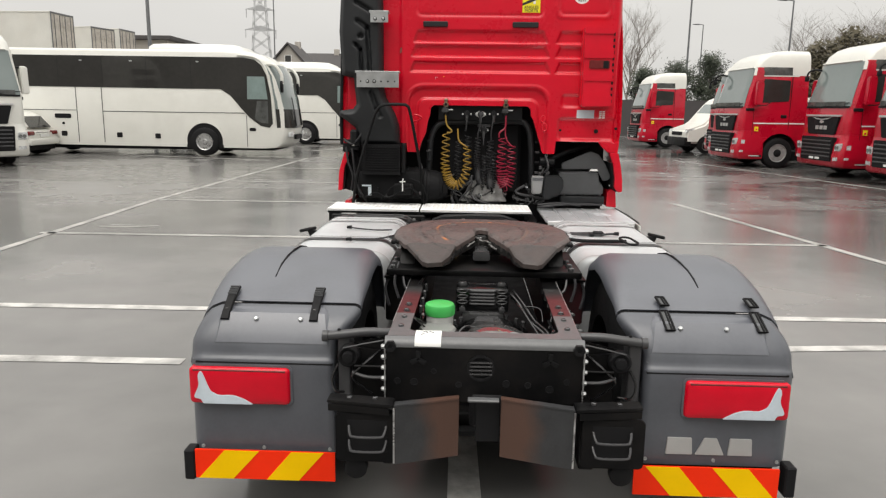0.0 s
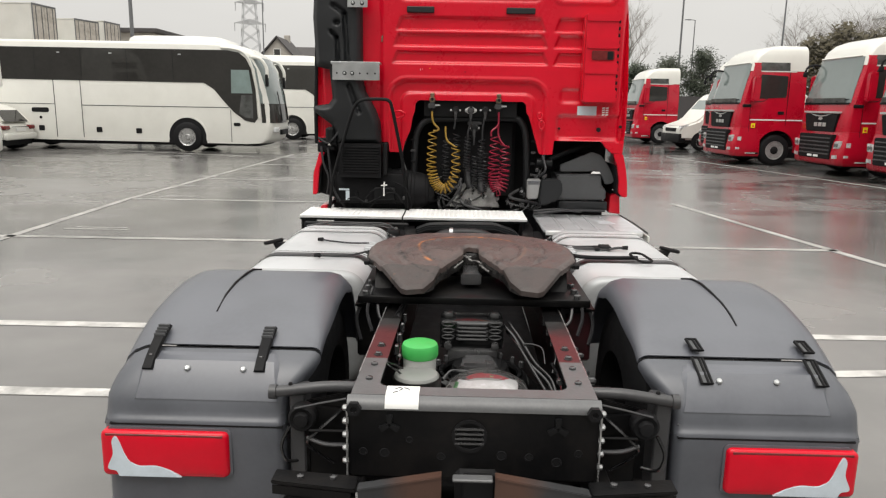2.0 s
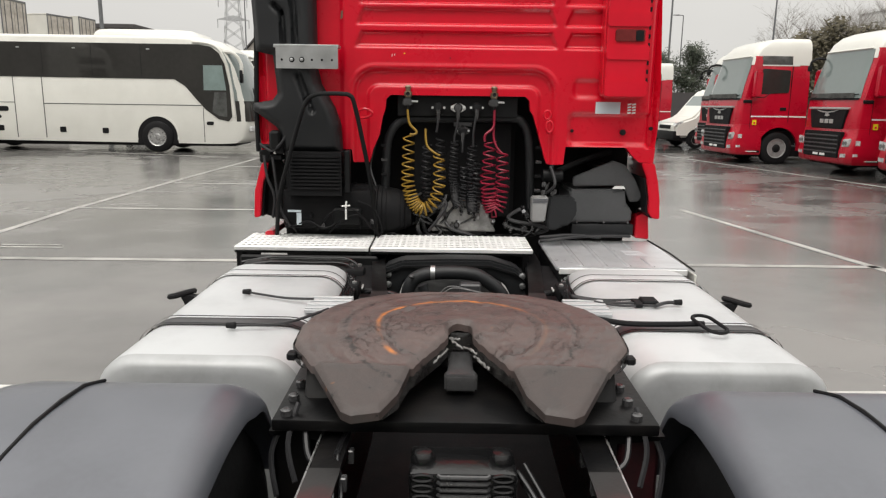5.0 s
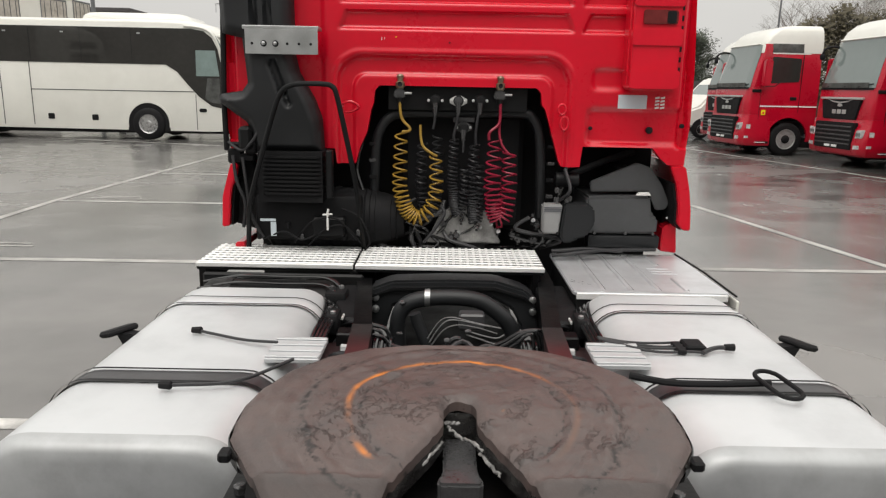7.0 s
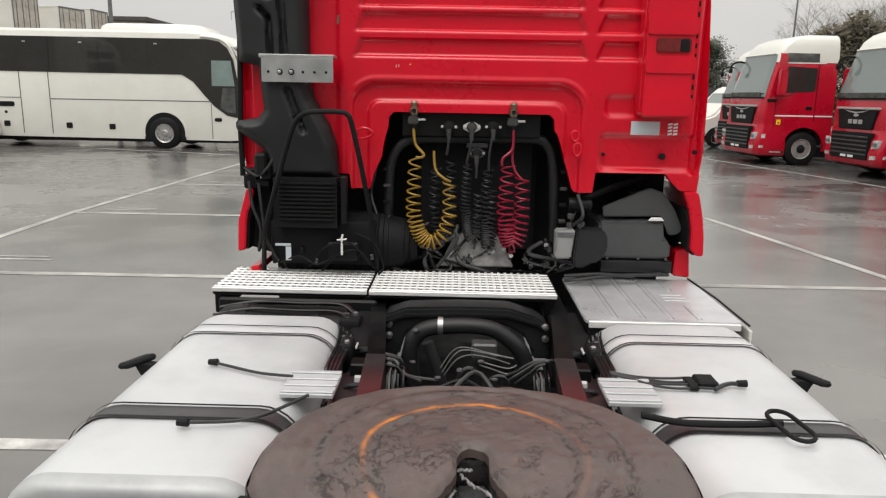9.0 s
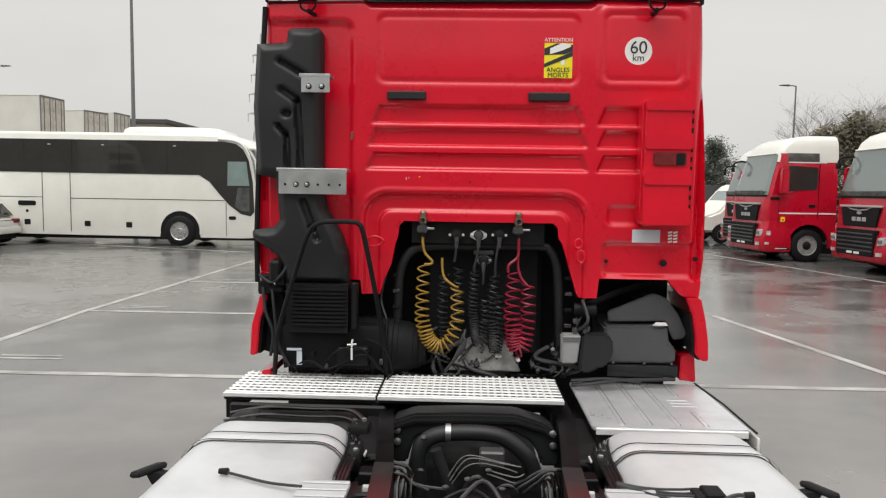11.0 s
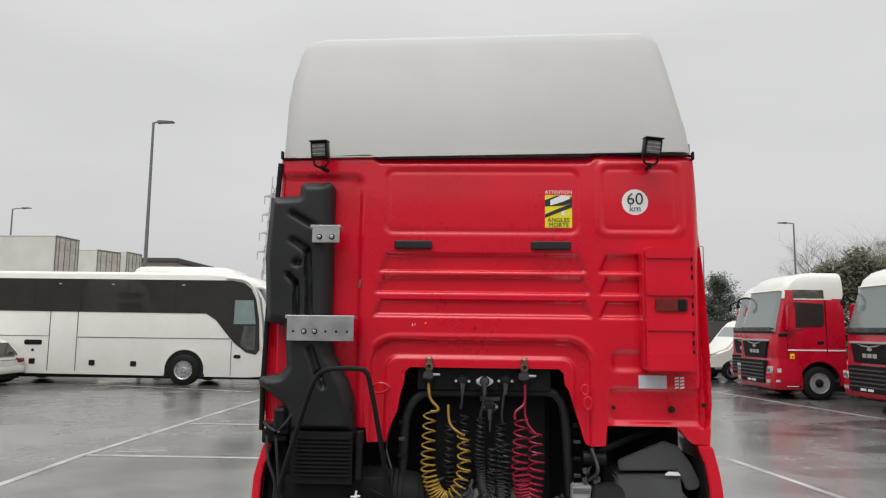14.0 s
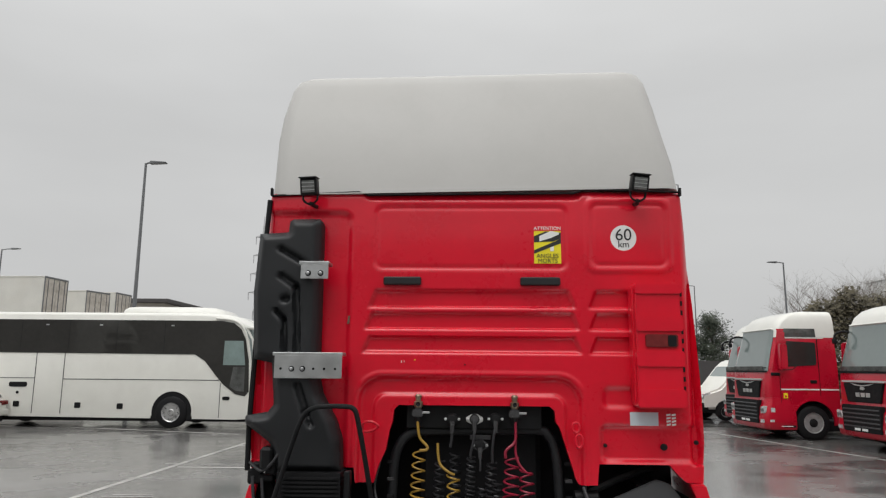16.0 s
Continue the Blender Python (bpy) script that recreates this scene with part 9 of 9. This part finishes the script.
def house(m, w, d, h, ridge, label):
    Hs = thing("house", m, label, "house", "distant houses")
    part("wall", prism([(-w / 2, 0), (w / 2, 0), (w / 2, h), (0, ridge), (-w / 2, h)], "y", -d / 2, d / 2), BRICK, Hs)
    for s in (-1, 1):
        a, b = Vector((s * (w / 2 + 0.4), 0, h - 0.3)), Vector((0, 0, ridge + 0.1))
        bm = bmesh.new()
        loft(bm, [[(a.x, -d / 2 - 0.4, a.z), (b.x, -d / 2 - 0.4, b.z), (b.x, -d / 2 - 0.4, b.z + 0.25), (a.x, -d / 2 - 0.4, a.z + 0.25)], [(a.x, d / 2 + 0.4, a.z), (b.x, d / 2 + 0.4, b.z), (b.x, d / 2 + 0.4, b.z + 0.25), (a.x, d / 2 + 0.4, a.z + 0.25)]])
        part("roof", bm, TILE, Hs, "dark tiled roof")
    part("chimney", box(-0.4, 0.4, d * 0.2, d * 0.2 + 0.8, ridge - 0.6, ridge + 1.0, 0.03), BRICK, Hs)
    for x, z in ((-w * 0.22, 1.2), (w * 0.22, 1.2), (-w * 0.22, 4.0), (w * 0.22, 4.0), (0, ridge - 2.6)):
        wn_ = part("window", box(x - 0.5, x + 0.5, -d / 2 - 0.05, -d / 2 + 0.05, z, z + 1.2), PAPER, Hs)
        part("pane", box(x - 0.42, x + 0.42, -d / 2 - 0.06, -d / 2 - 0.04, z + 0.08, z + 1.12), DARKGLASS, wn_)
    return Hs


house(pose(-23.5, 108, 0, 0, 0, 0), 5.4, 9.0, 7.6, 10.6, "pale gabled house with a dark roof beyond the coaches")
house(pose(-14.5, 118, 0, 0, 0, 90), 9.0, 20.0, 7.0, 10.2, "long dark-roofed house beyond the coaches")
B1 = thing("flat_building", pose(-29.4, 73, 3.7), "low dark flat-roofed building behind the trailers", "building")
part("wall", box(-2.3, 2.0, -3, 6, 0, 4.3), BRICK, B1)
part("roof", box(-2.7, 2.6, -3.6, 6.6, 4.3, 4.7, 0.05), TILE, B1)
for k in range(2):
    wv = part("window", box(-1.7 + 1.6 * k, -0.6 + 1.6 * k, -3.05, -2.95, 1.5, 3.2), PAPER, B1)
    part("pane", box(-1.6 + 1.6 * k, -0.7 + 1.6 * k, -3.07, -3.04, 1.6, 3.1), DARKGLASS, wv)


AP = thing("apartment_building", pose(94.5, 150, 0), "pale grey apartment block far beyond the trees", "building")
# facade and window colours are paled for distance haze
PALE = material("hazy_pale_facade", (0.78, 0.78, 0.77), 0.8, vary=0.06, scale=0.3)
part("wall", box(0, 26, 0, 14, 0, 22), PALE, AP)
part("roof", box(-0.3, 26.3, -0.3, 14.3, 22, 22.5), PALE, AP)
DIM = material("hazy_window_glass", (0.45, 0.46, 0.47), 0.3, vary=0.15, scale=0.5)
for j in range(7):
    part("floor_band", box(-0.15, 26.1, -0.15, 0.0, 2.6 + 3 * j, 2.95 + 3 * j), HAZE, AP)
    for i in range(7):
        part("window", box(1.2 + 3.5 * i, 3.4 + 3.5 * i, -0.08, 0.02, 0.9 + 3 * j, 2.4 + 3 * j), DIM, AP)


# ---- trees and hedge ----
def bare_tree(x, y, h, seed, label, levels=5, spread=0.5):
    rnd = random.Random(seed)
    T = thing("bare_tree", pose(x, y, 0), label, "tree", "winter trees")
    limbs, twigs = bmesh.new(), bmesh.new()

    def grow(p, d, length, r, lev):
        n = 3
        pts, rad, q, dd = [p], [r], Vector(p), Vector(d)
        for i in range(n):
            dd = (dd + Vector((rnd.uniform(-1, 1), rnd.uniform(-1, 1), rnd.uniform(-0.2, 0.6))) * 0.16).normalized()
            q = q + dd * length / n
            pts.append(q.copy())
            rad.append(r * (1 - 0.45 * (i + 1) / n))
        add_tube(limbs if lev < 2 else twigs, pts, rad, 6 if lev < 2 else 3, caps=lev < 2)
        if lev >= levels:
            return
        for k in range(rnd.choice((3, 4, 4)) if lev else 8):
            f = rnd.uniform(0.35, 1.0) if lev else rnd.uniform(0.4, 1.0)
            i = min(n - 1, int(f * n))
            base = pts[i].lerp(pts[i + 1], f * n - i if f < 1 else 1)
            az = rnd.uniform(0, 2 * math.pi)
            side = Vector((math.cos(az), math.sin(az), rnd.uniform(-0.1, 0.5)))
            nd = (dd * (1 - spread) + side * spread * 1.3 + Vector((0, 0, 0.15))).normalized()
            grow(base, nd, length * rnd.uniform(0.55, 0.8), r * 0.5, lev + 1)

    grow(Vector((0, 0, 0)), Vector((0, 0, 1)), h * 0.48, h * 0.013, 0)
    part("trunk", limbs, BARK, T)
    part("crown", twigs, BARK, T, "fine bare twigs", fix=False)
    return T


def evergreen(x, y, h, w, seed, label, n=15400):
    rnd = random.Random(seed)
    T = thing("evergreen_tree", pose(x, y, 0), label, "tree", "evergreen trees")
    part("trunk", tube([(0, 0, 0), (0.1, 0, h * 0.5), (0, 0.1, h * 0.92)], [0.22, 0.14, 0.03], 8), BARK, T)
    limbs = bmesh.new()
    verts, faces = [], []
    for k in range(110):
        z = h * rnd.uniform(0.12, 0.97)
        reach = w * (0.35 + 0.65 * math.sin(math.pi * min(1, 0.12 + 0.88 * z / h)) ** 0.8) * rnd.uniform(0.55, 1.1)
        a = rnd.uniform(0, 2 * math.pi)
        tip = Vector((reach * math.cos(a), reach * math.sin(a), z + rnd.uniform(-0.2, 0.5)))
        add_tube(limbs, [(0, 0, z * 0.9), tip * 0.5 + Vector((0, 0, z * 0.48)), tip], [0.05, 0.03, 0.012], 4)
        for j in range(n // 110):
            f = rnd.uniform(0.35, 1.08)
            c = Vector((0, 0, z * 0.9)).lerp(tip, f) + Vector((rnd.gauss(0, 0.22), rnd.gauss(0, 0.22), rnd.gauss(0, 0.2)))
            sz = rnd.uniform(0.04, 0.11)
            u = Vector((rnd.gauss(0, 1), rnd.gauss(0, 1), rnd.gauss(0, 1))).normalized()
            v = u.orthogonal().normalized()
            b = len(verts)
            verts += [c - u * sz, c + v * sz * 0.5, c + u * sz, c - v * sz * 0.5]
            faces.append((b, b + 1, b + 2, b + 3))
    part("limb", limbs, BARK, T)
    me = bpy.data.meshes.new("crown")
    me.from_pydata([tuple(v) for v in verts], [], faces)
    me.materials.append(LEAF)
    ob = new("crown", me)
    ob.parent = T
    return T


for i, (x, y, h, w) in enumerate(((21.4, 60.5, 6.7, 1.7), (18.6, 60.5, 5.9, 2.0), (16.2, 61, 5.2, 1.6))):
    evergreen(x, y, h, w, 10 + i, "dark evergreen tree behind the parked trucks")
for i, (x, y, h, sp) in enumerate(((30.8, 62, 10.0, 0.5), (33.6, 61, 9.6, 0.5), (36.0, 63, 10.6, 0.5), (39.5, 62, 10.2, 0.5), (24.8, 64, 6.4, 0.62), (22.6, 95, 13.5, 0.35), (43.5, 60, 10.6, 0.5), (27.4, 63, 7.2, 0.6), (32.2, 64, 9.8, 0.55), (37.8, 61, 9.6, 0.55))):
    bare_tree(x, y, h, 30 + i, "leafless winter tree with fine bare twigs", 5, sp)

rnd = random.Random(77)
verts, faces = [], []
for k in range(46000):
    x = rnd.uniform(25.8, 62)
    top = 6.4 + 1.5 * max(0.0, min(1.0, (x - 26.0) / 6.0)) + 0.45 * math.sin(x * 0.9) + 0.4 * math.sin(x * 2.3 + 1)
    z = top * (rnd.random() ** 0.7)
    c = Vector((x, 56 + 0.05 * (x - 27) + rnd.gauss(0, 0.5) + (top - z) * -0.05, max(0.05, z + rnd.gauss(0, 0.25))))
    s = rnd.uniform(0.10, 0.26)
    u = Vector((rnd.gauss(0, 1), rnd.gauss(0, 1), rnd.gauss(0, 1))).normalized()
    v = u.orthogonal().normalized()
    b = len(verts)
    verts += [tuple(c - u * s), tuple(c + v * s * 0.5), tuple(c + u * s), tuple(c - v * s * 0.5)]
    faces.append((b, b + 1, b + 2, b + 3))
me = bpy.data.meshes.new("hedge")
me.from_pydata(verts, [], faces)
me.materials.append(HEDGE)
tagged(new("hedge", me), "dark tall overgrown hedge behind the trucks", "hedge", kind="stuff")
tagged(part("fence_wall", box(8, 70, 58, 58.3, 0, 2.8), TILE), "dark boundary wall behind the parked row", "wall", kind="structure")
# unseen wall behind the camera, added to darken faces that look south
tagged(part("sky_block_wall", box(-70, 70, -14.5, -14.0, 0, 6.5), CONC), "unseen plain grey wall added to block low sky light", "wall", kind="structure")
